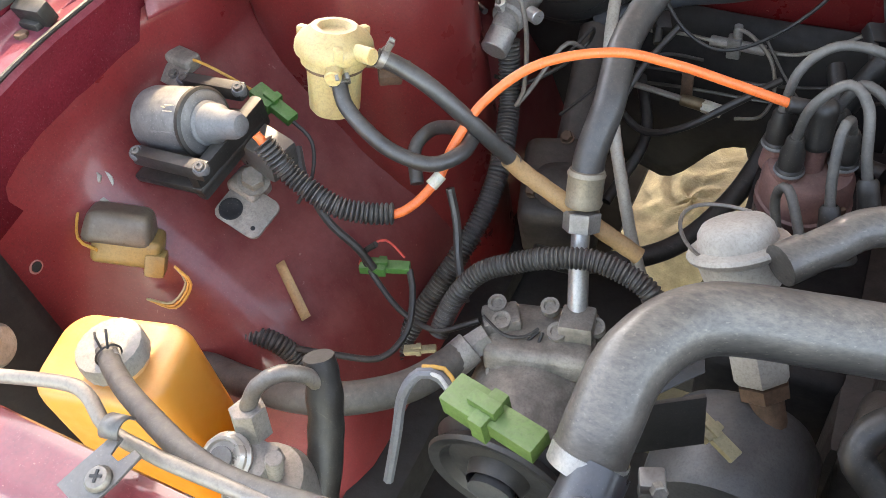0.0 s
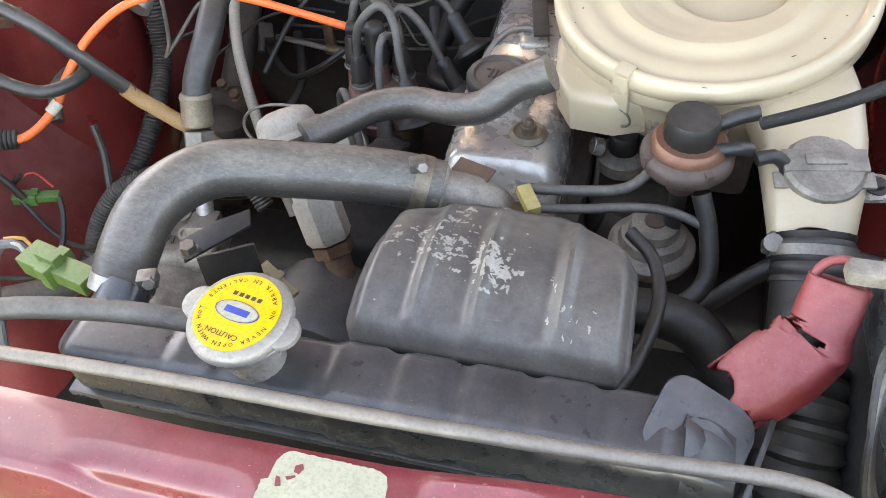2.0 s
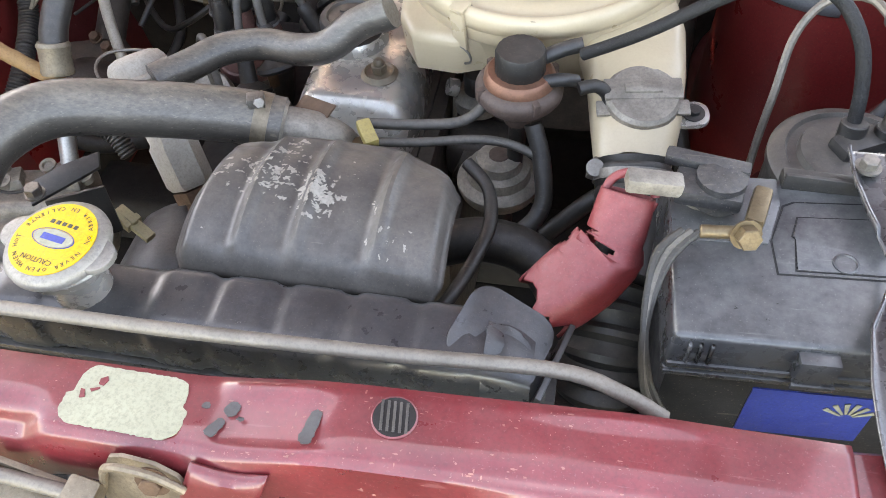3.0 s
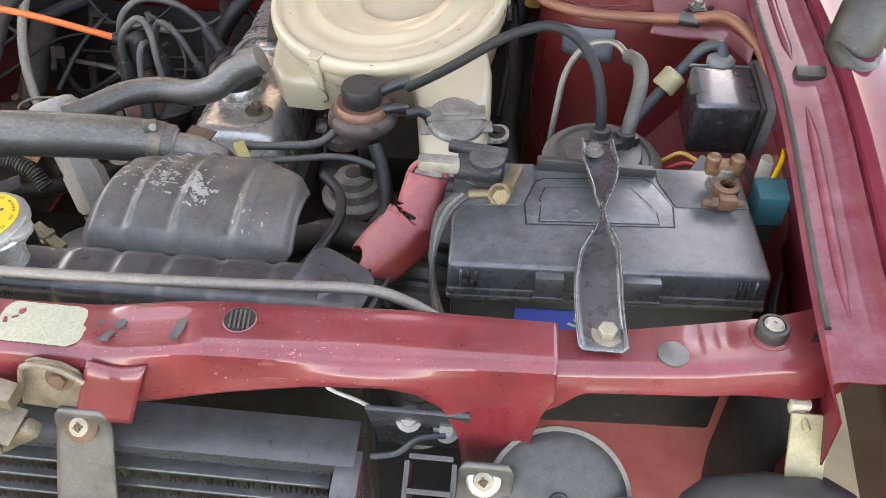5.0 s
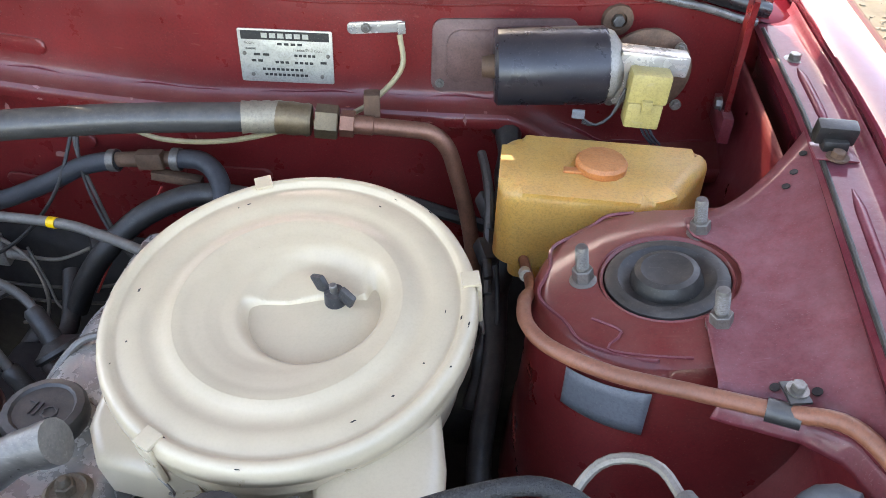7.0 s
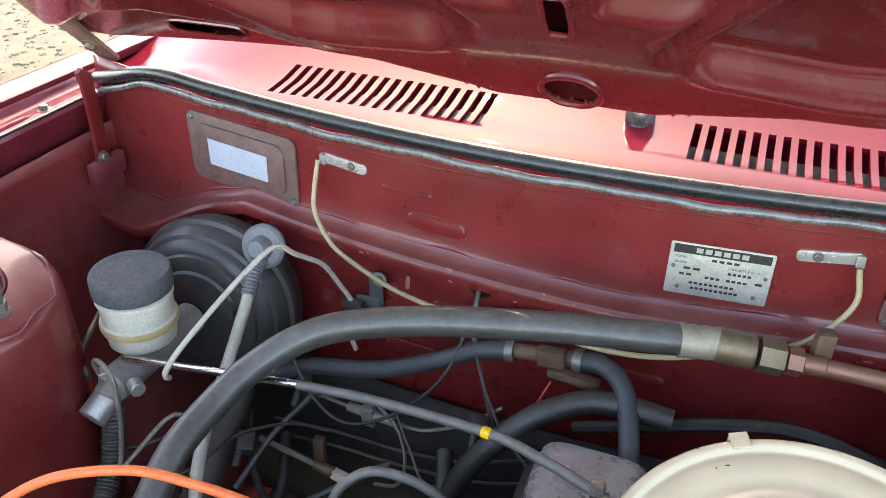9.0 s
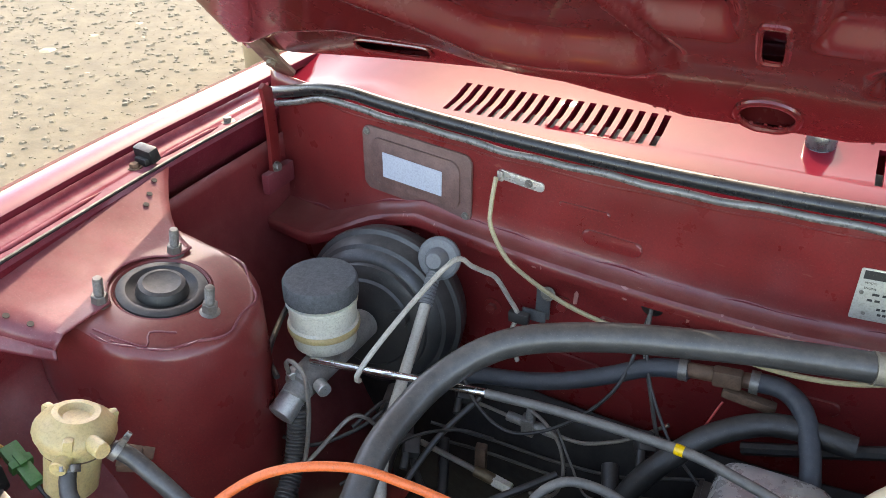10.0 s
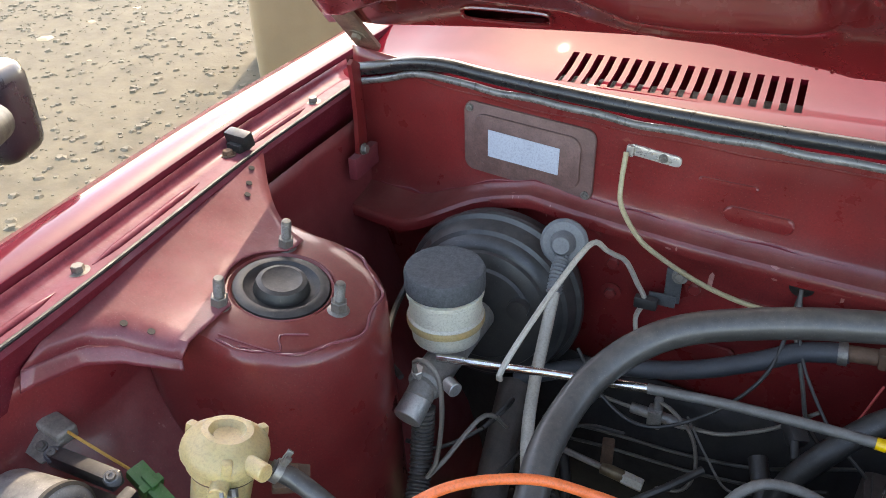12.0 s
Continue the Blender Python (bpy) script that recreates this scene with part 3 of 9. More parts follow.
def wheelhouse(u, v):
    y = -0.56 + 0.97 * u
    k = v * (len(CROSS) - 1)
    i = min(int(k), len(CROSS) - 2)
    t = k - i
    x = CROSS[i][0] * (1 - t) + CROSS[i + 1][0] * t
    z = CROSS[i][1] * (1 - t) + CROSS[i + 1][1] * t
    s = smooth(0.04, 0.35, v)
    z -= s * (0.30 * smooth(-0.33, -0.50, y) + 0.10 * smooth(0.1, 0.4, y))
    x += s * 0.05 * smooth(-0.33, -0.5, y) + (1 - s) * (fender_dx(y) + 0.022 * smooth(-0.15, -0.21, y))
    return Vector((x, y, z))


def tower(side):
    bm = bmesh.new()
    rings = []
    for r, z, fl in ((0.047, 0.786, 0), (0.047, 0.799, 0), (0.050, 0.802, 0), (0.084, 0.801, 1), (0.092, 0.797, 1), (0.096, 0.788, 1), (0.098, 0.70, 1), (0.102, 0.60, 1), (0.106, 0.50, 1), (0.112, 0.30, 1)):
        ring = []
        n = 36
        for i in range(n):
            a = 2 * math.pi * i / n
            x, y = 0.525 + r * math.cos(a), r * math.sin(a)
            if fl and x > 0.525:
                k = (x - 0.525) / r
                x = 0.525 + k * 0.121
                y = y if abs(y) > r * 0.97 else math.copysign(r, y) * (1 - (1 - abs(y) / r) ** 3)
            zz = z - 0.0125 + 0.172 * (x - 0.526) * smooth(0.55, 0.75, z)
            ring.append(bm.verts.new((x, y, zz)))
        rings.append(ring)
    for p, q in zip(rings, rings[1:]):
        for i in range(36):
            j = (i + 1) % 36
            bm.faces.new((p[i], p[j], q[j], q[i]))
    return bm if side > 0 else mirrored(bm)


def gusset_z(x, y):
    return 0.7965 + 0.047 * max(0.0, (x - 0.546) / 0.108) ** 1.7 * (0.84 + 0.16 * smooth(-0.14, -0.04, y))


def gusset(side):
    def f(u, v):
        y0 = interp(u, (0.0, 0.29, 0.57, 0.81, 0.94, 1.0), (-0.122, -0.128, -0.137, -0.156, -0.188, -0.205))
        y = y0 + (0.068 * (1 - u) + 0.16 * u - y0) * v
        y -= 0.018 * math.sin(math.pi * u) * smooth(0.5, 1.0, v)
        x_in = max(0.546, 0.525 + math.sqrt(max(0.0, 0.0525 ** 2 - (y + 0.002) ** 2)))
        x = x_in + (0.654 + fender_dx(y) - x_in) * u
        z = gusset_z(x, y) - (0.010 if v in (0.0,) else 0.0)
        return Vector((x, y, z))
    bm = surface(f, 24, 16)
    lip = surface(lambda u, v: f(u, 0.0) + Vector((-0.003 * v, -(0.003 + 0.006 * u) * v, -(0.009 + 0.007 * u) * v ** 1.2)), 24, 5)
    bm = joined(bm, lip)
    return bm if side > 0 else mirrored(bm)


for side in (-1, 1):
    def sided(bm):
        return bm if side > 0 else mirrored(bm)
    part("gutter", sided(run(GUTTER, -0.60, 0.41, 24, fender_dz, fender_dx)), PAINT_GUTTER, body, solid=0.0015)
    part("fender", sided(run(SKIN, -0.66, 1.3, 30, fender_dz, fender_dx)), PAINT_FENDER, body, "maroon front fender, sky shining on its top", solid=0.0015)
    part("wheelhouse", sided(surface(wheelhouse, 40, 27)), PAINT_DUST_SHEEN, body, solid=0.0015)
    part("strut_tower", tower(side), PAINT, body, "maroon strut tower", solid=0.0015)
    part("gutter_seam", tube([(side * (0.6515 + fender_dx(y)), y, 0.8435 + fender_dz(y)) for y in np.linspace(-0.56, 0.36, 40)], 0.0022, 8, 0.02), RUBBER, body, "dark gap along the fender gutter")
    for y0, y1 in ((-0.55, -0.345), (-0.275, -0.145), (-0.10, 0.06), (0.155, 0.27)):
        part("pressed_bead", tube([(side * (0.667 + fender_dx(y)), y, 0.8425 + fender_dz(y)) for y in np.linspace(y0, y1, 9)], 0.0045, 10, 0.02, rr=lambda q: 0.25 + 0.75 * min(1, 6 * q, 6 * (1 - q))), PAINT_GUTTER, body)
    part("gusset_plate", gusset(side), PAINT_WORN, body, "dusty worn gusset plate", solid=0.0016)

part("peeled_edge", tube([(-0.535, -0.090, 0.7885), (-0.509, -0.091, 0.7860), (-0.487, -0.080, 0.7815), (-0.472, -0.074, 0.7790), (-0.464, -0.066, 0.7775), (-0.452, -0.050, 0.7755), (-0.446, -0.030, 0.7745), (-0.444, -0.007, 0.7740), (-0.450, 0.030, 0.7750)], 0.0010, 6, 0.004, rr=lambda q: 0.8 + 0.5 * math.sin(37 * q)), PAINT_WORN, body, "peeling paint edge on the tower top")

# radiator support across the front
def support(u, v):
    """The main beam: rear lip, flat top, rolled front crease and a front face whose lower edge swings down into a pillar."""
    x = -0.60 + 1.047 * u
    yr = interp(x, (-0.6, 0.0, 0.2, 0.35, 0.447), (-0.553, -0.559, -0.555, -0.549, -0.549))
    yc = interp(x, (-0.6, 0.0, 0.16, 0.30, 0.42, 0.447), (-0.599, -0.603, -0.602, -0.597, -0.592, -0.591))
    zt = 0.7855 - 0.013 * smooth(0.21, 0.10, x)
    low = interp(x, (-0.6, 0.05, 0.15, 0.22, 0.28, 0.33, 0.352, 0.370, 0.382, 0.390, 0.428, 0.434, 0.440, 0.447), (0.741, 0.728, 0.727, 0.746, 0.758, 0.760, 0.755, 0.741, 0.712, 0.62, 0.62, 0.71, 0.743, 0.755))
    wave = 0.0022 * math.sin(x * 31 + 1) * smooth(0.05, 0.12, x)
    P = ((yr + 0.001, zt - 0.024), (yr, zt - 0.006), (yr - 0.002, zt - 0.0012), (yr - 0.008, zt), (0.6 * yr + 0.4 * yc, zt), (0.25 * yr + 0.75 * yc, zt - 0.0004), (yc + 0.005, zt - 0.0016), (yc, zt - 0.006), (yc - 0.0025 + wave, zt - 0.013), (yc - 0.005 + wave, 0.5 * (low + zt - 0.013)), (yc - 0.006, low + 0.003), (yc - 0.0045, low), (yc + 0.004, low - 0.001))
    k = v * (len(P) - 1)
    i = min(int(k), len(P) - 2)
    t = k - i
    y = P[i][0] * (1 - t) + P[i + 1][0] * t
    z = P[i][1] * (1 - t) + P[i + 1][1] * t
    z -= 0.013 * smooth(0.040, 0.018, x) * smooth(-0.075, -0.045, x) * smooth(0.36, 0.50, v) * smooth(0.95, 0.75, v)
    z += 0.0030 * smooth(0.125, 0.140, x) * smooth(0.200, 0.175, x) * math.exp(-((v - 0.24) / 0.05) ** 2) - 0.0030 * smooth(0.120, 0.145, x) * smooth(0.205, 0.180, x) * math.exp(-((v - 0.42) / 0.09) ** 2)
    z -= 0.0030 * math.exp(-((x - 0.31) / 0.05) ** 2 - ((v - 0.55) / 0.10) ** 2)
    z += 0.0022 * math.exp(-((x - 0.335) / 0.045) ** 2 - ((v - 0.22) / 0.05) ** 2)
    return Vector((x, y, z))


def end_plate(u, v):
    """The lower corner panel that the beam overlaps."""
    x = 0.440 + 0.218 * u
    yr = interp(x, (0.44, 0.50, 0.596, 0.635, 0.66), (-0.551, -0.545, -0.528, -0.512, -0.504))
    yc = interp(x, (0.44, 0.55, 0.62, 0.645, 0.66), (-0.588, -0.580, -0.568, -0.559, -0.545))
    zt = 0.7800 + 0.004 * smooth(0.47, 0.60, x)
    low = 0.741 + 0.022 * smooth(0.44, 0.47, x) - 0.012 * smooth(0.56, 0.64, x)
    P = ((yr + 0.002, zt - 0.02), (yr, zt - 0.004), (yr - 0.003, zt), (0.5 * (yr + yc), zt), (yc + 0.006, zt - 0.0005), (yc, zt - 0.005), (yc - 0.003, zt - 0.013), (yc - 0.005, low), (yc + 0.003, low - 0.001))
    k = v * (len(P) - 1)
    i = min(int(k), len(P) - 2)
    t = k - i
    z = P[i][1] * (1 - t) + P[i + 1][1] * t + 0.003 * math.exp(-((x - 0.596) / 0.020) ** 2 - ((v - 0.36) / 0.12) ** 2)
    z -= 0.0016 * sum(math.exp(-((x - c) / 0.004) ** 2) for c in (0.543, 0.553, 0.563)) * math.exp(-((v - 0.33) / 0.05) ** 2)
    return Vector((x, P[i][0] * (1 - t) + P[i + 1][0] * t, z))


part("radiator_support", surface(support, 260, 48), PAINT_FRONT, body, "faded red front beam with chips and scratches", solid=0.002)
part("corner_panel", surface(end_plate, 60, 32), PAINT_FRONT, body, "red corner panel under the beam", solid=0.002)
group_at()
# Dark panels over the front ends of the wheelhouses.
for side in (-1, 1):
    part("side_apron", surface(lambda u, v: Vector((side * (0.632 - 0.012 * math.sin(math.pi * u)), -0.44 - 0.12 * u, 0.745 - 0.03 * u - 0.26 * v)), 10, 8), DARK, body, "dark apron panel at the wheelhouse front", solid=0.002)
# Black sheet over the lower part of the firewall, with an uneven lower edge.
part("toe_board", surface(lambda u, v: Vector((-0.50 + 1.0 * u, 0.262 + 0.25 * (-0.50 + 1.0 * u) ** 2 - 0.01 * v - 0.02 * math.sin(math.pi * v), 0.56 - (0.29 - 0.09 * smooth(-0.29, -0.19, -0.50 + 1.0 * u) + 0.16 * smooth(-0.17, -0.12, -0.50 + 1.0 * u) + 0.012 * math.sin(30 * u)) * v)), 60, 10), DARK, body, "black toe board below the firewall", solid=0.004)

# plain unseen shell behind the bay and an added dark tray below it
part("body_shell", box(1.60, 2.6, 0.50, M(0, 1.95, 0.65), 0.05, 3), PAINT_FENDER, body)
# Unseen windscreen and roof, added to darken what the cowl reflects.
part("windscreen", surface(lambda u, v: Vector(((u - 0.5) * (1.32 - 0.16 * v), 0.655 + 0.60 * v - 0.08 * (2 * u - 1) ** 2 * -1, 0.955 + 0.41 * v)), 12, 6), GLASS, body, "dark windscreen", solid=0.004)
part("roof", box(1.16, 1.3, 0.03, M(0, 1.95, 1.37), 0.012, 2), PAINT_FENDER, body)
# Added dark trays standing for the shade under the car, open in places.
for sx, sy, x, y in ((1.2, 0.5, 0, -0.40), (0.62, 0.95, 0.30, 0.0), (0.28, 0.9, -0.46, 0.0)):
    part("under_tray", box(sx, sy, 0.01, M(x, y, 0.20 + 0.01 * (sx < 1)), 0), DARK, body)


def chips(f, n, u0, u1, v0, v1, size, seed, off, bias=1.0):
    """Small ragged chips of paint lying on the surface f."""
    rng = random.Random(seed)
    bm = bmesh.new()
    for _ in range(n):
        u, v = rng.uniform(u0, u1), v0 + (v1 - v0) * rng.random() ** bias
        r = size * (0.25 + 0.75 * rng.random() ** 3)
        c, pu, pv = f(u, v), f(min(1, u + 0.004), v), f(u, min(1, v + 0.004))
        tu, tv = (pu - c).normalized(), (pv - c).normalized()
        nn = tu.cross(tv).normalized()
        if nn.z < 0 and off.z > 0 or nn.dot(off) < 0:
            nn = -nn
        m, st = rng.randint(5, 8), rng.uniform(0.5, 2.2)
        ring = []
        for k in range(m):
            a = 2 * math.pi * k / m
            q = r * rng.uniform(0.5, 1.2)
            ring.append(bm.verts.new(c + tu * (q * st * math.cos(a)) + tv * (q / st * math.sin(a)) + nn * 0.0013))
        bm.faces.new(ring)
    return bm


for f_, n_, a_, size_, seed_, o_ in ((support, 260, (0.03, 0.97, 0.22, 0.55), 0.0010, 11, (0, -0.4, 1)), (support, 170, (0.70, 0.90, 0.22, 0.55), 0.0011, 12, (0, -0.4, 1)), (support, 90, (0.05, 0.95, 0.55, 0.80), 0.0012, 13, (0, -1, 0)), (firewall_at, 90, (0.15, 0.85, 0.42, 0.88), 0.0035, 14, (0, -1, 0))):
    chip = part("paint_chip", chips(f_, n_, *a_, size_, seed_, Vector(o_)), CHIP, body, "small chips in the paint")
    chip["kind"] = "stuff"
chip = part("paint_chip", chips(lambda u, v: (lambda p: Vector((-p.x, p.y, p.z)))(wheelhouse(u, v)), 110, 0.15, 0.75, 0.25, 0.75, 0.0022, 15, Vector((1, 0, 1))), CHIP, body, "small chips in the paint")
chip["kind"] = "stuff"
# ---------------------------------------------------------------- hood, open
hood = thing("hood", (0, 0.365, 0.895), "open maroon car hood seen from below, inner frame with pockets", "car hood")
HA = radians(47)


def hood_at(x, w, lift=0.0):
    """A point of the hood: x across, w up from its rear edge, lift towards the bay."""
    return Vector((x, 0.387 - w * math.cos(HA) - lift * math.sin(HA), 0.916 + w * math.sin(HA) - lift * math.cos(HA)))


def hood_edge(x):
    """How far up the rear edge lies: it bows with the cowl."""
    return 0.080 - 0.055 * min(1, (x / 0.6) ** 2)


def hood_lift(x, w):
    """Height of the pressed inner frame over the skin: rear flange, round box frame, sunk pockets, crossing ribs."""
    ax, w0 = abs(x), hood_edge(x)
    crest = interp(ax, (0.0, 0.05, 0.10, 0.20, 0.25, 0.281, 0.345, 0.458, 0.556, 0.62, 0.67), (0.04, 0.042, 0.062, 0.086, 0.088, 0.093, 0.117, 0.123, 0.099, 0.06, 0.05))
    low = interp(ax, (0.0, 0.10, 0.126, 0.148, 0.222, 0.277, 0.339, 0.42, 0.52, 0.58), (0.185, 0.172, 0.167, 0.165, 0.156, 0.160, 0.200, 0.240, 0.262, 0.29))
    rib = 0.098 + 0.75 * max(0.0, w - 0.205)
    d = 0.004 + 0.008 * smooth(w0, w0 + 0.006, w) + 0.026 * smooth(crest, crest + 0.034, w)
    p1 = smooth(low, low + 0.030, w) * smooth(rib, rib + 0.022, ax) * smooth(0.60, 0.575, ax) * smooth(0.54, 0.51, w)
    p2 = smooth(0.232, 0.262, w) * smooth(0.026, 0.044, ax) * smooth(rib - 0.012, rib - 0.034, ax) * smooth(0.60, 0.57, w)
    p3 = smooth(0.63, 0.66, w) * smooth(0.93, 0.90, w) * smooth(0.05, 0.075, ax) * smooth(0.58, 0.555, ax)
    bead = 0.006 * math.exp(-((w - low + 0.006) / 0.008) ** 2) * smooth(0.09, 0.13, ax) * smooth(0.60, 0.57, ax)
    groove = -0.008 * math.exp(-((ax - rib + 0.014) / 0.006) ** 2) * smooth(0.17, 0.20, w) * smooth(0.58, 0.5, w)
    side = smooth(0.668, 0.640, ax) * smooth(0.997, 0.965, w)
    return 0.003 + side * (d + bead + groove - 0.020 * max(p1, p2, p3))


def hood_cut(x, w):
    """Openings through the inner frame: two slots, a round hole and a rectangular one."""
    ax = abs(x)
    if math.hypot(x - 0.001, (w - 0.112) * 1.05) < 0.027:
        return True
    if ax < 0.010 and abs(w - 0.236) < 0.026:
        return True
    k = (w - 0.084 - 0.06 * (0.425 - ax)) / 0.0115
    return abs(k) < 1 and ax > 0.372 + 0.004 * k * k and ax < 0.478 - 0.004 * k * k


def hood_grid():
    nu, nv = 266, 200
    bm = bmesh.new()
    rows = []
    for i in range(nu + 1):
        x = -0.665 + 1.33 * i / nu
        w0 = hood_edge(x)
        col = []
        for j in range(nv + 1):
            w = w0 + (0.997 - w0) * (j / nv) ** 1.5
            col.append((bm.verts.new(hood_at(x, w, hood_lift(x, w))), x, w))
        rows.append(col)
    for p, q in zip(rows, rows[1:]):
        for j in range(nv):
            cx, cw = (p[j][1] + q[j][1]) / 2, (p[j][2] + p[j + 1][2]) / 2
            if not hood_cut(cx, cw):
                bm.faces.new((p[j][0], q[j][0], q[j + 1][0], p[j + 1][0]))
    return bm


part("outer_skin", surface(lambda u, v: hood_at(-0.68 + 1.36 * u, hood_edge(-0.68 + 1.36 * u) - 0.004 + (1.004 - hood_edge(-0.68 + 1.36 * u)) * v, 0.02 * (2 * u - 1) ** 4 - 0.006), 24, 10), PAINT_FENDER, hood, solid=0.001)
part("inner_frame", hood_grid(), HOODIN, hood, "pressed inner frame of the hood", sharp=70)
FL = Matrix.Rotation(-HA, 4, "X")


part("rear_hem", surface(lambda u, v: hood_at(-0.672 + 1.344 * u, hood_edge(-0.672 + 1.344 * u) - 0.003 + 0.003 * v, -0.008 + (0.008 + hood_lift(-0.664 + 1.328 * u, hood_edge(-0.664 + 1.328 * u))) * v), 90, 3), HOODIN, hood)
for side in (-1, 1):
    part("side_hem", surface(lambda u, v: hood_at(side * 0.668, 0.03 + 0.965 * u, -0.006 + 0.012 * v), 30, 2), HOODIN, hood)


def lip(outline, r):
    return tube([hood_at(x, w, hood_lift(x, w) + 0.0008) for x, w in outline], r, 8, 0.004)


for side in (-1, 1):
    part("slot_lip", lip([(side * (0.425 + 0.052 * math.copysign(abs(math.cos(a)) ** 0.4, math.cos(a))), 0.084 + 0.0130 * math.copysign(abs(math.sin(a)) ** 0.6, math.sin(a)) - 0.06 * 0.052 * math.cos(a)) for a in np.linspace(0, 2 * math.pi, 25)], 0.0026), HOODIN, hood, "pressed rim of a slot")
part("hole_lip", lip([(0.001 + 0.0285 * math.cos(a), 0.112 + 0.0272 * math.sin(a)) for a in np.linspace(0, 2 * math.pi, 33)], 0.0038), HOODIN, hood, "pressed rim of the round hole")
part("hole_lip", lip([(0.0115 * math.copysign(abs(math.cos(a)) ** 0.4, math.cos(a)), 0.236 + 0.0275 * math.copysign(abs(math.sin(a)) ** 0.4, math.sin(a))) for a in np.linspace(0, 2 * math.pi, 25)], 0.003), HOODIN, hood)
part("rear_seam", joined(*[lathe([(0.0034, 0), (0.0028, 0.001), (0, 0.0016)], Matrix.Translation(hood_at(x, hood_edge(x) + 0.013, hood_lift(x, hood_edge(x) + 0.013) - 0.0005)) @ FL @ M(0, 0, 0, 180) @ Matrix.Diagonal((0.6, 1.2, 1, 1)), 8) for x in np.arange(-0.27, 0.28, 0.0135)]), HOODIN, hood, "crimped seam at the rear edge")
for side in (-1, 1):
    x = side * 0.640
    hinge = part("hinge_arm", prism([(-0.010, 0), (0.012, 0), (0.012, 0.07), (0.010, 0.125), (-0.004, 0.135), (-0.012, 0.13), (-0.008, 0.11), (-0.007, 0.06)], 0.006, Matrix.Translation((x - 0.003 + side * -0.014, 0.325, 0.758)) @ Matrix(((0, 0, 1, 0), (1, 0, 0, 0), (0, 1, 0, 0), (0, 0, 0, 1))), 0.001), PAINT, hood, "maroon hinge arm")
    part("hood_leaf", prism(rounded(0.034, 0.145, 0.012), 0.005, Matrix.Translation(hood_at(x, 0.045, 0.018)) @ FL @ M(0, 0, 0, 180, 0, side * 3), 0.0015), RUST2, hinge, "grimy hinge leaf")
    for w in (0.078, 0.012):
        part("hinge_bolt", bolt(hood_at(x, w, 0.023), -Vector((0, math.sin(HA), math.cos(HA))), 0.012, 0.006, 0.011), RUST2, hinge)
    part("hinge_base", box(0.012, 0.06, 0.03, M(x - side * 0.014, 0.33, 0.752), 0.002), PAINT_WORN, hinge)
    part("pivot_bolt", bolt((x - side * 0.022, 0.318, 0.775), (-side, 0, 0), 0.011, 0.005), STEEL, hinge)

# ---------------------------------------------------------------- radiator with its cap
group_at(0.009, -0.003, 0.004)
rad = thing("radiator", (0.07, -0.48, 0.35), "black radiator with a ribbed top tank, scuffed and dusty", "radiator")


def tank(u, v):
    x = -0.165 + 0.445 * u
    a = 2 * math.pi * v
    ca, sa = math.cos(a), math.sin(a)
    e = 0.45
    hy = 0.026 * math.copysign(abs(ca) ** e, ca)
    hz = 0.024 * math.copysign(abs(sa) ** e, sa)
    rib = 1 + 0.085 * sum(smooth(-0.020, -0.013, x - c) * smooth(0.020, 0.013, x - c) for c in (-0.06, 0.048, 0.092, 0.136, 0.180, 0.224)) - 0.10 * smooth(0.255, 0.30, x)
    end = min(smooth(-0.165, -0.150, x) * 0.4 + 0.6, 1)
    return Vector((x, -0.482 + hy * rib * end, 0.706 + hz * rib * end - 0.012 * smooth(0.25, 0.30, x)))


part("top_tank", surface(tank, 120, 28), RADIATOR, rad, "black ribbed top tank")
part("tank_end", surface(lambda u, v: Vector((0.250 + 0.040 * u, -0.482 + 0.028 * math.cos(2 * math.pi * v) * (1 - 0.25 * u), 0.712 - 0.010 * u - 0.014 * u * u + 0.022 * math.sin(2 * math.pi * v) * (1 - 0.25 * u))), 10, 24), RADIATOR, rad, "rounded end of the tank")
part("end_bracket", joined(prism(rounded(0.060, 0.056, 0.014), 0.0025, M(0.258, -0.476, 0.724, 8, 20, -16), 0.001), prism([(0.016 * math.cos(a), 0.009 * math.sin(a)) for a in np.linspace(0, 2 * math.pi, 24, endpoint=False)], 0.0022, M(0.263, -0.478, 0.7245, 8, 20, -16), 0.001), box(0.004, 0.060, 0.05, M(0.288, -0.480, 0.692, 0, 14, -16), 0.001)), RADIATOR, rad, "bent black bracket with an embossed oval")
part("core", box(0.44, 0.03, 0.30, M(0.06, -0.484, 0.53), 0.002), DARK, rad, "dark radiator core")
part("tank_flange", box(0.46, 0.056, 0.006, M(0.066, -0.482, 0.682), 0.001), RADIATOR, rad)
part("filler_neck", lathe([(0.019, 0.715), (0.019, 0.752), (0.028, 0.757), (0.030, 0.764), (0.028, 0.768), (0, 0.768)], M(-0.018, -0.483, 0), 24), ALU_BRIGHT, rad)
part("outlet_neck", tube([(-0.158, -0.478, 0.695), (-0.152, -0.455, 0.703), (-0.149, -0.432, 0.712)], 0.019, 16), RADIATOR, rad)

CM = M(-0.018, -0.483, 0.768, -4, 2, 168)
cap = part("radiator_cap", joined(lathe([(0, 0), (0.031, 0), (0.0335, 0.002), (0.0335, 0.006), (0.031, 0.0095), (0.028, 0.0105), (0, 0.0105)], CM, 40),
                        prism(rounded(0.084, 0.024, 0.0115), 0.004, CM @ M(0, 0, 0.003), 0.0012)), ALU, rad, "aluminium pressure cap with two ears")
label = part("warning_label", lathe([(0, 0.0104), (0.0275, 0.0104), (0.0275, 0.0112), (0, 0.0112)], CM, 40), YELLOW, cap, "round yellow warning label")
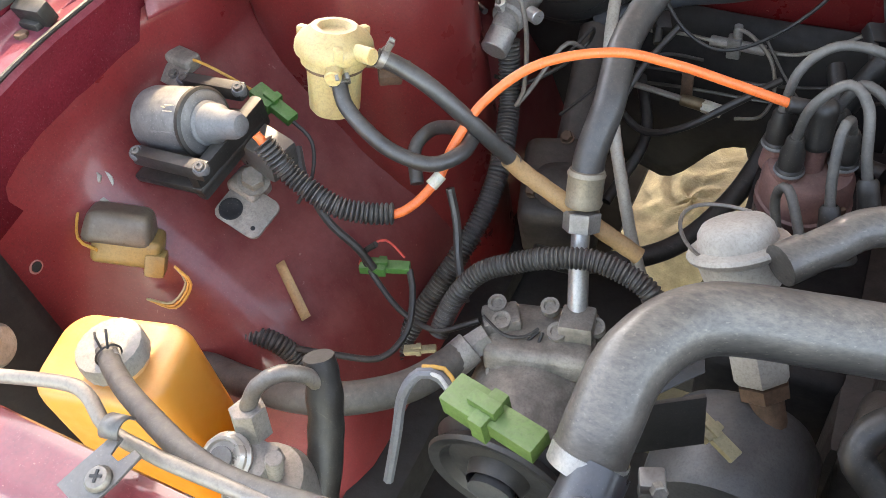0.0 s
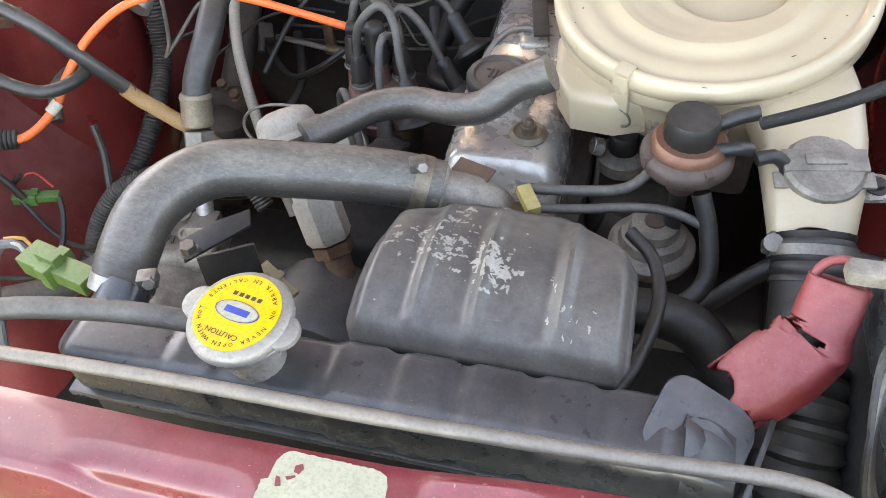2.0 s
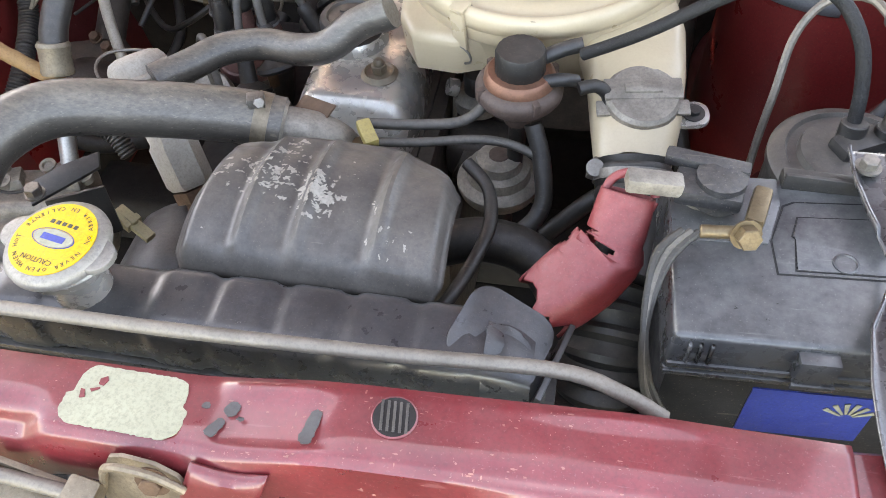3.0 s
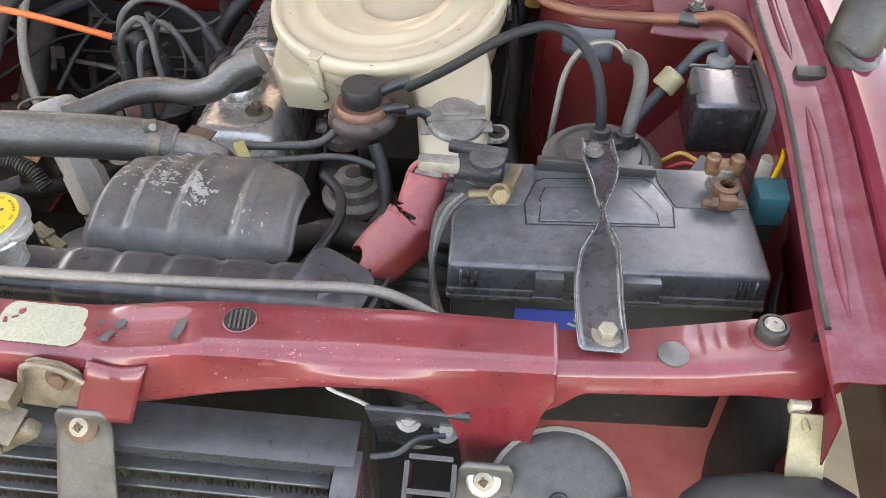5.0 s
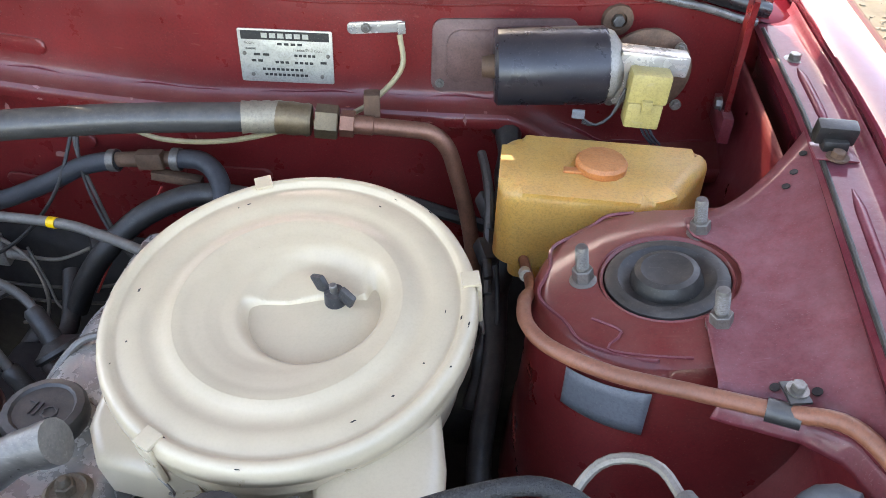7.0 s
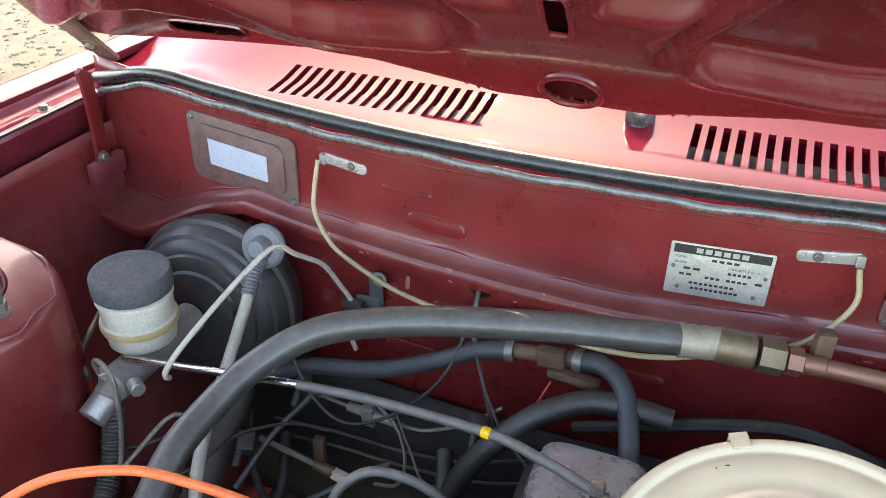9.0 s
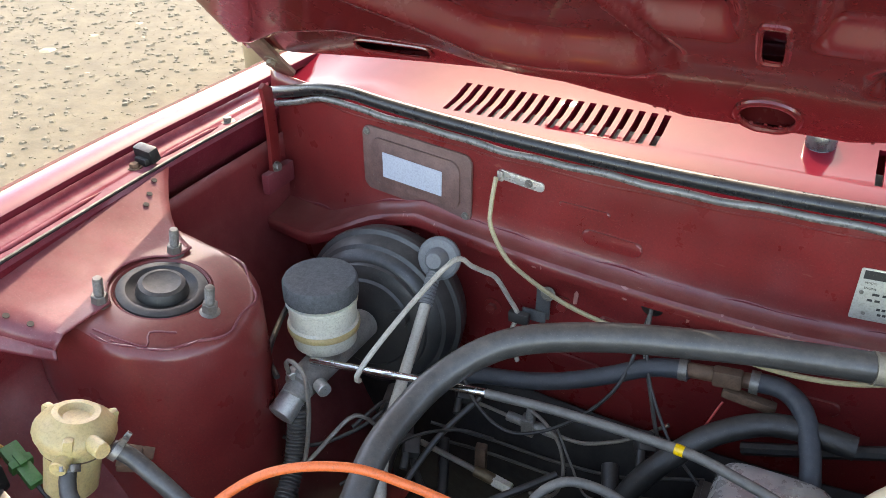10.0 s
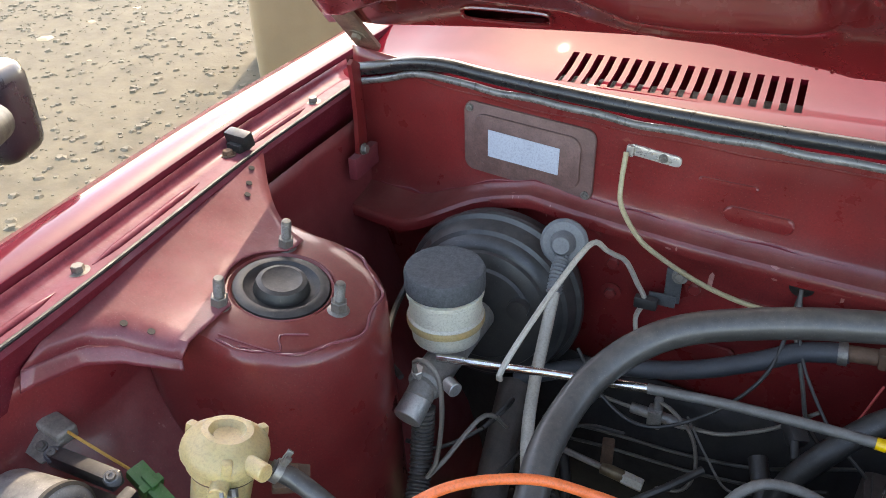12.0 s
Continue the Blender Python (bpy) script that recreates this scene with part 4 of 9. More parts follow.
part("oval_mark", prism([(0.0145 * math.cos(a), 0.0062 * math.sin(a)) for a in np.linspace(0, 2 * math.pi, 28, endpoint=False)], 0.0004, CM @ M(0, 0, 0.0112), 0), WHITEPAPER, cap)
part("oval_ring", lathe([(0.0150, 0), (0.0158, 0), (0.0158, 0.0005), (0.0150, 0.0005)], CM @ M(0, 0, 0.0111) @ Matrix.Diagonal((1, 0.44, 1, 1)), 28), BLUEPRINT, cap)


def words(text, size, m, material, parent, name="lettering", extrude=0.0001, space=1.0):
    cu = bpy.data.curves.new("tmp", "FONT")
    cu.body, cu.size, cu.extrude, cu.align_x, cu.align_y = text, size, extrude, "CENTER", "CENTER"
    cu.resolution_u, cu.space_character = 2, space
    ob = bpy.data.objects.new("tmp", cu)
    scene.collection.objects.link(ob)
    bpy.context.view_layer.update()
    me = bpy.data.meshes.new_from_object(ob)
    bpy.data.objects.remove(ob)
    bm = bmesh.new()
    bm.from_mesh(me)
    bmesh.ops.transform(bm, matrix=m, verts=bm.verts)
    return part(name, bm, material, parent)


def arc_words(text, r, mid, step, size, m, material, parent, flip=False):
    bms = []
    for i, ch in enumerate(text):
        if ch == " ":
            continue
        a = mid + (i - (len(text) - 1) / 2) * step * (1 if flip else -1)
        cu = bpy.data.curves.new("tmp", "FONT")
        cu.body, cu.size, cu.extrude, cu.align_x, cu.align_y, cu.resolution_u = ch, size, 0.0001, "CENTER", "CENTER", 1
        ob = bpy.data.objects.new("tmp", cu)
        scene.collection.objects.link(ob)
        bpy.context.view_layer.update()
        me = bpy.data.meshes.new_from_object(ob)
        bpy.data.objects.remove(ob)
        bm = bmesh.new()
        bm.from_mesh(me)
        bmesh.ops.transform(bm, matrix=m @ M(r * math.cos(radians(a)), r * math.sin(radians(a)), 0, 0, 0, a + (90 if flip else -90)), verts=bm.verts)
        bms.append(bm)
    return part("lettering", joined(*bms), material, parent)


LM = CM @ M(0, 0, 0.0113)
arc_words("NEVER OPEN WHEN HOT", 0.0235, 90, 8.6, 0.0042, LM, BLACKPRINT, cap)
words("CAUTION", 0.0052, LM @ M(0, 0.0165, 0), BLACKPRINT, cap)
part("print_bar", joined(*[box(0.0028, 0.0028, 0.0003, LM @ M(x, -0.0115, 0), 0) for x in (-0.009, -0.0045, 0, 0.0045, 0.009)]), BLACKPRINT, cap)
arc_words("NO ABRIR EN CALIENTE", 0.0235, -90, 8.4, 0.0040, LM, BLACKPRINT, cap, True)
part("mark_bar", box(0.017, 0.0045, 0.0003, LM @ M(0, 0, 0.0004), 0), BLUEPRINT, cap)

group_at()
# ---------------------------------------------------------------- scuffed cover behind the radiator
group_at(0.005, 0.004, -0.01)
shield = thing("fan_cover", (0.125, -0.40, 0.68), "scuffed black sheet cover with ribs and flaked white paint", "engine cover")


def cover(u, v):
    x0 = 0.030 + 0.002 * v
    x1 = 0.219 - 0.003 * v
    x = x0 + (x1 - x0) * u
    y1 = interp(x, (0.03, 0.045, 0.09, 0.16, 0.20, 0.22), (-0.350, -0.334, -0.320, -0.322, -0.341, -0.359))
    y = -0.458 + (y1 + 0.458) * v
    z = 0.740 + 0.006 * v + 0.014 * math.sin(math.pi * min(1, v * 1.15)) ** 0.8
    z += sum(0.0050 * math.exp(-((x - c) / 0.0045) ** 2) - 0.0030 * math.exp(-((x - c + 0.012) / 0.006) ** 2) for c in (0.078, 0.118, 0.172)) * smooth(0.0, 0.2, v) * smooth(1.0, 0.85, v)
    e = min(smooth(0, 0.06, u), smooth(1, 0.94, u), smooth(0, 0.10, v), smooth(1, 0.90, v))
    z -= 0.012 * (1 - e)
    cx = 0.006 * ((1 - smooth(0, 0.12, v)) + (1 - smooth(1, 0.88, v)))
    x += cx * (1 if u < 0.5 else -1) * abs(2 * u - 1) ** 4
    return Vector((x, y, z))


part("sheet", surface(cover, 80, 40), SHIELD, shield, "ribbed black sheet", solid=0.0022)
part("skirt", surface(lambda u, v: cover(u, 0.0) + Vector((0, 0.004 * v, -0.022 * v)), 40, 3), SHIELD, shield, solid=0.002)
part("stay", box(0.016, 0.05, 0.003, M(0.12, -0.36, 0.70, 30), 0.001), GREYSTEEL, shield)


def flakes(spots):
    """Irregular scabs of old white paint lying on the cover."""
    rng = random.Random(5)
    bm = bmesh.new()
    for cu, cv, su, sv, n, size in spots:
        for _ in range(n * 2):
            u, v = rng.gauss(cu, su), rng.gauss(cv, sv)
            if not (0.05 < u < 0.95 and 0.05 < v < 0.95):
                continue
            r = size * (0.15 + 0.85 * rng.random() ** 2)
            m, p1, p2, k1 = 14, rng.uniform(0, 6), rng.uniform(0, 6), rng.uniform(0.6, 1.6)
            ring = []
            for k in range(m):
                a = 2 * math.pi * k / m
                q = r * (0.75 + 0.3 * math.sin(2 * a + p1) + 0.25 * math.sin(5 * a + p2) + rng.uniform(-0.15, 0.15))
                ring.append(bm.verts.new(cover(u + q * k1 * math.cos(a) / 0.19, v + q / k1 * math.sin(a) / 0.12) + Vector((0, 0, 0.0015))))
            bm.faces.new(ring)
    return bm


fl = part("paint_flake", flakes(((0.30, 0.78, 0.035, 0.06, 14, 0.0035), (0.20, 0.60, 0.05, 0.09, 26, 0.0026), (0.30, 0.52, 0.04, 0.07, 26, 0.003), (0.46, 0.46, 0.035, 0.09, 46, 0.0042), (0.52, 0.40, 0.03, 0.03, 16, 0.0045), (0.10, 0.62, 0.03, 0.04, 8, 0.003), (0.40, 0.62, 0.10, 0.10, 22, 0.0016), (0.72, 0.40, 0.01, 0.03, 5, 0.0028), (0.80, 0.22, 0.06, 0.05, 8, 0.0022))), FLAKE, shield, "scabs of old white paint")
fl["kind"] = "stuff"

group_at()
# ---------------------------------------------------------------- air cleaner
AC = Vector((0.251, -0.059, 0.0))
air = thing("air_cleaner", (AC.x, AC.y, 0.70), "round ivory painted air cleaner with clips and a wing nut", "air cleaner")
AM = Matrix.Translation(AC) @ M(0, 0, 0.779, 8.9, -4.0, 0) @ M(0, 0, -0.796)
part("lid", lathe([(0.083, 0.7968), (0.087, 0.7962), (0.091, 0.7942), (0.096, 0.7930), (0.101, 0.7932), (0.105, 0.7948), (0.110, 0.7958), (0.116, 0.7955), (0.122, 0.7948), (0.1245, 0.7940), (0.126, 0.7948),
                   (0.128, 0.7978), (0.130, 0.7986), (0.133, 0.7984), (0.136, 0.796), (0.138, 0.790), (0.138, 0.782), (0.135, 0.780)], AM, 72, None, False), IVORY, air, "ivory pressed lid with rings", sharp=75)
lid_marks = bmesh.new()
rng = random.Random(21)
for _ in range(26):
    a, r = rng.uniform(0, 6.28), rng.choice((0.1335, 0.1345, 0.1345, 0.115, 0.1272, 0.1272))
    da, w = rng.uniform(0.01, 0.05), rng.uniform(0.0003, 0.0008)
    zt = {0.1335: 0.7988, 0.1345: 0.7980, 0.115: 0.7962, 0.1272: 0.7972}[r]
    q = [lid_marks.verts.new(AM @ Vector((rr * math.cos(aa), rr * math.sin(aa), zt))) for rr, aa in ((r - w, a), (r + w, a + da * 0.3), (r + w * 0.6, a + da), (r - w, a + da * 0.8))]
    lid_marks.faces.new(q)
lm = part("scratch", lid_marks, DARK, air, "fine dark scratches in the paint")
lm["kind"] = "stuff"



def dimple(u, v):
    """The pressed middle of the lid: an off-centre bowl, with a bean-shaped pad left high in its rear half."""
    a, r = 2 * math.pi * u, 0.0835 * v
    x, y = r * math.cos(a), r * math.sin(a)
    z = interp(r, (0.0, 0.050, 0.056, 0.061, 0.067, 0.073, 0.079, 0.0835), (0.7890, 0.7898, 0.7912, 0.7926, 0.7937, 0.7946, 0.7962, 0.7969))
    p, q = x - 0.017, y - 0.006
    wall = 1 - smooth(0.66, 1.0, math.hypot(p / 0.058, q / 0.057))
    pad = smooth(-0.004, 0.004, q - 0.001 - 0.009 * smooth(-0.030, 0.015, p)) * smooth(0.044, 0.034, p)
    z -= (0.026 - 0.0200 * pad) * wall
    z += 0.003 * pad * math.exp(-(((p + 0.008) / 0.022) ** 2 + ((q - 0.026) / 0.016) ** 2))
    return AM @ Vector((x, y, z))


part("lid_dimple", surface(dimple, 96, 48), IVORY, air, "pressed bowl in the middle of the lid")
part("pan", lathe([(0, 0.700), (0.105, 0.700), (0.116, 0.706), (0.123, 0.716), (0.128, 0.745), (0.130, 0.760), (0.134, 0.764), (0.136, 0.768), (0.136, 0.779), (0.126, 0.7805), (0, 0.7805)], AM, 64), IVORY, air, "ivory lower pan")
part("gasket", lathe([(0.130, 0.7795), (0.1375, 0.7795), (0.1375, 0.7815), (0.130, 0.7815)], AM, 64), IVORY, air)
part("side_pocket", prism([(0.130, -0.115), (0.134, -0.160), (0.150, -0.186), (0.188, -0.192), (0.215, -0.185), (0.215, -0.08), (0.145, -0.05)], 0.042, AM @ M(-0.26, 0.066, 0.726), 0.010, 3), IVORY, air)
# intake horn, bending forwards and down
def horn(u, v):
    pts = ((0.318, -0.13, 0.735, 0.100, 0.052), (0.330, -0.17, 0.734, 0.092, 0.050), (0.338, -0.215, 0.728, 0.080, 0.050), (0.341, -0.255, 0.716, 0.072, 0.052), (0.342, -0.285, 0.704, 0.062, 0.056), (0.342, -0.305, 0.694, 0.056, 0.056))
    k = u * (len(pts) - 1)
    i = min(int(k), len(pts) - 2)
    t = k - i
    x, y, z, w, h = (a * (1 - t) + b * t for a, b in zip(pts[i], pts[i + 1]))
    a = 2 * math.pi * v
    ca, sa = math.cos(a), math.sin(a)
    e = 0.42 + 0.5 * u
    tilt = 0.5 * u
    ox, oz = 0.5 * w * math.copysign(abs(ca) ** e, ca), 0.5 * h * math.copysign(abs(sa) ** e, sa)
    return Vector((x + ox, y + oz * math.sin(tilt), z + oz * math.cos(tilt)))


group_at(0.003, 0.014, -0.010)
part("intake_horn", surface(horn, 40, 40), IVORY, air, "ivory intake horn")
group_at()
for a, s in ((-118, 1), (12, 1), (112, 1)):
    c = Vector((0.139 * math.cos(radians(a)), 0.139 * math.sin(radians(a)), 0))
    cl = part("spring_clip", joined(box(0.004, 0.014, 0.040, AM @ Matrix.Translation(c) @ M(0, 0, 0.776, 0, 0, a), 0.0015), box(0.014, 0.014, 0.003, AM @ Matrix.Translation(c * 0.96) @ M(0, 0, 0.7985, 0, 0, a), 0.001)), IVORY, air, "ivory spring clip")
    part("wire_loop", tube([AM @ (c * 1.01 + Vector((0.010 * math.sin(t) * -math.sin(radians(a)), 0.010 * math.sin(t) * math.cos(radians(a)), 0.748 - 0.010 * math.cos(t)))) for t in np.linspace(0.2, 6.0, 10)], 0.0011, 6), STEEL, cl)
wing = thing("wing_nut", (0.281, -0.040, 0.768), "dull grey wing nut on a stud", "wing nut")
WM = M(0.282, -0.040, 0.7655, 8.9, -4.0, 0) @ M(0, 0, 0, 0, 0, -30) @ Matrix.Scale(1.35, 4)
part("washer", lathe([(0, 0), (0.011, 0), (0.011, 0.0018), (0, 0.002)], WM, 20), LEADGREY, wing)
part("nut", joined(lathe([(0, 0.002), (0.0065, 0.002), (0.0055, 0.010), (0, 0.010)], WM, 16), box(0.010, 0.0035, 0.011, WM @ M(0.0095, 0, 0.011, 0, 25), 0.0015), box(0.010, 0.0035, 0.011, WM @ M(-0.0095, 0, 0.011, 0, -25), 0.0015)), LEADGREY, wing)
part("stud", rod(WM @ Vector((0, 0, 0)), WM @ Vector((0, 0, 0.0155)), 0.003), STEEL, wing)

# ---------------------------------------------------------------- battery
bat = thing("battery", (0.487, -0.424, 0.56), "dusty black car battery with corroded terminals", "battery")
BX, BY = 0.4865, -0.4265
part("case", box(0.240, 0.122, 0.17, M(BX, BY, 0.652), 0.004), BATTERY_LOW, bat, "black battery case")
part("case_label", box(0.072, 0.001, 0.05, M(BX - 0.032, BY - 0.0615, 0.697), 0), BLUEPRINT, bat, "blue label with a white mark")
part("cover", joined(box(0.247, 0.129, 0.036, M(BX, BY, 0.753), 0.004, 3, 0.985), box(0.247, 0.13, 0.006, M(BX, BY, 0.737), 0.002)), BATTERY, bat, "dark grey battery cover, top paled by dust and painted reflection")
BLID = [(0.425, -0.441), (0.542, -0.438), (0.544, -0.413), (0.531, -0.384), (0.524, -0.379), (0.441, -0.384), (0.434, -0.388), (0.424, -0.416)]
BVENT = [(0.435, -0.438), (0.530, -0.4365), (0.530, -0.421), (0.5265, -0.421), (0.5265, -0.416), (0.512, -0.393), (0.441, -0.397), (0.436, -0.413), (0.438, -0.415)]


def grown(out, d):
    cx, cy = sum(p[0] for p in out) / len(out), sum(p[1] for p in out) / len(out)
    return [(x + math.copysign(d, x - cx), y + math.copysign(d, y - cy)) for x, y in out]


# Black outlines painted as the shade in the grooves round lid and vent plate.
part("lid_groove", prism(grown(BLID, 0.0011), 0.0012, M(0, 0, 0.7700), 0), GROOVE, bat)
part("raised_lid", prism(BLID, 0.0022, M(0, 0, 0.7695), 0.0008), BATTERY, bat)
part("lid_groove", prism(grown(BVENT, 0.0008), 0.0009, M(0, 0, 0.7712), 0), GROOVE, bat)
part("vent_plate", prism(BVENT, 0.0016, M(0, 0, 0.7710), 0.0006), BATTERY, bat)
part("charge_eye", lathe([(0, 0), (0.0075, 0), (0.0075, 0.0012), (0.0062, 0.0016), (0.0056, 0.0006), (0, 0.0006)], M(0.463, -0.431, 0.7722), 24), BATTERY, bat)
for out in ([(0.366, -0.365), (0.366, -0.4215), (0.4215, -0.4195), (0.432, -0.386), (0.432, -0.365)], [(0.536, -0.365), (0.536, -0.382), (0.5465, -0.414), (0.606, -0.4135), (0.606, -0.365)]):
    part("rear_deck", prism(out, 0.0016, M(0, 0, 0.7705), 0.0006), BATTERY, bat, "raised rear deck")
part("cover_lip", joined(box(0.244, 0.004, 0.005, M(BX, BY - 0.064, 0.744), 0.0015), box(0.246, 0.0035, 0.004, M(BX, BY - 0.065, 0.7375), 0.0012)), BATTERY, bat)
for i in range(-2, 3):
    for sx in (-1, 1):
        part("corner_rib", box(0.0022, 0.004, 0.018, M(BX + sx * (0.112 - 0.006 * abs(i)), BY - 0.0645, 0.757), 0.0008, 1), BATTERY, bat)
for x_, w in ((0.442, 0.022), (0.511, 0.030)):
    part("handle_lug", joined(box(w, 0.014, 0.020, M(x_, BY - 0.066, 0.757, -4), 0.002), box(w * 1.06, 0.003, 0.004, M(x_, BY - 0.0735, 0.7475), 0.001)), BATTERY, bat)
for sx in (-1, 1):
    part("post", joined(lathe([(0, 0), (0.013, 0), (0.013, 0.004), (0.009, 0.005), (0.008, 0.022), (0.007, 0.023), (0, 0.023)], M(BX + sx * 0.102, BY + 0.042, 0.770), 20)), STEEL, bat, "lead post")
part("label_mark", joined(*[prism([(-0.0006, 0.004), (0.0006, 0.004), (0.0016, 0.016), (-0.0016, 0.016)], 0.0006, M(BX - 0.010, BY - 0.0622, 0.700, 90) @ M(0, 0, 0, 0, 0, a), 0) for a in range(-60, 61, 24)]), WHITEPAPER, bat, "white fan-shaped mark")
bat.location.x -= 0.004
bat.location.z += 0.009
bat.rotation_euler.z = radians(2.6)
# ---------------------------------------------------------------- hoses and cables
def hose(name, label, pts, r, material, category="hose", **kw):
    ob = link(name, tube(pts, r, **kw), material)
    return tagged(ob, label, category)


rh = hose("radiator_hose", "thick grey radiator hose, dusty, with a printed line", [(-0.149, -0.435, 0.708), (-0.145, -0.412, 0.730), (-0.138, -0.375, 0.744), (-0.108, -0.335, 0.745), (-0.041, -0.314, 0.736), (0.025, -0.296, 0.722), (0.062, -0.291, 0.712)], 0.0225, RADHOSE, sides=28)
bh = hose("breather_hose", "bent black rubber hose between valve and air cleaner", [(-0.075, -0.237, 0.700), (-0.050, -0.212, 0.702), (-0.030, -0.190, 0.703), (0.005, -0.177, 0.703), (0.045, -0.187, 0.708), (0.075, -0.193, 0.720), (0.10, -0.185, 0.738), (0.128, -0.182, 0.752)], 0.0145, RADHOSE, sides=18)
ah = hose("air_conditioner_hose", "thick black air conditioning hose", [(-0.252, -0.146, 0.632), (-0.253, -0.125, 0.66), (-0.248, -0.09, 0.69), (-0.252, -0.04, 0.712), (-0.247, 0.01, 0.723), (-0.232, 0.05, 0.738), (-0.20, 0.085, 0.758), (-0.158, 0.107, 0.773), (-0.085, 0.128, 0.785), (-0.02, 0.147, 0.787), (0.05, 0.168, 0.786), (0.177, 0.2, 0.782)], 0.0145, HOSE_DARK, sides=18)
part("hose_end", tube([(-0.077, -0.239, 0.700), (-0.064, -0.225, 0.701)], 0.0158, 18), RADHOSE, bh, "swollen end of the hose")
part("hose_end", tube([(0.120, -0.183, 0.748), (0.131, -0.1815, 0.7535)], 0.0156, 18), RADHOSE, bh, "swollen end of the hose")
part("crimp_sleeve", tube([(0.140, 0.190, 0.7835), (0.177, 0.200, 0.782)], 0.0160, 20, rib=0.05, pitch=0.012), BRASSGREY, ah, "crimped metal sleeve")
hose("ignition_lead", "bright orange ignition lead", [(-0.492, -0.268, 0.742), (-0.466, -0.271, 0.705), (-0.431, -0.272, 0.682), (-0.383, -0.253, 0.667), (-0.359, -0.218, 0.68), (-0.352, -0.192, 0.70), (-0.334, -0.160, 0.727), (-0.296, -0.129, 0.75), (-0.243, -0.098, 0.750), (-0.196, -0.080, 0.734), (-0.152, -0.066, 0.714), (-0.104, -0.050, 0.690)], 0.0042, ORANGE, "ignition lead")
hose("front_pipe", "thin grey metal pipe along the front panel", [(-0.49, -0.548, 0.786), (-0.434, -0.533, 0.786), (-0.411, -0.533, 0.786), (-0.388, -0.544, 0.781), (-0.361, -0.546, 0.777), (-0.308, -0.545, 0.774), (-0.06, -0.535, 0.773), (0.083, -0.534, 0.775), (0.21, -0.531, 0.777), (0.302, -0.527, 0.778), (0.337, -0.533, 0.775), (0.362, -0.539, 0.765)], 0.0045, STEEL_PIPE, "pipe")
# ---------------------------------------------------------------- strut tops, stops and bolts of the body
for side in (-1, 1):
    top = thing("strut_mount", (side * 0.525, 0, 0.78), "black rubber strut mount with three zinc studs", "strut mount", "strut mounts")
    TM = M(side * 0.526, -0.002, 0.789, 0, -9.8 * side, 0)
    part("rubber", lathe([(0.0475, -0.018), (0.0470, -0.003), (0.0455, 0.0015), (0.041, 0.004), (0.036, 0.0035), (0.0315, -0.001), (0.027, -0.002), (0.0255, 0.004), (0.0235, 0.0085), (0.019, 0.010), (0.015, 0.0085), (0, 0.0085)], TM, 48), RUBBER, top, "black rubber cap")
    part("steel_rim", lathe([(0.0478, -0.004), (0.0500, 0.0012), (0.0488, 0.0022), (0.0470, 0.0004)], TM, 48), PAINT, top, "rolled rim round the rubber")
    for a in (180, 60, -60):
        sm = TM @ M(0.0618 * math.cos(radians(a)) * side, 0.0618 * math.sin(radians(a)), 0.0)
        st = part("stud", joined(*[lathe([(0, 0.0), (0.0048, 0.0), (0.0048, 0.032), (0.0042, 0.0335), (0, 0.034)], sm, 14)] + [lathe([(0.0046, z), (0.0052, z + 0.0006), (0.0046, z + 0.0012)], sm, 14) for z in np.arange(0.015, 0.031, 0.0016)]), STEEL, top, "zinc stud")
        part("flange_nut", joined(hexa(0.014, 0.010, sm @ M(0, 0, 0.003)), lathe([(0, 0), (0.0105, 0), (0.0105, 0.0015), (0.008, 0.003), (0, 0.003)], sm, 18)), STEEL, st)


def stop(x, y, z, yaw):
    s = thing("hood_stop", (x, y, z), "black rubber hood stop on a bolted tab", "hood stop", "hood stops")
    m = M(x, y, z, 0, 0, yaw)
    part("tab", box(0.034, 0.026, 0.002, m @ M(0, 0, 0.001), 0.0008), PAINT_WORN, s)
    part("rubber_block", joined(box(0.032, 0.014, 0.018, m @ M(0, 0.010, 0.014, 12), 0.003, 2), box(0.020, 0.012, 0.010, m @ M(0, 0.004, 0.006), 0.002)), RUBBER, s)
    part("tab_bolt", bolt(m @ Vector((0, -0.010, 0.002)), (0, 0, 1), 0.010, 0.005, 0.009), RUST, s)


stop(-0.672, 0.135, 0.841, -8)
stop(0.655, -0.312, 0.828, 0)
stop(-0.648, -0.305, 0.838, 0)
stop(0.658, 0.108, 0.845, 0)
for x, y in ((-0.653, -0.112), (0.653, -0.112), (-0.668, 0.29), (0.668, 0.29)):
    tagged(link("fender_bolt", bolt((x, y, 0.842), (0, 0, 1), 0.010, 0.006, 0.010), STEEL), "zinc bolt on the fender flange", "bolt", "fender bolts")
for side in (-1, 1):
    for x, y in ((0.600, -0.125), (0.578, -0.118), (0.640, 0.120), (0.630, 0.100), (0.622, 0.085)):
        part("press_hole", lathe([(0, 0), (0.0033, 0), (0.0033, 0.0008), (0, 0.0008)], M(side * x, y, gusset_z(x, y) + 0.0022, 0, -24 * side), 12), DARK, body)

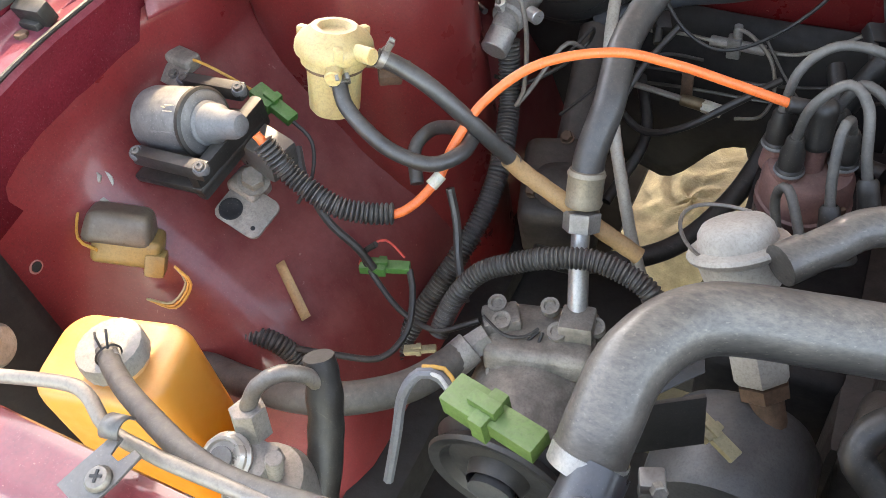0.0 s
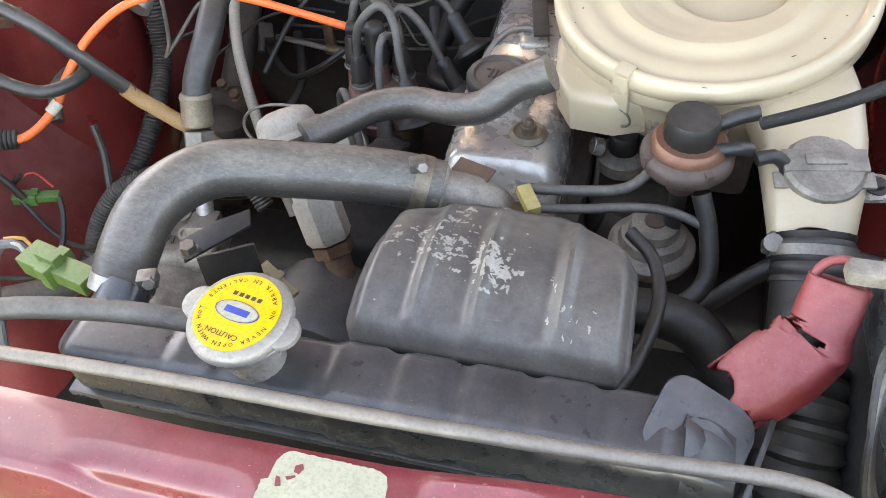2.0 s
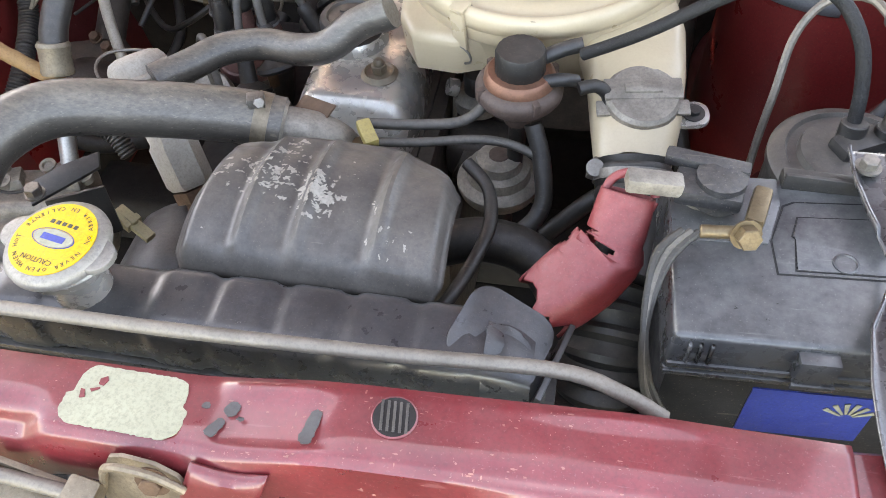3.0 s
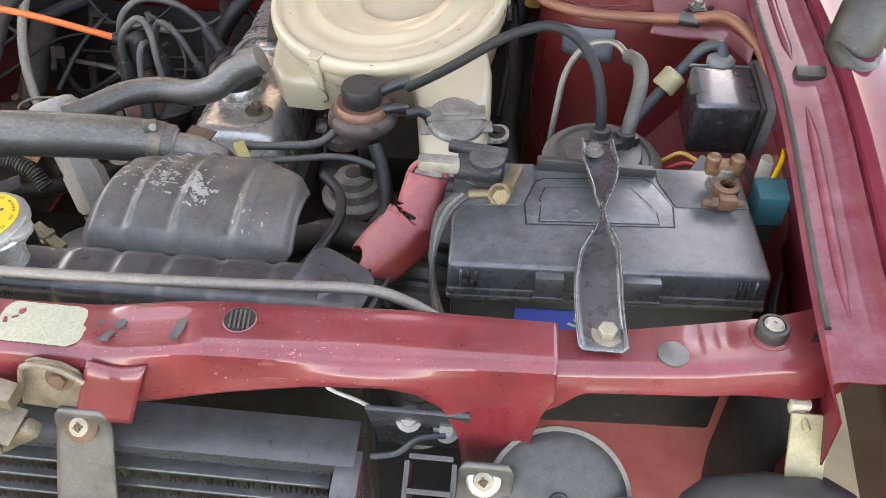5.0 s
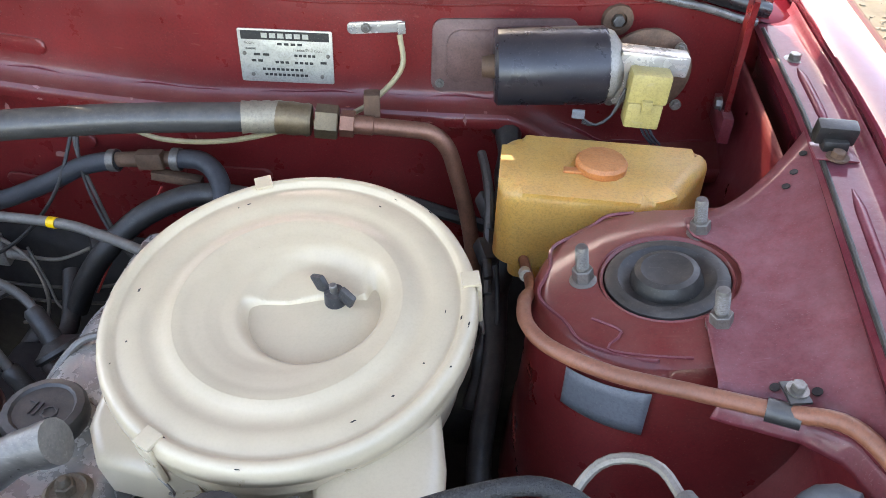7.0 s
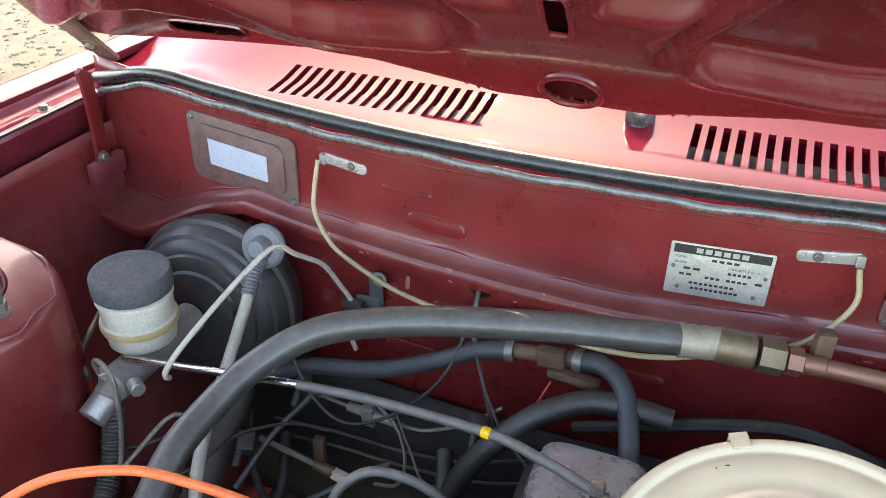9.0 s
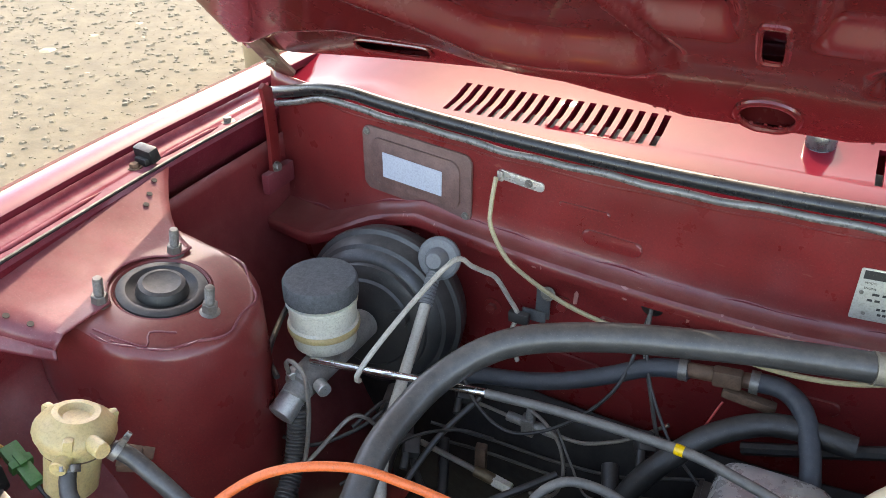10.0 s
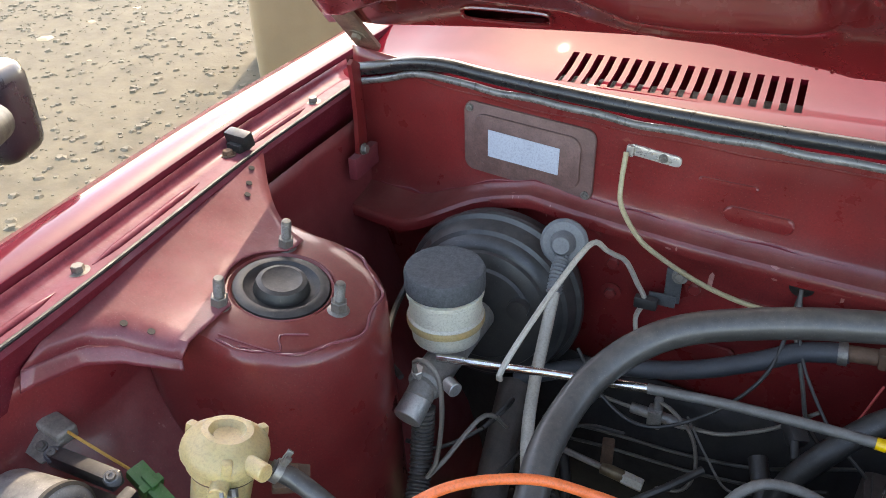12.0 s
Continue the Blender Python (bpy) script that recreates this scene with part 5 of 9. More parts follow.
# holes in the left inner wall, peeling seams on the towers, brown tape
for y, z, r in ((-0.338, 0.775, 0.006), (-0.418, 0.681, 0.006), (-0.30, 0.772, 0.0035), (-0.19, 0.79, 0.003), (-0.285, 0.712, 0.004)):
    hl_ = part("panel_hole", lathe([(0, 0), (r * 0.8, 0), (r * 0.8, 0.001), (0, 0.0012)], M(-0.6450, y, z, 0, 90), 16), DARK, body)
    part("bare_rim", lathe([(r * 0.72, 0), (r * 0.95, 0.0012), (r * 1.15, 0.0006), (r * 1.15, 0)], M(-0.6452, y, z, 0, 90), 16), CHIP, hl_, "bare rim of the hole")
for side in (-1, 1):
    seam = [(side * (0.525 + 0.090 * math.cos(a) + 0.004 * math.sin(9 * a)), 0.088 * math.sin(a), 0.7875 + 0.172 * 0.090 * math.cos(a) + 0.001 * math.sin(7 * a)) for a in np.linspace(1.75, 4.6, 22)]
    part("seam_sealer", tube(seam, 0.0016, 6), PAINT_WORN, body)
    part("seam_sealer", tube([(side * x, y, z) for x, y, z in ((0.470, -0.045, 0.7805), (0.490, -0.060, 0.784), (0.480, -0.075, 0.781), (0.505, -0.082, 0.785), (0.535, -0.086, 0.791))], 0.0011, 6), PAINT_WORN, body)
masking = link("tape_strip", surface(lambda u, v: Vector((-0.525 + 0.038 * u + 0.007 * v, -0.279 - 0.029 * u + 0.007 * v, 0.5745 - 0.0385 * u + 0.0035 * v)), 8, 2), MASK, solid=0.0006)
tagged(masking, "strip of brown tape stuck on the wheelhouse", "tape")
graytape = link("tape_patch", surface(lambda u, v: Vector((0.525 + 0.1012 * math.cos(radians(226 + 36 * u)), 0.1012 * math.sin(radians(226 + 36 * u)), 0.757 + 0.010 * u - 0.036 * v - 0.006 * u * v)), 12, 4), TAPE, solid=0.0006)
tagged(graytape, "patch of grey tape on the strut tower", "tape")

# ---------------------------------------------------------------- left side: coil, switch, bottle, drier, filter
coil = thing("ignition_coil", (-0.57, -0.27, 0.68), "dusty grey ignition coil clamped in a black frame on a bracket", "ignition coil")
CA, CB = Vector((-0.612, -0.266, 0.730)), Vector((-0.541, -0.266, 0.741))
f = along(CA, CB)
part("case", lathe([(0, 0), (0.024, 0), (0.0285, 0.003), (0.030, 0.008), (0.030, 0.054), (0.0285, 0.058), (0.0285, 0.060), (0.0295, 0.061), (0.0295, 0.064), (0.027, 0.066), (0, 0.067)], f, 36), CANGREY, coil, "dusty grey coil case")
part("rim", lathe([(0.0292, 0.0585), (0.0312, 0.060), (0.0312, 0.064), (0.0285, 0.0655)], f, 36), RUBBER, coil, "black rim")
part("tower", lathe([(0, 0.062), (0.0195, 0.062), (0.0195, 0.068), (0.0175, 0.070), (0.0170, 0.080), (0.0130, 0.085), (0.0120, 0.100), (0.0090, 0.106), (0.006, 0.107), (0, 0.107)], f, 26), GREYPL, coil, "dusty grey rubber tower")
part("mark_bar", joined(box(0.009, 0.0006, 0.0016, M(-0.566, -0.2790, 0.7652, 32, 0, 8), 0), box(0.009, 0.0006, 0.0016, M(-0.566, -0.2838, 0.7625, 32, 0, 8), 0), box(0.0016, 0.0006, 0.006, M(-0.571, -0.2815, 0.7638, 32, 0, 8), 0)), WHITEPL, coil, "pale moulded mark")
for a, b in (((-0.619, -0.214, 0.732), (-0.543, -0.217, 0.737)), ((-0.603, -0.306, 0.724), (-0.520, -0.308, 0.728))):
    a, b = Vector(a), Vector(b)
    bar = part("frame_bar", box(0.013, 0.014, (b - a).length, along(a, b) @ M(0, 0, (b - a).length / 2), 0.0025), PLASTIC, coil, "black frame bar")
    for e in (a.lerp(b, 0.04), a.lerp(b, 0.93)):
        part("end_lug", lathe([(0.0066, -0.004), (0.0070, 0.005), (0.0055, 0.0075), (0, 0.0075)], along(e, e + Vector((0.30, -0.30, 0.9))), 20), GREYPL, bar)
        part("frame_screw", lathe([(0.0042, 0.006), (0.0042, 0.009), (0.0034, 0.0105), (0.0016, 0.0105), (0.0014, 0.009), (0, 0.009)], along(e, e + Vector((0.30, -0.30, 0.9))), 14), STEEL, bar)
part("end_plate", box(0.012, 0.100, 0.034, M(-0.536, -0.262, 0.712, 6, 8, -2), 0.004), RUBBER, coil, "black end plate")
part("back_plate", box(0.085, 0.100, 0.008, M(-0.572, -0.262, 0.703, 4, -6, -2), 0.003), RUBBER, coil)
part("igniter", box(0.046, 0.034, 0.030, M(-0.520, -0.238, 0.690, 0, 10, -12), 0.005), SHIELD, coil, "black igniter block")
part("bracket", joined(prism(rounded(0.050, 0.042, 0.008), 0.003, M(-0.528, -0.280, 0.652, 14, 20, -6), 0.001), box(0.034, 0.028, 0.018, M(-0.538, -0.258, 0.660, 10, 20, -8), 0.006, 3)), ALUDARK, coil, "grey bolted bracket")
BRK = M(-0.528, -0.280, 0.652, 14, 20, -6)
part("bracket_hole", lathe([(0.0075, 0), (0.0105, 0.0004), (0.0112, 0.0018), (0.0095, 0.0022), (0.0075, 0.0014), (0, 0.0012)], BRK @ M(-0.012, -0.008, 0.0024), 20), GROOVE, coil)
part("bracket_hole", lathe([(0.0022, 0), (0.0022, 0.0006), (0, 0.0006)], BRK @ M(0.016, -0.012, 0.003), 10), GROOVE, coil)
part("bracket_bolt", bolt((-0.530, -0.258, 0.668), (0.35, -0.2, 0.9), 0.019, 0.011, 0.015), ALUDARK, coil, "large hexagon bolt")
cond = thing("suppressor", (-0.63, -0.20, 0.735), "small dusty tan-grey suppressor screwed on the coil frame", "suppressor")
part("shell", box(0.040, 0.020, 0.015, M(-0.633, -0.195, 0.742, 0, 6, -8), 0.004, 3), ALUDARK, cond)
part("foot", prism(rounded(0.026, 0.026, 0.004), 0.002, M(-0.628, -0.211, 0.737, 22, 8, -8), 0.0006), ALUDARK, cond)
part("foot_screw", bolt((-0.627, -0.214, 0.7385), (0.2, -0.4, 0.9), 0.006, 0.003, 0.005), STEEL, cond)
part("lead", tube([(-0.614, -0.197, 0.745), (-0.598, -0.199, 0.744), (-0.578, -0.196, 0.732), (-0.560, -0.190, 0.715)], 0.0014, 6), YWIRE, cond)


def connector(name, a, b, w, h, material, label):
    """A two-part wire plug between a and b."""
    c = thing(name, a, label, "connector", "wire plugs")
    a, b = Vector(a), Vector(b)
    d = (b - a)
    n = d.length
    m = along(a, b)
    part("socket", box(w, h, n * 0.5, m @ M(0, 0, n * 0.26), 0.0016), material, c)
    part("plug", box(w * 0.78, h * 0.78, n * 0.5, m @ M(0, 0, n * 0.74), 0.0012), material, c)
    part("collar", box(w * 1.2, h * 1.15, n * 0.16, m @ M(0, 0, n * 0.45), 0.0012), material, c)
    part("latch", box(w * 0.4, h * 0.5, n * 0.3, m @ M(0, h * 0.6, n * 0.42), 0.001), material, c)
    return c


connector("wire_plug", (-0.562, -0.186, 0.713), (-0.517, -0.196, 0.694), 0.017, 0.012, GREEN2, "green plastic wire plug beside the ignition coil")
connector("wire_plug", (-0.447, -0.247, 0.569), (-0.400, -0.230, 0.564), 0.015, 0.010, GREEN2, "green plastic wire plug hanging from loose wires")
connector("wire_plug", (-0.617, -0.340, 0.552), (-0.568, -0.346, 0.549), 0.014, 0.010, GREEN2, "dusty green wire plug low by the bottle")
connector("wire_plug", (-0.249, -0.411, 0.698), (-0.178, -0.430, 0.703), 0.024, 0.018, GREEN, "large pale green wire plug over the pulley")
connector("wire_plug", (-0.400, -0.275, 0.485), (-0.368, -0.262, 0.487), 0.010, 0.007, TAN, "tan wire plug among the lower wires")
connector("wire_plug", (-0.110, -0.318, 0.61), (-0.072, -0.336, 0.597), 0.014, 0.009, TAN, "tan wire plug above the alternator")

group_at(0.004, 0.012, 0.016)
sw = thing("pressure_switch", (-0.60, -0.36, 0.64), "smoky grey and yellowed plastic switch on a bracket arm", "switch")
part("bracket", joined(lathe([(0.0045, 0), (0.0105, 0), (0.0115, 0.002), (0.0105, 0.005), (0.0045, 0.005), (0.0045, 0)], M(-0.636, -0.344, 0.690, 30, 50, 0), 20), tube([(-0.634, -0.350, 0.686), (-0.628, -0.356, 0.678), (-0.620, -0.360, 0.672), (-0.610, -0.360, 0.670)], 0.0062, 10)), ALUDARK, sw, "dusty bracket arm with an eye")
part("cover", box(0.062, 0.042, 0.030, M(-0.606, -0.366, 0.668, -25, 22, 28), 0.010, 4, 0.84), SMOKY, sw, "smoky grey cover")
part("housing", box(0.058, 0.040, 0.026, M(-0.602, -0.372, 0.648, -25, 22, 28), 0.007, 3), SWITCHYEL, sw, "yellowed housing")
part("outlet", box(0.018, 0.020, 0.022, M(-0.575, -0.374, 0.636, -25, 22, 28), 0.004), SWITCHYEL, sw)
part("wire", tube([(-0.636, -0.352, 0.698), (-0.640, -0.372, 0.685), (-0.628, -0.395, 0.672), (-0.605, -0.398, 0.668)], 0.0014, 6), YWIRE, sw)
for k in range(3):
    part("wire", tube([(-0.562, -0.368, 0.630), (-0.552 + 0.003 * k, -0.372, 0.616), (-0.562, -0.388, 0.602 - 0.004 * k), (-0.590, -0.392, 0.600)], 0.0013, 6), YWIRE if k else TAN, sw)
part("arm_bolt", bolt((-0.637, -0.345, 0.695), (0.5, -0.5, 0.7), 0.010, 0.005, 0.008), ALUDARK, sw)

group_at(-0.011, 0, -0.013)
bot = thing("overflow_bottle", (-0.495, -0.485, 0.50), "translucent white bottle, half full of amber fluid", "bottle")


def bottle_shell():
    m = M(-0.482, -0.476, 0, 0, 0, 14)
    rings = ((0.50, 0.98), (0.66, 1.0), (0.700, 1.0), (0.7065, 0.985), (0.7115, 0.955), (0.7145, 0.905), (0.7155, 0.82))
    bm = bmesh.new()
    loops = []
    for z, k in rings:
        r = 0.020
        loops.append([bm.verts.new(m @ Vector((x, y, z + (0.003 * (x < 0.0) if z > 0.70 else 0)))) for x, y in rounded(0.106 - 0.106 * (1 - k) * 0.9, 0.076 - 0.106 * (1 - k) * 0.9, r, 7)])
    for p, q in zip(loops, loops[1:]):
        for i in range(len(p)):
            j = (i + 1) % len(p)
            bm.faces.new((p[i], p[j], q[j], q[i]))
    bm.faces.new(loops[-1])
    bm.faces.new(loops[0][::-1])
    return bm


part("shell", bottle_shell(), FLUIDTANK, bot, "cloudy white shell, amber fluid showing through", sharp=60)
part("neck", lathe([(0.021, 0.712), (0.020, 0.730), (0, 0.730)], M(-0.470, -0.477, 0), 24), FLUIDTANK, bot)
CAPM = M(-0.470, -0.477, 0, 0, 0, 0)
part("bottle_cap", lathe([(0.022, 0.722), (0.0245, 0.7235), (0.0248, 0.735), (0.0235, 0.7385), (0.020, 0.7398), (0, 0.7402)], CAPM, 40, lambda a: 1 + 0.010 * math.cos(20 * a)), CAPPALE, bot, "pale grey screw cap")
part("cap_outlet", joined(tube([(-0.479, -0.474, 0.7405), (-0.470, -0.478, 0.7435), (-0.460, -0.483, 0.7445), (-0.452, -0.487, 0.7445)], 0.0048, 12), box(0.016, 0.006, 0.004, M(-0.474, -0.476, 0.741, 0, 0, -26), 0.001)), CAPPALE, bot, "moulded outlet")
part("spring_clip", joined(lathe([(0.0084, 0), (0.0096, 0.0008), (0.0084, 0.0016)], along((-0.458, -0.486, 0.7445), (-0.445, -0.492, 0.7445)), 20), tube([(-0.459, -0.487, 0.752), (-0.463, -0.484, 0.759), (-0.466, -0.481, 0.760)], 0.0009, 6), tube([(-0.455, -0.485, 0.752), (-0.456, -0.480, 0.760), (-0.458, -0.477, 0.762)], 0.0009, 6)), RUBBER, bot, "dark wire clip")

pf = thing("pipe_fitting", (-0.575, -0.508, 0.70), "dusty tan capped pipe fitting beside the bottle", "pipe fitting")
part("body", lathe([(0, 0), (0.013, 0), (0.0145, 0.003), (0.0145, 0.030), (0.017, 0.033), (0.017, 0.046), (0.014, 0.050), (0, 0.051)], along((-0.612, -0.515, 0.716), (-0.56, -0.500, 0.724)), 26), ALUDARK, pf, "tan fitting")
part("nut", hexa(0.030, 0.012, along((-0.596, -0.510, 0.7185), (-0.56, -0.500, 0.724))), ALU, pf)
drier = thing("receiver_drier", (-0.335, -0.51, 0.55), "aluminium receiver drier with a sight glass and fittings", "receiver drier")
part("can", lathe([(0, 0.55), (0.030, 0.55), (0.032, 0.556), (0.032, 0.685), (0.027, 0.698), (0.012, 0.702), (0, 0.702)], M(-0.330, -0.508, 0), 32), ALU, drier)
part("head", box(0.036, 0.032, 0.02, M(-0.340, -0.505, 0.706), 0.004), ALU, drier)
ring = part("sight_glass", lathe([(0, 0), (0.017, 0), (0.0175, 0.003), (0.0155, 0.005), (0.0155, 0.008), (0.0135, 0.0105), (0.0115, 0.0105), (0.0105, 0.008), (0, 0.008)], along((-0.349, -0.510, 0.716), (-0.343, -0.545, 0.80)), 24), ALU_BRIGHT, drier, "round sight glass ring")
part("glass_disc", lathe([(0, 0), (0.0075, 0), (0.0075, 0.002), (0, 0.0025)], along((-0.3482, -0.5137, 0.7245), (-0.342, -0.549, 0.81)), 20), TAPE, ring)
part("pipe_nut", hexa(0.022, 0.022, along((-0.346, -0.487, 0.712), (-0.350, -0.478, 0.74))), ALU, drier, "hexagon pipe nut")
part("valve_stub", rod((-0.322, -0.503, 0.702), (-0.318, -0.500, 0.722), 0.006), ALU, drier)
hose("drier_pipe", "thin bent dusty metal pipe from the drier", [(-0.349, -0.480, 0.732), (-0.342, -0.470, 0.747), (-0.330, -0.459, 0.752), (-0.320, -0.448, 0.738), (-0.317, -0.443, 0.715)], 0.0056, STEEL_PIPE, "pipe")
hose("insulated_hose", "cracked black foam-covered hose", [(-0.322, -0.432, 0.738), (-0.318, -0.440, 0.722), (-0.313, -0.455, 0.700), (-0.309, -0.475, 0.675), (-0.308, -0.495, 0.650), (-0.308, -0.51, 0.620)], 0.0125, RUBBER, sides=18, rr=lambda s: 0.85 + 0.15 * min(1, s * 6) + 0.025 * math.sin(37 * s) + 0.02 * math.sin(91 * s))
group_at()
hose("overflow_hose", "grey rubber overflow hose from bottle to radiator neck", [(-0.474, -0.483, 0.731), (-0.461, -0.492, 0.731), (-0.431, -0.506, 0.739), (-0.395, -0.519, 0.749), (-0.347, -0.534, 0.762), (-0.307, -0.540, 0.769), (-0.258, -0.537, 0.772), (-0.217, -0.531, 0.773), (-0.164, -0.508, 0.774), (-0.100, -0.493, 0.769), (-0.053, -0.484, 0.759), (-0.038, -0.483, 0.755)], 0.0074, HOSE, sides=16)

group_at(0.004, -0.012, 0.009)
fil = thing("fuel_filter", (-0.455, -0.185, 0.71), "yellowed translucent fuel filter clamped to the tower", "fuel filter")
FT, FB = Vector((-0.456, -0.172, 0.780)), Vector((-0.463, -0.190, 0.715))
fm = along(FB, FT)
part("bowl", lathe([(0, 0), (0.019, 0), (0.022, 0.004), (0.024, 0.050), (0.024, 0.052)], fm, 32), CREAM, fil, "translucent bowl")
part("head", lathe([(0.024, 0.044), (0.028, 0.045), (0.0285, 0.052), (0.0325, 0.054), (0.0335, 0.058), (0.0325, 0.064), (0.029, 0.069), (0.024, 0.072), (0.019, 0.0765), (0.014, 0.0765), (0.010, 0.072), (0, 0.071)], fm, 36, lambda a: 1 + 0.012 * math.sin(3 * a) + 0.008 * math.sin(7 * a)), CREAM, fil, "yellowed head")
for a in (0.4, 2.6, 4.7):
    part("lug", box(0.010, 0.008, 0.012, fm @ M(0.030 * math.cos(a), 0.030 * math.sin(a), 0.064, 0, 0, math.degrees(a)), 0.002), CREAM, fil)
part("outlet", rod(fm @ Vector((0.014, -0.018, 0.058)), (-0.437, -0.212, 0.768), 0.007), CREAM, fil)
part("outlet", rod(fm @ Vector((0.020, 0.004, 0.058)), (-0.412, -0.186, 0.776), 0.007), CREAM, fil)
part("clamp_band", joined(lathe([(0.0245, 0.041), (0.0252, 0.041), (0.0252, 0.045), (0.0245, 0.045)], fm, 32), box(0.05, 0.012, 0.002, M(-0.425, -0.158, 0.748, 10, 20, 35), 0.0006), box(0.02, 0.02, 0.012, M(-0.418, -0.16, 0.742, 20, 10, 35), 0.002)), RUST, fil, "rusty mounting clamp")
group_at()
hose("fuel_hose", "grey fuel hose looping below the filter", [(-0.436, -0.213, 0.766), (-0.428, -0.224, 0.755), (-0.411, -0.230, 0.738), (-0.388, -0.230, 0.718), (-0.358, -0.222, 0.704), (-0.341, -0.198, 0.700), (-0.347, -0.165, 0.692), (-0.375, -0.140, 0.672), (-0.410, -0.130, 0.655), (-0.424, -0.146, 0.640), (-0.412, -0.172, 0.620)], 0.0068, HOSE_DARK, sides=14)
hose("fuel_hose", "grey fuel hose running back from the filter", [(-0.413, -0.186, 0.776), (-0.400, -0.181, 0.768), (-0.371, -0.180, 0.75), (-0.338, -0.172, 0.708), (-0.312, -0.158, 0.662)], 0.0075, HOSE_DARK, sides=14)
hose("hose_sleeve", "brown wrapped sleeve on the fuel hose", [(-0.316, -0.161, 0.668), (-0.305, -0.156, 0.650), (-0.272, -0.152, 0.622), (-0.238, -0.150, 0.594), (-0.200, -0.147, 0.565)], 0.0085, MASK, sides=14, rib=0.06, pitch=0.02)
for p, q in (((-0.437, -0.211, 0.769), (-0.433, -0.217, 0.762)), ((-0.411, -0.186, 0.777), (-0.405, -0.184, 0.772))):
    cl = thing("spring_clamp", p, "zinc spring hose clamp", "hose clamp", "hose clamps")
    part("band", lathe([(0.0078, 0), (0.0092, 0), (0.0092, 0.006), (0.0078, 0.006)], along(p, q), 20), STEEL, cl)
    part("tang", box(0.003, 0.012, 0.005, along(p, q) @ M(0, 0.012, 0.003), 0.0006), STEEL, cl)
    part("tang", box(0.003, 0.012, 0.005, along(p, q) @ M(0.006, 0.011, 0.003, 0, 0, -25), 0.0006), STEEL, cl)

hose("ribbed_conduit", "ribbed black conduit over the ignition lead", [(-0.487, -0.269, 0.735), (-0.466, -0.271, 0.705), (-0.431, -0.272, 0.682), (-0.405, -0.263, 0.671), (-0.384, -0.253, 0.667)], 0.0102, CONDUIT, "conduit", rib=0.30, pitch=0.0042)
hose("lead_tag", "white plastic tag on the ignition lead", [(-0.362, -0.222, 0.678), (-0.356, -0.212, 0.684)], 0.0058, WHITEPL, "tag")
hose("ribbed_conduit", "ribbed black wiring conduit beside the tower", [(-0.405, 0.045, 0.640), (-0.402, 0.03, 0.600), (-0.395, 0.005, 0.57), (-0.384, -0.05, 0.545), (-0.386, -0.10, 0.517), (-0.400, -0.145, 0.487), (-0.425, -0.19, 0.445), (-0.45, -0.24, 0.40)], 0.0125, CONDUIT, "conduit", rib=0.2, pitch=0.0045)
hose("ribbed_conduit", "ribbed grey conduit arching over the compressor", [(-0.362, -0.262, 0.515), (-0.352, -0.240, 0.545), (-0.330, -0.222, 0.573), (-0.300, -0.212, 0.588), (-0.262, -0.203, 0.600), (-0.222, -0.196, 0.602), (-0.180, -0.200, 0.590), (-0.160, -0.21, 0.57)], 0.0105, CONDUIT, "conduit", rib=0.2, pitch=0.004)
hose("ribbed_conduit", "ribbed black conduit low on the wheelhouse", [(-0.588, -0.357, 0.545), (-0.548, -0.348, 0.548), (-0.502, -0.340, 0.540), (-0.478, -0.338, 0.515), (-0.462, -0.345, 0.49)], 0.0105, CONDUIT, "conduit", rib=0.2, pitch=0.0042)
hose("suction_hose", "grey air conditioning hose low along the wheelhouse", [(-0.60, -0.39, 0.52), (-0.56, -0.385, 0.53), (-0.49, -0.392, 0.545), (-0.43, -0.392, 0.558), (-0.385, -0.378, 0.560), (-0.350, -0.345, 0.548), (-0.333, -0.308, 0.535), (-0.325, -0.286, 0.53)], 0.0150, HOSE, sides=18)
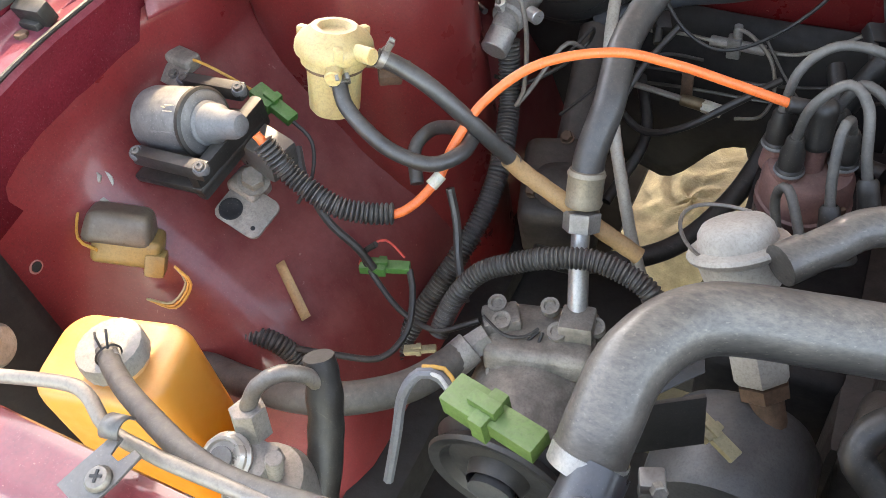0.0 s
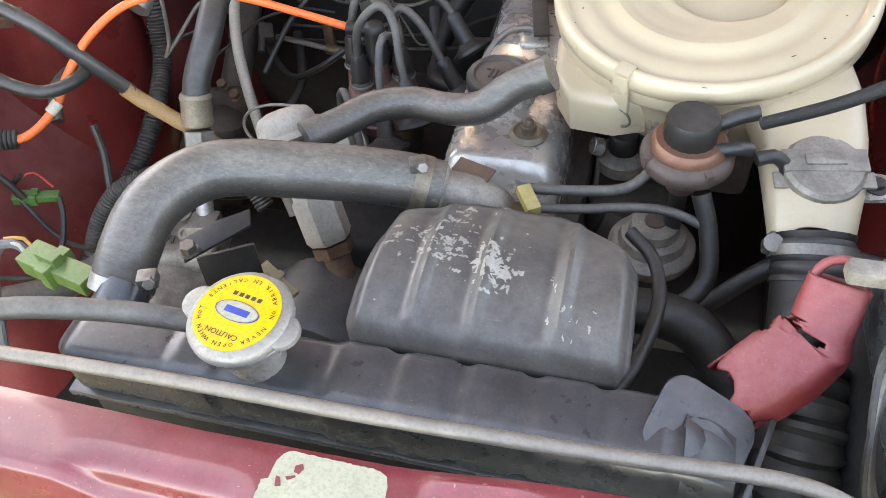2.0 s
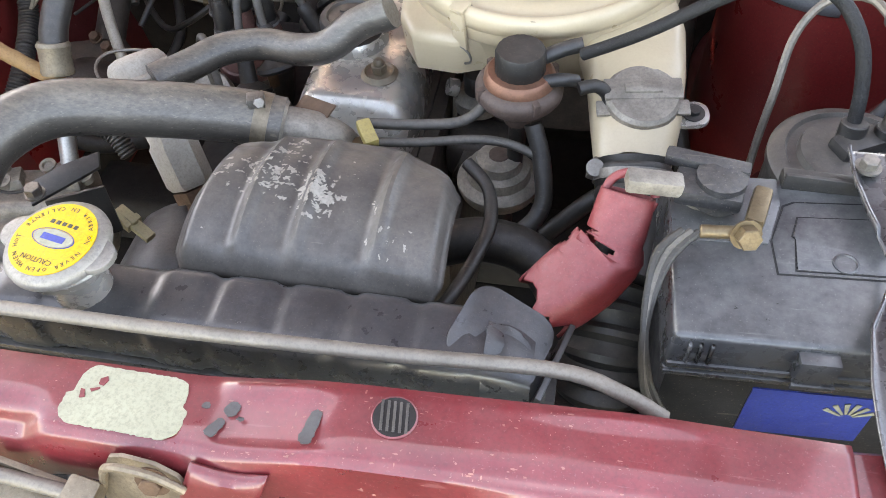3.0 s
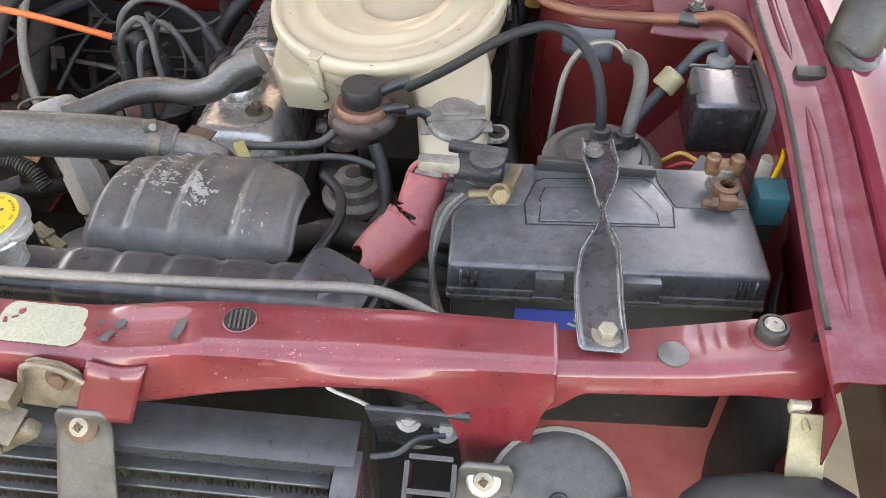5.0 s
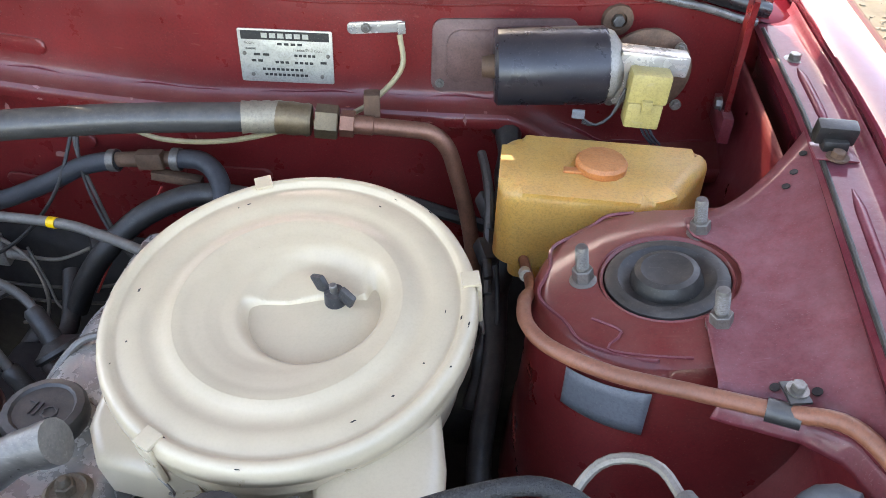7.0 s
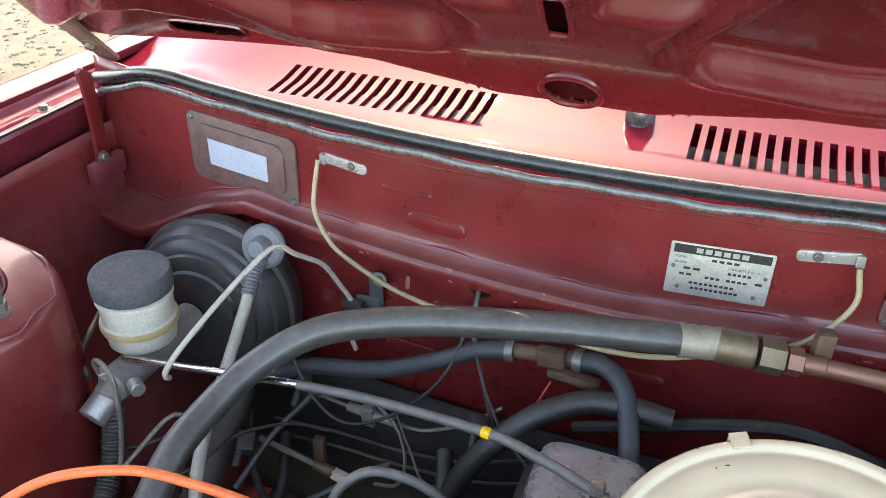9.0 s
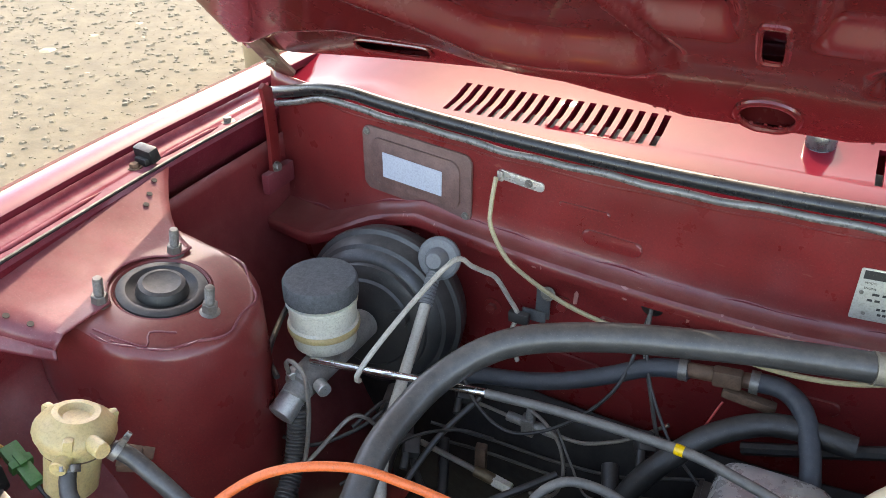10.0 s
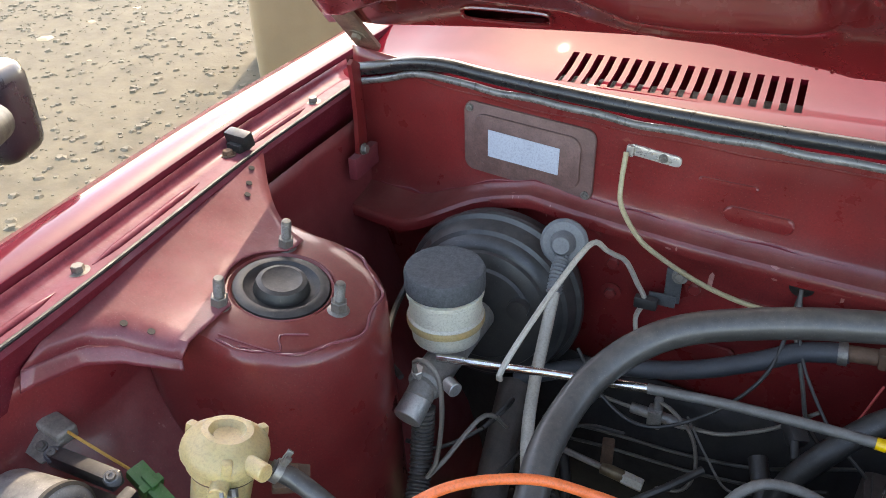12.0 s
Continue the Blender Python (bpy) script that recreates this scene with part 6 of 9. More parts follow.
for pts, r, m_ in (([(-0.40, -0.232, 0.564), (-0.39, -0.25, 0.55), (-0.385, -0.28, 0.53), (-0.40, -0.31, 0.52), (-0.44, -0.325, 0.525), (-0.478, -0.335, 0.53)], 0.0035, RUBBER), ([(-0.425, -0.24, 0.60), (-0.44, -0.245, 0.585), (-0.43, -0.25, 0.56), (-0.40, -0.26, 0.53), (-0.36, -0.265, 0.525), (-0.32, -0.25, 0.54)], 0.003, RUBBER), ([(-0.505, -0.215, 0.68), (-0.49, -0.235, 0.66), (-0.465, -0.25, 0.63), (-0.44, -0.25, 0.60), (-0.428, -0.25, 0.575)], 0.0042, RUBBER), ([(-0.52, -0.195, 0.692), (-0.50, -0.20, 0.675), (-0.495, -0.22, 0.65), (-0.505, -0.24, 0.63)], 0.002, RUBBER),
                   ([(-0.249, -0.411, 0.698), (-0.260, -0.406, 0.702), (-0.272, -0.410, 0.706), (-0.283, -0.42, 0.688), (-0.287, -0.435, 0.655), (-0.295, -0.45, 0.61)], 0.004, TAPE), ([(-0.247, -0.407, 0.700), (-0.258, -0.401, 0.706), (-0.272, -0.406, 0.708)], 0.0016, YWIRE), ([(-0.247, -0.415, 0.699), (-0.258, -0.408, 0.706), (-0.271, -0.409, 0.707)], 0.0016, WHITEWIRE),
                   ([(-0.447, -0.247, 0.570), (-0.440, -0.238, 0.585), (-0.425, -0.225, 0.59), (-0.405, -0.228, 0.575)], 0.0013, REDWIRE), ([(-0.39, -0.15, 0.60), (-0.38, -0.165, 0.57), (-0.37, -0.19, 0.54), (-0.355, -0.215, 0.51)], 0.0045, HOSE_DARK)):
    hose("wire", "loose dark wire of the engine loom" if m_ is RUBBER else "thin loose wire by a plug", pts, r, m_, "wire", sides=8)
# ---------------------------------------------------------------- at the firewall
boost = thing("brake_booster", (-0.385, 0.21, 0.58), "dusty black round brake booster on the firewall", "brake booster")
BM = M(-0.406, 0.272, 0.651, 84, 0, 3)
part("shell", lathe([(0.098, 0), (0.104, 0.010), (0.106, 0.028), (0.1085, 0.030), (0.110, 0.034), (0.1085, 0.040), (0.103, 0.042), (0.101, 0.052), (0.097, 0.060), (0.092, 0.062), (0.090, 0.066), (0.084, 0.072), (0.078, 0.073), (0.076, 0.077), (0.066, 0.080), (0.060, 0.080), (0.057, 0.083), (0.048, 0.084), (0.030, 0.085), (0, 0.086)], BM, 64), PLASTIC, boost)
part("boss", lathe([(0.012, 0.08), (0.012, 0.092), (0, 0.093)], BM @ M(0.045, 0.02, 0), 20), PLASTIC, boost)
part("master_cylinder", joined(rod((-0.400, 0.185, 0.667), (-0.408, 0.050, 0.662), 0.019, 22, 0.003), lathe([(0.015, 0), (0.015, 0.020), (0.011, 0.024), (0, 0.024)], along((-0.409, 0.062, 0.662), (-0.411, 0.03, 0.645)), 20), lathe([(0.020, 0.672), (0.021, 0.70), (0, 0.70)], M(-0.404, 0.100, 0), 20)), ALU, boost, "cast master cylinder")
part("end_plug", joined(rod((-0.411, 0.045, 0.650), (-0.414, 0.022, 0.640), 0.0155, 20), rod((-0.385, 0.06, 0.668), (-0.372, 0.052, 0.668), 0.008), hexa(0.012, 0.012, along((-0.413, 0.055, 0.672), (-0.415, 0.048, 0.69)))), STEELBAND, boost, "bright end plug")
for x, z in ((-0.275, 0.705), (-0.275, 0.662), (-0.18, 0.70)):
    part("mount_bolt", bolt((x, wall_y(x) - 0.002, z), (0, -1, 0), 0.012, 0.006, 0.012), PAINT, boost)
group_at(-0.004, 0.01, -0.004)
res = thing("fluid_reservoir", (-0.405, 0.10, 0.69), "white brake fluid reservoir with a dusty black cap", "reservoir")
RM = M(-0.405, 0.102, 0)
part("jar", lathe([(0.028, 0.688), (0.036, 0.692), (0.0375, 0.708), (0.0405, 0.710), (0.041, 0.715), (0.0405, 0.720), (0.038, 0.722), (0.0385, 0.744), (0.0405, 0.746), (0.0405, 0.750), (0.036, 0.752), (0, 0.753)], RM, 44), WHITEPL, res, "cloudy white jar with a ring")
part("screw_cap", lathe([(0.0405, 0.7535), (0.0418, 0.755), (0.0418, 0.7725), (0.040, 0.776), (0.037, 0.777), (0.034, 0.7765), (0, 0.777)], RM, 96, lambda a: 1 + 0.012 * (abs(math.sin(9 * a)) ** 0.5 - 0.7)), CAPGREY, res, "dusty dark grey screw cap")
part("collar", lathe([(0.0405, 0.7105), (0.0414, 0.713), (0.0414, 0.717), (0.0405, 0.7195)], RM, 44), CREAM, res, "cream ring")
group_at()
hose("brake_pipe", "thin bent steel brake pipe", [(-0.413, 0.045, 0.685), (-0.411, 0.040, 0.702), (-0.398, 0.035, 0.712), (-0.380, 0.030, 0.700), (-0.374, 0.022, 0.655), (-0.378, 0.012, 0.60), (-0.385, 0.005, 0.585), (-0.372, 0.02, 0.60), (-0.350, 0.06, 0.63), (-0.338, 0.075, 0.625), (-0.33, 0.09, 0.60)], 0.0026, STEEL_PIPE, "pipe", sides=8)
hose("vacuum_line", "thin black line round the reservoir", [(-0.47, 0.16, 0.72), (-0.476, 0.12, 0.69), (-0.46, 0.07, 0.675), (-0.43, 0.045, 0.672)], 0.0035, RUBBER, "hose", sides=8)
grom = thing("cable_grommet", (-0.331, 0.275, 0.71), "pale grey rubber grommet with a cable through it", "grommet")
part("disc", lathe([(0.024, 0), (0.026, 0.002), (0.026, 0.007), (0.023, 0.010), (0.014, 0.011), (0.012, 0.022), (0.009, 0.026), (0, 0.026)], M(-0.318, 0.228, 0.757, 70, 0, 6), 32), GREYPL, grom)
part("ribs", tube([(-0.316, 0.212, 0.751), (-0.314, 0.192, 0.738), (-0.312, 0.176, 0.724)], 0.0088, 14, rib=0.2, pitch=0.004), GREYPL, grom)
hose("cable_sheath", "pale grey cable sheath rising to the grommet", [(-0.312, 0.178, 0.726), (-0.309, 0.14, 0.692), (-0.305, 0.10, 0.662), (-0.294, 0.05, 0.640), (-0.275, 0.0, 0.612), (-0.252, -0.04, 0.562), (-0.228, -0.072, 0.50), (-0.20, -0.10, 0.44)], 0.0066, SHEATH, "cable", sides=14)
hose("vacuum_pipe", "thin cream bent pipe before the booster", [(-0.322, 0.046, 0.706), (-0.321, 0.040, 0.716), (-0.314, 0.060, 0.735), (-0.298, 0.12, 0.765), (-0.283, 0.170, 0.786), (-0.275, 0.190, 0.788), (-0.268, 0.205, 0.772), (-0.262, 0.225, 0.755), (-0.252, 0.240, 0.740), (-0.240, 0.255, 0.705), (-0.231, 0.262, 0.680), (-0.238, 0.262, 0.655), (-0.235, 0.262, 0.630), (-0.228, 0.262, 0.61)], 0.0030, SHEATH, "pipe", sides=8)
pc = thing("pipe_clip", (-0.22, 0.268, 0.68), "black pipe clip on a grey tab", "clip")
part("clip_body", box(0.026, 0.010, 0.014, M(-0.229, 0.262, 0.677), 0.002), PLASTIC, pc)
part("tab", joined(box(0.018, 0.002, 0.045, M(-0.203, 0.272, 0.700), 0.0006), box(0.03, 0.002, 0.016, M(-0.213, 0.270, 0.680), 0.0006)), GREYSTEEL, pc)
part("tab_bolt", bolt((-0.197, 0.270, 0.716), (0, -1, 0.2), 0.009, 0.005, 0.009), STEEL, pc)
rodt = thing("throttle_cable", (-0.39, 0.07, 0.69), "bright steel rod running into a grey throttle cable", "cable")
part("steel_rod", tube([(-0.40, 0.070, 0.688), (-0.29, 0.068, 0.708), (-0.186, 0.066, 0.725)], 0.0042, 12), POLISHED, rodt, "bright steel rod")
part("sheath", tube([(-0.188, 0.066, 0.7245), (-0.11, 0.068, 0.729), (0.001, 0.062, 0.734), (0.055, 0.046, 0.737), (0.102, 0.028, 0.738)], 0.0048, 10), HOSE, rodt, "grey cable sheath")
part("mark", tube([(-0.003, 0.0623, 0.734), (0.005, 0.0612, 0.7342)], 0.0053, 12), YELLOW, rodt, "yellow paint mark")
part("cable_end", tube([(0.100, 0.029, 0.738), (0.125, 0.018, 0.739), (0.150, 0.006, 0.738)], 0.003, 8), STEEL, rodt)
cc = thing("cable_bracket", (0.10, 0.02, 0.69), "black steel bracket holding the throttle cable", "bracket")
part("arm", joined(box(0.014, 0.003, 0.05, M(0.103, 0.026, 0.716, 0, 12, 10), 0.001), box(0.016, 0.075, 0.003, M(0.092, -0.006, 0.694, 0, 0, 12), 0.001)), PLASTIC, cc)
part("clip", box(0.012, 0.012, 0.008, M(0.104, 0.028, 0.742), 0.001), STEEL, cc)

tee = thing("brake_tee", (-0.196, 0.232, 0.53), "tarnished brass brake pipe tee on the firewall", "pipe fitting")
part("body", joined(box(0.016, 0.014, 0.03, M(-0.196, 0.226, 0.545, 10), 0.002), rod((-0.225, 0.228, 0.548), (-0.160, 0.226, 0.545), 0.0065), lathe([(0.006, 0), (0.005, 0.016), (0, 0.018)], M(-0.194, 0.226, 0.558), 14)), ALU, tee)
part("pipe", tube([(-0.162, 0.226, 0.545), (-0.14, 0.224, 0.545), (-0.115, 0.224, 0.55), (-0.07, 0.226, 0.575), (-0.03, 0.23, 0.61)], 0.0024, 8), STEEL_PIPE, tee)
part("pipe", tube([(-0.194, 0.224, 0.572), (-0.175, 0.220, 0.565), (-0.150, 0.214, 0.54), (-0.140, 0.205, 0.50), (-0.150, 0.200, 0.468), (-0.180, 0.20, 0.458)], 0.0024, 8), STEEL_PIPE, tee)
part("pipe", tube([(-0.225, 0.228, 0.548), (-0.26, 0.23, 0.55), (-0.30, 0.235, 0.545)], 0.0024, 8), STEEL_PIPE, tee)
group_at(0, -0.042, 0.042)
inl = thing("inline_joint", (-0.206, 0.203, 0.45), "white and brass inline joint on a low bracket", "pipe fitting")
part("nut", hexa(0.014, 0.024, along((-0.214, 0.204, 0.459), (-0.19, 0.202, 0.456))), WHITEPL, inl)
part("ferrule", rod((-0.240, 0.207, 0.461), (-0.212, 0.204, 0.459), 0.0075), BRASS, inl)
part("tail", tube([(-0.238, 0.207, 0.461), (-0.28, 0.21, 0.466), (-0.32, 0.215, 0.468)], 0.004, 8), STEEL_PIPE, inl)
part("bracket", joined(box(0.014, 0.012, 0.04, M(-0.236, 0.214, 0.478, 0, 0, 10), 0.002)), RUST, inl)

group_at()
# plates, brackets and tubes of the firewall
def on_wall(x, z, off=0.0):
    """A frame on the panel's face: x along it, y up it, z out of it."""
    s = 0.5 * x
    t = Vector((1, s, 0)).normalized()
    n = Vector((s, -1, 0)).normalized()
    m = Matrix((t, Vector((0, 0, 1)), n)).transposed().to_4x4()
    return Matrix.Translation((x, wall_y(x), z)) @ m @ M(0, 0, off)


hatch = thing("blanking_plate", (-0.39, 0.31, 0.76), "brown-grey pressed blanking plate with white paper", "plate")
W1 = on_wall(-0.392, 0.818, 0.001)
part("plate", joined(prism(rounded(0.172, 0.088, 0.012), 0.003, W1, 0.001), prism(rounded(0.140, 0.064, 0.014), 0.006, W1, 0.003)), HATCH, hatch, "brown-grey pressed plate")
part("paper", prism([(-0.048, -0.017), (0.046, -0.0165), (0.047, 0.0165), (-0.048, 0.017)], 0.0006, W1 @ M(-0.002, -0.002, 0.0062), 0), PAPERBLUE, hatch, "white paper")
for x, y in ((-0.078, 0.036), (0.078, -0.036)):
    part("plate_screw", bolt(W1 @ Vector((x, y, 0.003)), (0, -1, 0), 0.006, 0.002, 0.005), STEEL, hatch)
hatch2 = thing("blanking_plate", (0.39, 0.31, 0.76), "dark dusty blanking plate behind the wiper motor", "plate")
W2 = on_wall(0.385, 0.815, 0.001)
part("plate", joined(prism(rounded(0.150, 0.080, 0.012), 0.003, W2, 0.001), prism(rounded(0.120, 0.058, 0.014), 0.005, W2, 0.003)), HATCH, hatch2)
part("plate_screw", bolt(W2 @ Vector((-0.066, -0.030, 0.003)), (0, -1, 0), 0.006, 0.002, 0.005), STEEL, hatch2)

idp = thing("identification_plate", (0.163, 0.28, 0.78), "silver car identification plate, print mostly illegible", "plate")
W3 = on_wall(0.163, 0.8085, 0.001)
plate = part("plate", prism(rounded(0.0965, 0.058, 0.002), 0.001, W3, 0.0004), PLATE, idp, "silver plate")
part("dark_band", box(0.090, 0.0095, 0.0004, W3 @ M(0, 0.0225, 0.0012), 0), BLACKPRINT, idp, "black band")
part("band_bar", joined(*[box(0.0062, 0.0052, 0.0004, W3 @ M(x, 0.0225, 0.0015), 0) for x in np.linspace(-0.021, 0.021, 6)]), PLATE, idp)
for text, x, y, size in (("MODEL", -0.037, 0.0135, 0.0032), ("ENGINE", -0.0365, 0.0075, 0.0032), ("1166cc/71.2 cu.in", 0.022, 0.0075, 0.0042)):
    words(text, size, W3 @ M(x, y, 0.0012), BLACKPRINT, idp)
for y, x0, n, w in ((0.0135, -0.006, 4, 0.006), (0.0015, -0.030, 2, 0.008), (0.0015, 0.010, 5, 0.004), (-0.0055, -0.034, 2, 0.006), (-0.0065, -0.010, 3, 0.0045), (-0.0065, 0.010, 4, 0.0045), (-0.0055, 0.038, 1, 0.008), (-0.0145, -0.024, 9, 0.0042), (-0.0205, -0.022, 10, 0.004)):
    part("print_bar", joined(*[box(w * 0.8, 0.0026, 0.0003, W3 @ M(x0 + i * w * 1.15, y, 0.0012), 0) for i in range(n)]), BLACKPRINT, idp)
for x, y in ((-0.043, 0.002), (0.043, 0.002), (-0.036, -0.021), (0.036, -0.021)):
    part("rivet", lathe([(0.0022, 0), (0.0018, 0.0012), (0, 0.0016)], W3 @ M(x, y, 0.001), 12), STEEL, idp)

for x0, flip in ((-0.243, 1), (0.255, -1)):
    b = thing("tube_bracket", (x0, 0.285, 0.84), "silver slotted strip with a screw holding a tube", "bracket", "tube brackets")
    w = on_wall(x0, 0.848 if flip > 0 else 0.844, 0.001) @ M(0, 0, 0, 0, 0, -4 * flip)
    part("strip", joined(prism(rounded(0.058, 0.012, 0.005), 0.002, w, 0.0006), box(0.008, 0.012, 0.006, w @ M(-0.026 * flip, -0.001, 0.003), 0.001)), ALU_BRIGHT, b)
    part("strip_screw", bolt(w @ Vector((0.010 * flip, 0, 0.002)), (0, -1, 0), 0.006, 0.002, 0.005), STEEL, b)
hose("drain_tube", "yellowed vinyl washer tube", [(-0.272, 0.278, 0.850), (-0.271, 0.264, 0.82), (-0.267, 0.254, 0.800), (-0.248, 0.243, 0.777), (-0.225, 0.238, 0.760), (-0.165, 0.236, 0.732), (-0.10, 0.238, 0.718), (-0.04, 0.245, 0.722), (0.0, 0.235, 0.730), (0.04, 0.215, 0.735), (0.09, 0.205, 0.742), (0.14, 0.205, 0.752), (0.20, 0.222, 0.765), (0.238, 0.235, 0.772), (0.265, 0.250, 0.788), (0.285, 0.268, 0.812), (0.281, 0.277, 0.842)], 0.0028, TUBEYEL, "tube", sides=8)
gr = thing("small_grommet", (-0.075, 0.27, 0.715), "black rubber grommet in the firewall", "grommet")
part("disc", lathe([(0.013, 0), (0.013, 0.004), (0.006, 0.008), (0, 0.009)], M(-0.075, 0.274, 0.735, 90), 20), RUBBER, gr)
part("wire", tube([(-0.075, 0.264, 0.735), (-0.072, 0.24, 0.70), (-0.055, 0.225, 0.65), (-0.04, 0.22, 0.60), (-0.02, 0.22, 0.57)], 0.0024, 8), HOSE, gr)
for x, z, a in ((-0.10, 0.690, 5), (-0.16, 0.62, 0), (0.0, 0.66, 3), (-0.13, 0.80, 2), (0.10, 0.66, 0)):
    w = on_wall(x, z, 0.0)
    part("pressed_rib", prism(rounded(0.07, 0.018, 0.008), 0.004, w @ M(0, 0, 0, 0, 0, -a), 0.003, 3), PAINT, body)
part("pressed_rib", prism(rounded(0.060, 0.006, 0.003), 0.003, on_wall(-0.165, 0.833, 0), 0.0025, 3), PAINT, body)
part("stamped_mark", joined(*[box(0.006, 0.008, 0.0006, on_wall(-0.19 + 0.011 * i, 0.806, 0.0008) @ M(), 0) for i in range(7)]), PAINT, body)
for x, z, w, h in ((-0.165, 0.715, 0.006, 0.02), (-0.035, 0.735, 0.004, 0.022), (0.03, 0.74, 0.003, 0.018), (-0.115, 0.665, 0.012, 0.008)):
    m_ = on_wall(x, z, 0.0012)
    part("paint_chip", prism([(-w / 2, -h / 2), (w / 3, -h / 2.4), (w / 2, h / 3), (0, h / 2), (-w / 2.2, h / 4)], 0.0003, m_, 0), CHIP, body)
wip = thing("wiper_spindle", (0.046, 0.50, 0.88), "maroon wiper spindle boss on the cowl", "wiper spindle")
part("boss", lathe([(0.020, 0.885), (0.017, 0.892), (0.0155, 0.895), (0.0155, 0.922), (0.013, 0.927), (0, 0.928)], M(0.048, 0.485, 0), 24), PAINT, wip)
part("ring", lathe([(0.017, 0.894), (0.0185, 0.895), (0.0185, 0.899), (0.016, 0.900)], M(0.048, 0.485, 0), 24), STEEL, wip)

# heater hoses and the air conditioning joint
hose("heater_hose", "blue-black heater hose along the firewall", [(-0.36, 0.20, 0.57), (-0.30, 0.215, 0.592), (-0.261, 0.22, 0.606), (-0.20, 0.22, 0.62), (-0.151, 0.22, 0.638), (-0.10, 0.225, 0.662), (-0.062, 0.23, 0.682), (-0.02, 0.23, 0.694)], 0.0105, HEATER, sides=14)
hose("heater_hose", "blue-black heater hose bending down to the engine", [(0.045, 0.23, 0.702), (0.075, 0.228, 0.703), (0.098, 0.21, 0.695), (0.112, 0.18, 0.67), (0.12, 0.15, 0.64)], 0.0105, HEATER, sides=14)
hose("heater_hose", "thick black hose curving behind the engine", [(-0.06, 0.14, 0.55), (-0.045, 0.15, 0.585), (-0.021, 0.16, 0.620), (0.015, 0.18, 0.654), (0.06, 0.198, 0.674), (0.10, 0.202, 0.680), (0.15, 0.20, 0.678)], 0.0125, RUBBER, sides=14)
hv = thing("heater_valve", (0.012, 0.235, 0.68), "corroded brass heater valve with clamps", "valve")
part("body", joined(rod((-0.022, 0.23, 0.694), (0.048, 0.23, 0.702), 0.0085), box(0.03, 0.014, 0.02, M(0.02, 0.224, 0.702, 0, -6), 0.003)), RUST, hv)
part("clamp", lathe([(0.0112, 0), (0.0125, 0), (0.0125, 0.009), (0.0112, 0.009)], along((-0.03, 0.23, 0.692), (0.02, 0.23, 0.698)), 18), STEEL, hv)
part("clamp", lathe([(0.0112, 0), (0.0125, 0), (0.0125, 0.009), (0.0112, 0.009)], along((0.042, 0.23, 0.701), (0.08, 0.23, 0.703)), 18), STEEL, hv)
part("lever_plate", box(0.055, 0.012, 0.010, M(0.045, 0.226, 0.680, 0, 6), 0.001), RUST, hv, "rusty lever plate")
joint = thing("refrigerant_joint", (0.22, 0.2, 0.76), "brass nuts joining the black hose to a copper pipe", "pipe fitting")
JA, JB = Vector((0.172, 0.1985, 0.782)), Vector((0.305, 0.214, 0.772))
jm = along(JA, JB)
part("collar", lathe([(0.0155, 0), (0.0165, 0.002), (0.016, 0.008), (0.0165, 0.016), (0.0155, 0.026), (0.0165, 0.030), (0.015, 0.034), (0, 0.034)], jm, 22), BRASS, joint, "crimped collar")
part("large_nut", hexa(0.029, 0.022, jm @ M(0, 0, 0.038), 0.0012), BRASS, joint)
part("small_nut", hexa(0.023, 0.014, jm @ M(0, 0, 0.062), 0.001), COPPER, joint)
part("ferrule", lathe([(0.0095, 0.074), (0.0095, 0.094), (0.0075, 0.096)], jm, 16), COPPER, joint)
part("pipe", tube([JA + (JB - JA) * 0.66, JA + (JB - JA) * 0.95, (0.322, 0.217, 0.768), (0.338, 0.219, 0.752), (0.348, 0.218, 0.725), (0.362, 0.212, 0.68), (0.372, 0.205, 0.63), (0.375, 0.20, 0.58)], 0.0085, 14), COPPER, joint, "dull copper pipe")
part("stay", box(0.016, 0.014, 0.03, M(0.262, 0.222, 0.79, 0, 0, 10), 0.002), RUST, joint)

# wiper motor, washer tank
group_at(-0.008, 0.012, 0.008)
wm = thing("wiper_motor", (0.45, 0.25, 0.77), "black wiper motor with cream plugs on a rusty mount", "wiper motor")
MA, MB = Vector((0.386, 0.240, 0.820)), Vector((0.495, 0.250, 0.826))
part("can", lathe([(0, 0), (0.034, 0), (0.0375, 0.003), (0.0375, 0.104), (0.035, 0.108), (0, 0.108)], along(MA, MB), 40), CANBLACK, wm, "black motor can")
part("end_cap", lathe([(0, -0.012), (0.010, -0.012), (0.012, 0.0), (0.012, 0.002)], along(MA, MB), 20), RUST, wm)
part("neck", lathe([(0.036, 0.106), (0.033, 0.114), (0.022, 0.122), (0, 0.122)], along(MA, MB), 28), ALU, wm)
part("gear_case", joined(box(0.066, 0.022, 0.020, M(0.536, 0.243, 0.838, 0, 4, 4), 0.003), box(0.05, 0.03, 0.04, M(0.520, 0.252, 0.815, 0, -20, 0), 0.008)), ALU_BRIGHT, wm, "bright gear case")
part("mount_disc", lathe([(0, 0), (0.046, 0), (0.046, 0.004), (0.040, 0.007), (0, 0.008)], M(0.538, 0.288, 0.806, 90, 0, 8), 36), RUST, wm, "rusty round mount")
for x, z in ((0.573, 0.777), (0.566, 0.838), (0.506, 0.776)):
    part("mount_screw", bolt((x, 0.276, z), (0, -1, 0), 0.007, 0.003, 0.006), STEEL, wm)
part("plug", box(0.038, 0.022, 0.030, M(0.533, 0.222, 0.822, 0, 3, 4), 0.003), TANCREAM, wm, "cream wire plug")
